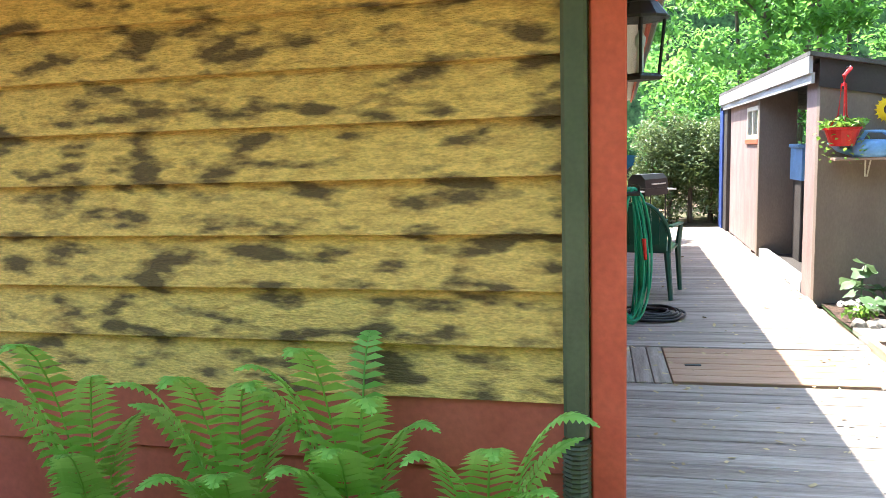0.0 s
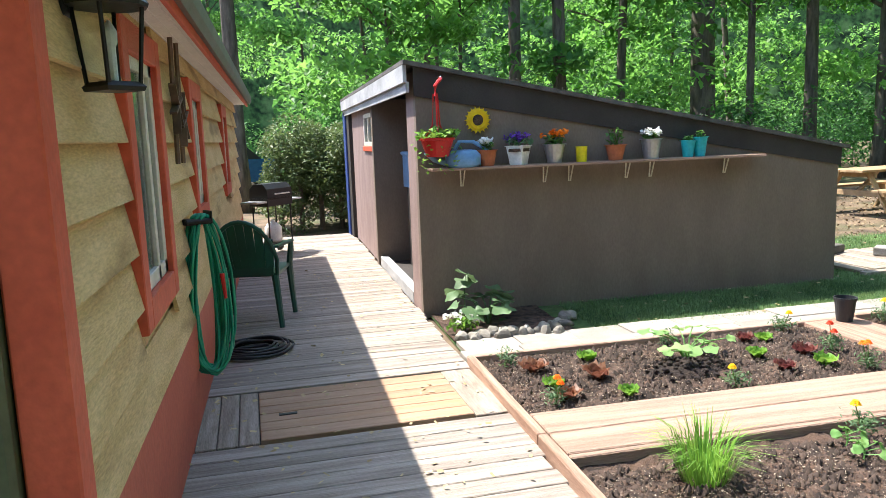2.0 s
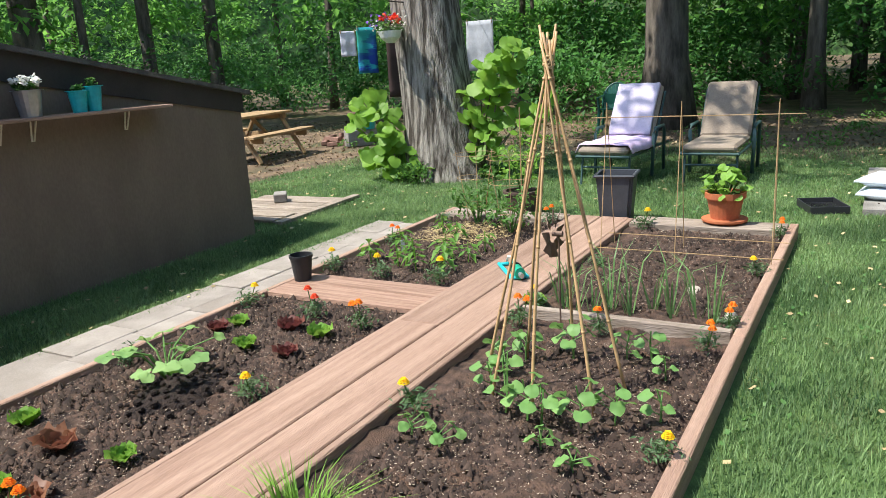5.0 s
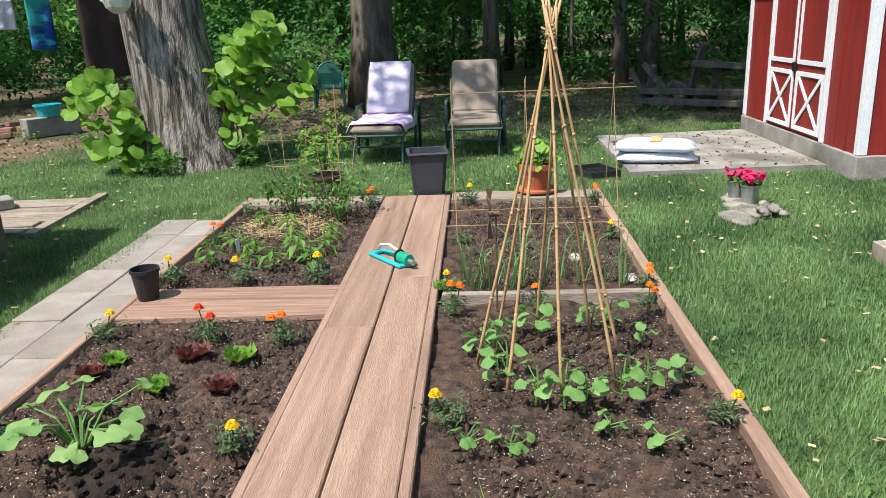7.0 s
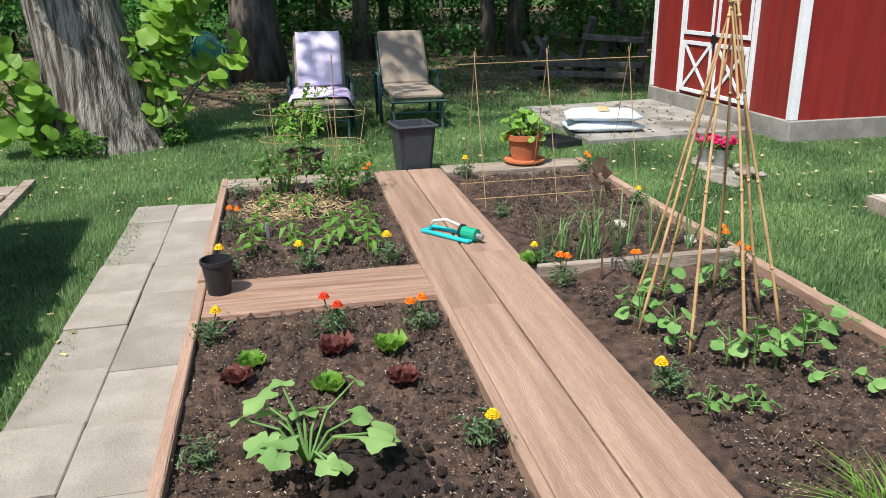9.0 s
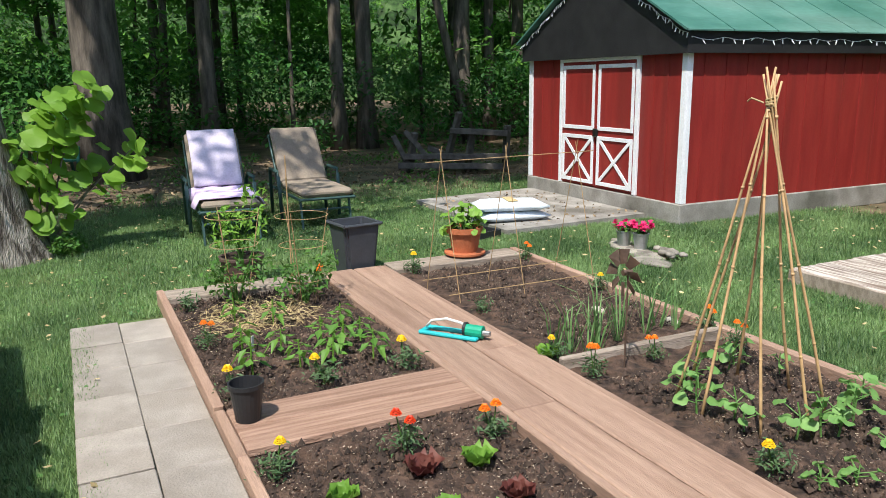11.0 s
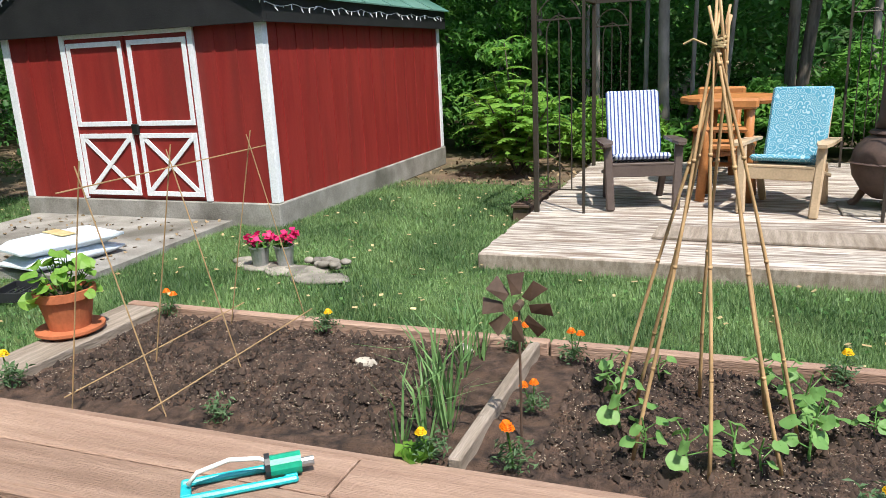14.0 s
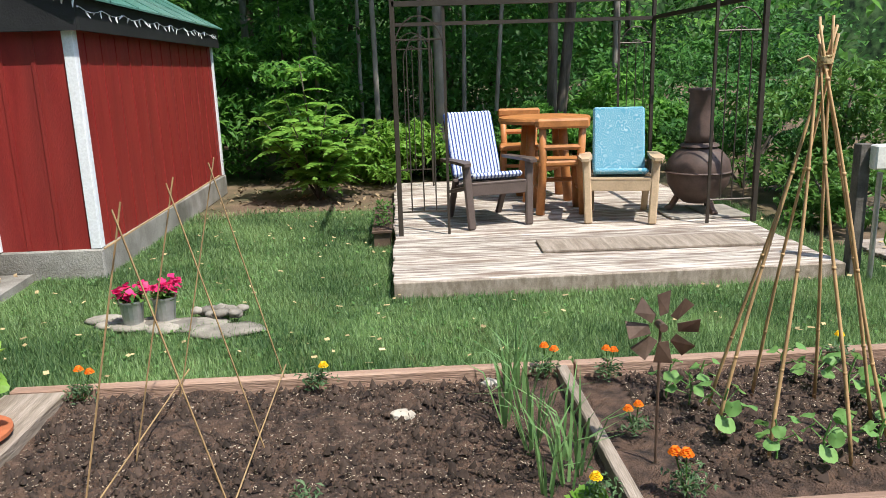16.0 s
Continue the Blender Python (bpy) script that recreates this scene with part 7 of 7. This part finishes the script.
def swirls(name):
    m, nt, b = nodes_of(name)
    N, L = nt.nodes.new, nt.links.new
    tc = N("ShaderNodeTexCoord")
    v = N("ShaderNodeTexVoronoi")
    v.inputs["Scale"].default_value = 17
    mu = N("ShaderNodeMath")
    mu.operation = "MULTIPLY"
    mu.inputs[1].default_value = 26
    si = N("ShaderNodeMath")
    si.operation = "SINE"
    r = N("ShaderNodeValToRGB")
    r.color_ramp.elements[0].position, r.color_ramp.elements[0].color = 0.45, (0.07, 0.27, 0.38, 1)
    r.color_ramp.elements[1].position, r.color_ramp.elements[1].color = 0.8, (0.36, 0.52, 0.58, 1)
    L(tc.outputs["Object"], v.inputs["Vector"])
    L(v.outputs["Distance"], mu.inputs[0])
    L(mu.outputs[0], si.inputs[0])
    L(si.outputs[0], r.inputs[0])
    L(r.outputs[0], b.inputs["Base Color"])
    b.inputs["Roughness"].default_value = 0.9
    return m


M["stripes"] = stripes("blue_white_stripes")
M["swirls"] = swirls("turquoise_swirl_print")
adirondack(4.56, -0.62, 15, "chair_brown", "brown resin garden chair with a striped cushion", "stripes", "blue and white striped cushion on the brown chair")
adirondack(3.39, -0.545, -14, "chair_tan", "tan resin garden chair with a turquoise cushion", "swirls", "turquoise printed cushion on the tan chair")

table = kit("log_table", "round orange log table with thick peeled legs", "table", 3.84, -1.72, DZ)
P("tabletop", "log_wood", table, (lathe, [(0.40, 0.78), (0.46, 0.785), (0.47, 0.815), (0.46, 0.84), (0.40, 0.845)], 28))
for k in range(4):
    a = math.pi / 4 + k * math.pi / 2
    P("leg", "log_wood", table, (tube, [(0.30 * math.cos(a), 0.30 * math.sin(a), 0), (0.25 * math.cos(a), 0.25 * math.sin(a), 0.40), (0.22 * math.cos(a), 0.22 * math.sin(a), 0.785)], [0.05, 0.047, 0.045], 10), smooth=True)
for k in range(2):
    a = math.pi / 4 + k * math.pi / 2
    P("stretcher", "log_wood", table, (tube, [(0.27 * math.cos(a), 0.27 * math.sin(a), 0.3 + 0.07 * k), (-0.27 * math.cos(a), -0.27 * math.sin(a), 0.3 + 0.07 * k)], 0.03, 8), smooth=True)


def log_chair(x, y, rz, label):
    t = kit("log_chair", label, "chair", x, y, DZ, rz, "log chairs round the table")
    P("seat", "log_wood", t, (box, -0.22, 0.22, -0.20, 0.20, 0.44, 0.495, 0.015))
    for sx in (-1, 1):
        P("front_leg", "log_wood", t, (tube, [(sx * 0.20, 0.18, 0), (sx * 0.17, 0.15, 0.44)], [0.042, 0.036], 9), smooth=True)
        P("rear_post", "log_wood", t, (tube, [(sx * 0.20, -0.20, 0), (sx * 0.17, -0.17, 0.45), (sx * 0.18, -0.22, 0.80)], [0.042, 0.038, 0.034], 9), smooth=True)
        P("side_stretcher", "log_wood", t, (tube, [(sx * 0.19, 0.17, 0.22), (sx * 0.19, -0.19, 0.22)], 0.022, 8))
    P("top_rail", "log_wood", t, (box, -0.24, 0.24, -0.275, -0.175, 0.79, 0.88, 0.02), label="thick half-log back rail")
    P("back_rail", "log_wood", t, (tube, [(-0.18, -0.20, 0.62), (0.18, -0.20, 0.62)], 0.028, 8))
    P("front_stretcher", "log_wood", t, (tube, [(-0.19, 0.17, 0.27), (0.19, 0.17, 0.27)], 0.022, 8))
    return t


log_chair(3.84, -0.98, 176, "orange log chair with a half-log back rail")
log_chair(3.98, -2.45, -8, "orange log chair behind the round table")

chim = kit("chiminea", "brown clay chiminea with a tall chimney on an iron stand", "chiminea", 2.65, -0.62, DZ, 190)
P("belly", "clay", chim, (lathe, [(0.12, 0.10), (0.20, 0.16), (0.265, 0.27), (0.285, 0.38), (0.265, 0.48), (0.20, 0.56), (0.13, 0.60), (0.135, 0.62), (0.125, 0.64)], 30), smooth=True)
P("chimney", "clay", chim, (lathe, [(0.13, 0.642), (0.115, 0.72), (0.105, 0.90), (0.10, 1.06), (0.115, 1.08), (0.115, 1.11), (0.085, 1.11), (0.08, 1.0)], 26), smooth=True)
P("collar", "clay", chim, (lathe, [(0.16, 0.595), (0.175, 0.605), (0.16, 0.625)], 26))
P("mouth", "black_metal", chim, (tube, [(0.02, 0.24, 0.36), (0.025, 0.30, 0.36)], 0.10, 18))
P("band", "clay", chim, (lathe, [(0.286, 0.37), (0.298, 0.38), (0.286, 0.39)], 30))
for k in range(3):
    a = 0.6 + k * math.tau / 3
    P("leg", "rust", chim, (tube, [(0.16 * math.cos(a), 0.16 * math.sin(a), 0.17), (0.22 * math.cos(a), 0.22 * math.sin(a), 0.06), (0.26 * math.cos(a), 0.26 * math.sin(a), 0.022)], [0.03, 0.028, 0.035], 8))
hearth = kit("hearth_slab", "flat stone slabs under the chiminea", "stone slab", 2.65, -0.60, DZ)
P("slab", "stone", hearth, (box, -0.36, 0.02, -0.26, 0.30, 0, 0.022, 0.008), (box, 0.03, 0.34, -0.24, 0.28, 0, 0.022, 0.008))

gaz = kit("gazebo_frame", "dark bronze metal gazebo frame with arched side panels", "gazebo", 0, 0, DZ)
GX0, GX1, GY0, GY1, GH = 2.35, 5.34, -2.85, -0.13, 1.82
for x, sx in ((GX0, 1), (GX1, -1)):
    for y, sy in ((GY0, 1), (GY1, -1)):
        P("corner_post", "gazebo", gaz, (box, x - 0.02, x + 0.02, y - 0.02, y + 0.02, 0, GH + 0.4, 0.003))
        x2 = x + sx * 0.40
        P("panel_post", "gazebo", gaz, (box, x2 - 0.011, x2 + 0.011, y - 0.011, y + 0.011, 0, GH - 0.002))
        P("panel_rail", "gazebo", gaz, (tube, [(x, y, 0.20), (x2, y, 0.20)], 0.008, 5))
        P("panel_rail", "gazebo", gaz, (tube, [(x, y, GH - 0.25), (x2, y, GH - 0.25)], 0.008, 5))
        for k in range(1, 4):
            xx = x + sx * 0.10 * k
            P("panel_bar", "gazebo", gaz, (tube, [(xx, y, 0.20), (xx, y, 1.45 if k != 2 else 1.62)], 0.006, 5))
        for r, cx in ((0.20, 0.20), (0.10, 0.20)):
            P("panel_arch", "gazebo", gaz, (tube, [(x + sx * (cx - r * math.cos(a)), y, 1.45 + 1.5 * r * math.sin(a)) for a in [math.pi * j / 12 for j in range(13)]], 0.006, 5))
for a, b in (((GX0, GY0), (GX1, GY0)), ((GX0, GY1), (GX1, GY1)), ((GX0, GY0), (GX0, GY1)), ((GX1, GY0), (GX1, GY1))):
    P("top_beam", "gazebo", gaz, (beam, (a[0], a[1], GH + 0.02), (b[0], b[1], GH + 0.02), 0.04, 0.04))
for i in range(3):
    t = kit("planter_box", "reddish brown plastic planter with young plants", "planter", 5.50, -0.36 - 0.42 * i, -0.03, 90, "planters along the deck")
    P("box", "rust", t, (prism, [(-0.17, -0.07, 0), (0.17, -0.07, 0), (0.17, 0.07, 0), (-0.17, 0.07, 0)], 0.13), (box, -0.19, 0.19, -0.085, 0.085, 0.125, 0.15, 0.004))
    P("soil", "soil", t, (box, -0.16, 0.16, -0.06, 0.06, 0.15, 0.156))
    sprig(t, "leaf_mid", 0.12, 0.10, 0.15, 40, 0.04, None, seed=130 + i)

post = kit("utility_post", "wooden post with a white outlet box and cable", "post", 2.31, 1.24, -0.06)
P("post", "old_wood", post, (box, -0.04, 0.04, -0.04, 0.04, 0, 0.92, 0.006))
P("outlet_box", "white_pot", post, (box, -0.13, -0.02, 0.041, 0.12, 0.76, 0.92, 0.01), label="white plastic outlet box")
P("conduit", "galv", post, (tube, [(-0.08, 0.08, 0.74), (-0.08, 0.08, 0.02)], 0.018, 8))
P("cable", "leaf_bright", post, (tube, [(-0.10, 0.12, 0.78), (-0.14, 0.16, 0.55), (-0.11, 0.15, 0.30), (-0.2, 0.2, 0.07)], 0.006, 6))


# ---- shrubs by the patio ----
def shrub(x, y, r, h, n, size, mat, label, seed, name="shrub"):
    g = np.random.default_rng(seed)
    t = kit(name, label, "shrub", x, y, -0.05)
    cs, rs = [], []
    for k in range(26):
        a, q = g.uniform(0, math.tau), r * math.sqrt(g.uniform())
        cs.append((q * math.cos(a), q * math.sin(a), h * g.uniform(0.12, 0.95) * (1 - 0.45 * q / r)))
        rs.append(g.uniform(0.16, 0.32) * r / 0.7)
    for k in range(6):
        c = cs[k]
        P("stem", "bark_dark", t, (tube, [(0, 0, 0), (c[0] * 0.5, c[1] * 0.5, c[2] * 0.7), c], [0.02, 0.014, 0.005], 6))
    ob = new("foliage", leaf_mesh("foliage", clump_points(cs, rs, n, 0.55, g), size, mat, 0.6, 0.4, g))
    ob.parent = t
    return t


feathery = kit("shrub", "bright green shrub with feathery compound leaves", "shrub", 6.3, -2.95, -0.05)
g = np.random.default_rng(201)
for k in range(16):
    a, q = k * 2.4, 0.72 * math.sqrt((k + 0.5) / 16)
    top = Vector((q * math.cos(a), q * math.sin(a), g.uniform(0.8, 1.5) * (1.15 - 0.75 * q)))
    part("stem", tube(BM(), [(0, 0, 0), top * 0.55 + Vector((0, 0, 0.1)), top], [0.018, 0.012, 0.006], 6), "bark_dark", feathery)
    for j in range(13):
        b = top * (0.2 + 0.8 * j / 12)
        part("compound_leaf", frond(BM(), b, j * 2.4 + a, g.uniform(0.34, 0.52), g.uniform(0.08, 0.2), g.uniform(1.1, 1.7), 11, 0.30, 0.85), "leaf_bright", feathery)
shrub(5.3, -4.3, 0.7, 1.0, 140, 0.11, "leaf_bright", "green shrub at the edge of the woods", 202)
shrub(0.95, -1.35, 0.85, 1.9, 170, 0.10, "leaf_mid", "tall dark green shrub beside the small deck", 203)
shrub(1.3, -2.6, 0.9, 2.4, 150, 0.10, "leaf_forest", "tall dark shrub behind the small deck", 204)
shrub(1.55, -0.35, 0.42, 0.8, 60, 0.09, "leaf_mid", "low green shrub by the post", 205)
for i, (x, y, r, h) in enumerate(((3.2, -4.6, 0.9, 1.3), (4.4, -4.9, 0.8, 1.1), (2.2, -4.6, 0.9, 1.6), (6.9, -5.0, 1.0, 3.0), (8.3, -5.0, 1.0, 3.2))):
    shrub(x, y, r, h, 190, 0.13, "leaf_tree", "leafy green shrub at the edge of the woods", 210 + i)

# ---- lawn grass ----
g = np.random.default_rng(17)


def grass_ok(x, y):
    if 1.8 < x < 6.76 and 2.66 < y < north(x) + 0.48:
        return False
    if 6.7 < x < 7.12 and 2.68 < y < 5.7:
        return False
    if 2.36 < x < 5.42 and y < 1.30 or x < 1.9:
        return False
    if 8.02 < x < 10.4 and 0.2 < y < 2.27 or (7.55 < x < 10.7 and y < 0.42):
        return False
    if x < 5.9 and y > 7.08 or (x < 3.05 and y > 6.1):
        return False
    if 6.3 < x < 7.6 and 7.3 < y < 8.55:
        return False
    if (x - 6.8) ** 2 / 0.36 + (y - 1.55) ** 2 / 0.03 < 1 and random.random() < 0.8:
        return False
    if (x - 9.4) ** 2 + (y - 7.0) ** 2 < 0.4:
        return False
    edge = max(0, x - 10.5) * 0.45 + max(0, y - 8.2) * 0.5 + max(0, -1.1 - y) * 0.8
    bare = 0.5 + 0.9 * noise.noise(Vector((x * 0.7, y * 0.7, 4)))
    return edge + max(0, bare - 0.75) * 0.8 < random.random()


def grass_patch(n, x0, x1, y0, y1, h):
    c = np.stack([g.uniform(x0, x1, n), g.uniform(y0, y1, n), np.full(n, -0.04)], 1)
    c = c[[grass_ok(p[0], p[1]) for p in c]]
    n = len(c)
    a = g.uniform(0, math.tau, n)
    hh = h * g.uniform(0.5, 1.25, n)
    ln = np.stack([np.cos(a), np.sin(a), np.zeros(n)], 1) * (hh * g.uniform(0.1, 0.9, n))[:, None]
    s = np.stack([-np.sin(a), np.cos(a), np.zeros(n)], 1) * 0.0035 * g.uniform(0.6, 1.25, (n, 1))
    tip = c + ln + np.stack([np.zeros(n), np.zeros(n), hh], 1)
    v = np.stack([c - s, c + s, tip], 1).reshape(-1, 3)
    return v


vs = np.concatenate([grass_patch(60000, 2.4, 7.4, 6.1, 7.09, 0.045), grass_patch(120000, 5.6, 12.8, 5.5, 9.6, 0.048), grass_patch(140000, 7.0, 13.0, -0.6, 5.8, 0.048), grass_patch(290000, 1.9, 8.2, -3.0, 2.72, 0.048)])
f = np.arange(len(vs)).reshape(-1, 3)
tagged(new("lawn_grass", mesh_np("lawn_grass", vs, f, "grass")), "short green lawn grass with thin patches", "grass", "", "stuff")
chips(1500, (2, 12), (-2.5, 9), -0.002, 0.035, 0.018, "straw", "fallen_leaves", "small dry leaves fallen on the lawn", "fallen leaves", grass_ok)

n = 26000
c = np.stack([g.uniform(2, 12.6, n), g.uniform(-2.5, 9.2, n), g.uniform(-0.03, -0.005, n)], 1)
c = c[[grass_ok(p[0], p[1]) and noise.noise(Vector((p[0] * 1.1, p[1] * 1.1, 9))) > -0.15 for p in c]]
M["clover"] = leafy("clover_leaves", (0.04, 0.13, 0.03), (0.16, 0.30, 0.09), 0.25, scale=2)
tagged(new("clover", leaf_mesh("clover", c, 0.026, "clover", 0.0, 0.95, g)), "low clover mixed into the lawn", "clover", "", "stuff")
n = 15000
c = np.stack([g.uniform(5.5, 17.5, n), g.uniform(-5, 16.5, n), np.full(n, -0.05)], 1)
c = c[[(p[0] > 10.6 or p[1] > 8.6 or p[1] < -1.5) and not (7.5 < p[0] < 10.8 and p[1] < 2.4) for p in c]]
c[:, 2] += g.uniform(0, 0.02, len(c))
M["litter"] = surf("dry_leaf", (0.10, 0.07, 0.04), (0.30, 0.22, 0.13), 9, 0.85, 0.1, island=0.5)
tagged(new("leaf_litter", leaf_mesh("leaf_litter", c, 0.06, "litter", 0.0, 0.6, g)), "brown dry leaves strewn at the edge of the woods", "leaf litter", "", "stuff")
sl = np.stack([g.uniform(8.1, 10.3, 170), g.uniform(0.45, 2.2, 170), np.full(170, 0.03)], 1)
tagged(new("slab_litter", leaf_mesh("slab_litter", sl, 0.05, "litter", 0.0, 0.6, g)), "dry leaves fallen on the concrete slab", "leaf litter", "", "stuff")
cs = [(g.uniform(11, 17.5), g.uniform(-3.5, 12), 0.03) for _ in range(150)]
cs = [q for q in cs if q[0] > 12.2 or q[1] > 8.8 or q[1] < -0.5]
tagged(new("seedlings", leaf_mesh("seedlings", clump_points(cs, [g.uniform(0.12, 0.4) for _ in cs], 40, 0.4, g), 0.07, "leaf_mid", 0.3, 0.6, g)), "low green seedlings on the forest floor", "seedlings", "", "stuff")

# ---- trees that stand out ----
DARK, PALE = "bark_dark", "bark_pale"
STANDING = (
    (15.5, 5.7, 0.42, 11, 0.0, 0.01, DARK), (-0.1, 18.5, 0.19, 11, 0, 0, DARK), (6.4, 18.5, 0.17, 11, 0, 0, DARK), (7.55, 18.6, 0.18, 11, 0, 0, DARK),
    (11.4, 18.5, 0.34, 11, -0.01, 0.0, DARK), (12.85, 18.7, 0.11, 10, 0, 0, DARK), (14.5, 18.5, 0.18, 11, 0, 0, DARK), (16.65, 18.4, 0.21, 10, 0, 0, DARK),
    (19.0, 3.45, 0.19, 11, 0.0, 0.0, DARK), (19.0, 0.5, 0.17, 11, 0, 0, DARK), (19.0, -0.2, 0.21, 11, 0, 0.01, DARK), (19.0, -2.8, 0.23, 11, 0.01, 0, DARK),
    (18.6, -2.9, 0.12, 9, 0.0, 0.28, DARK), (19.4, -3.8, 0.15, 10, 0, 0, DARK), (20.0, -5.0, 0.18, 11, 0, 0, DARK), (19.0, 1.6, 0.05, 10, 0, 0, DARK),
    (4.72, -4.6, 0.08, 8, 0.004, 0, PALE), (6.4, -4.7, 0.032, 8, 0.01, 0, PALE), (5.6, -4.6, 0.04, 8, 0.01, 0, PALE), (5.85, -5.2, 0.03, 8, -0.01, 0, PALE),
    (4.99, -4.9, 0.035, 8, 0.0, 0, PALE), (4.4, -4.9, 0.032, 8, -0.02, 0, PALE), (4.0, -4.7, 0.032, 8, -0.07, 0, PALE), (3.2, -4.5, 0.075, 8, 0.0, 0, DARK),
    (3.15, -4.55, 0.08, 8, -0.10, 0.0, DARK), (2.25, -4.7, 0.05, 8, 0.0, 0, PALE), (7.9, -7.6, 0.07, 9, 0, 0, PALE))
for i, (x, y, r, h, lx, ly, bk) in enumerate(STANDING):
    forest_tree(x, y, r, h, (lx, ly), i * 2.3 + 0.5, bk, True, "pale slender woodland tree" if bk == PALE else "dark straight woodland tree")
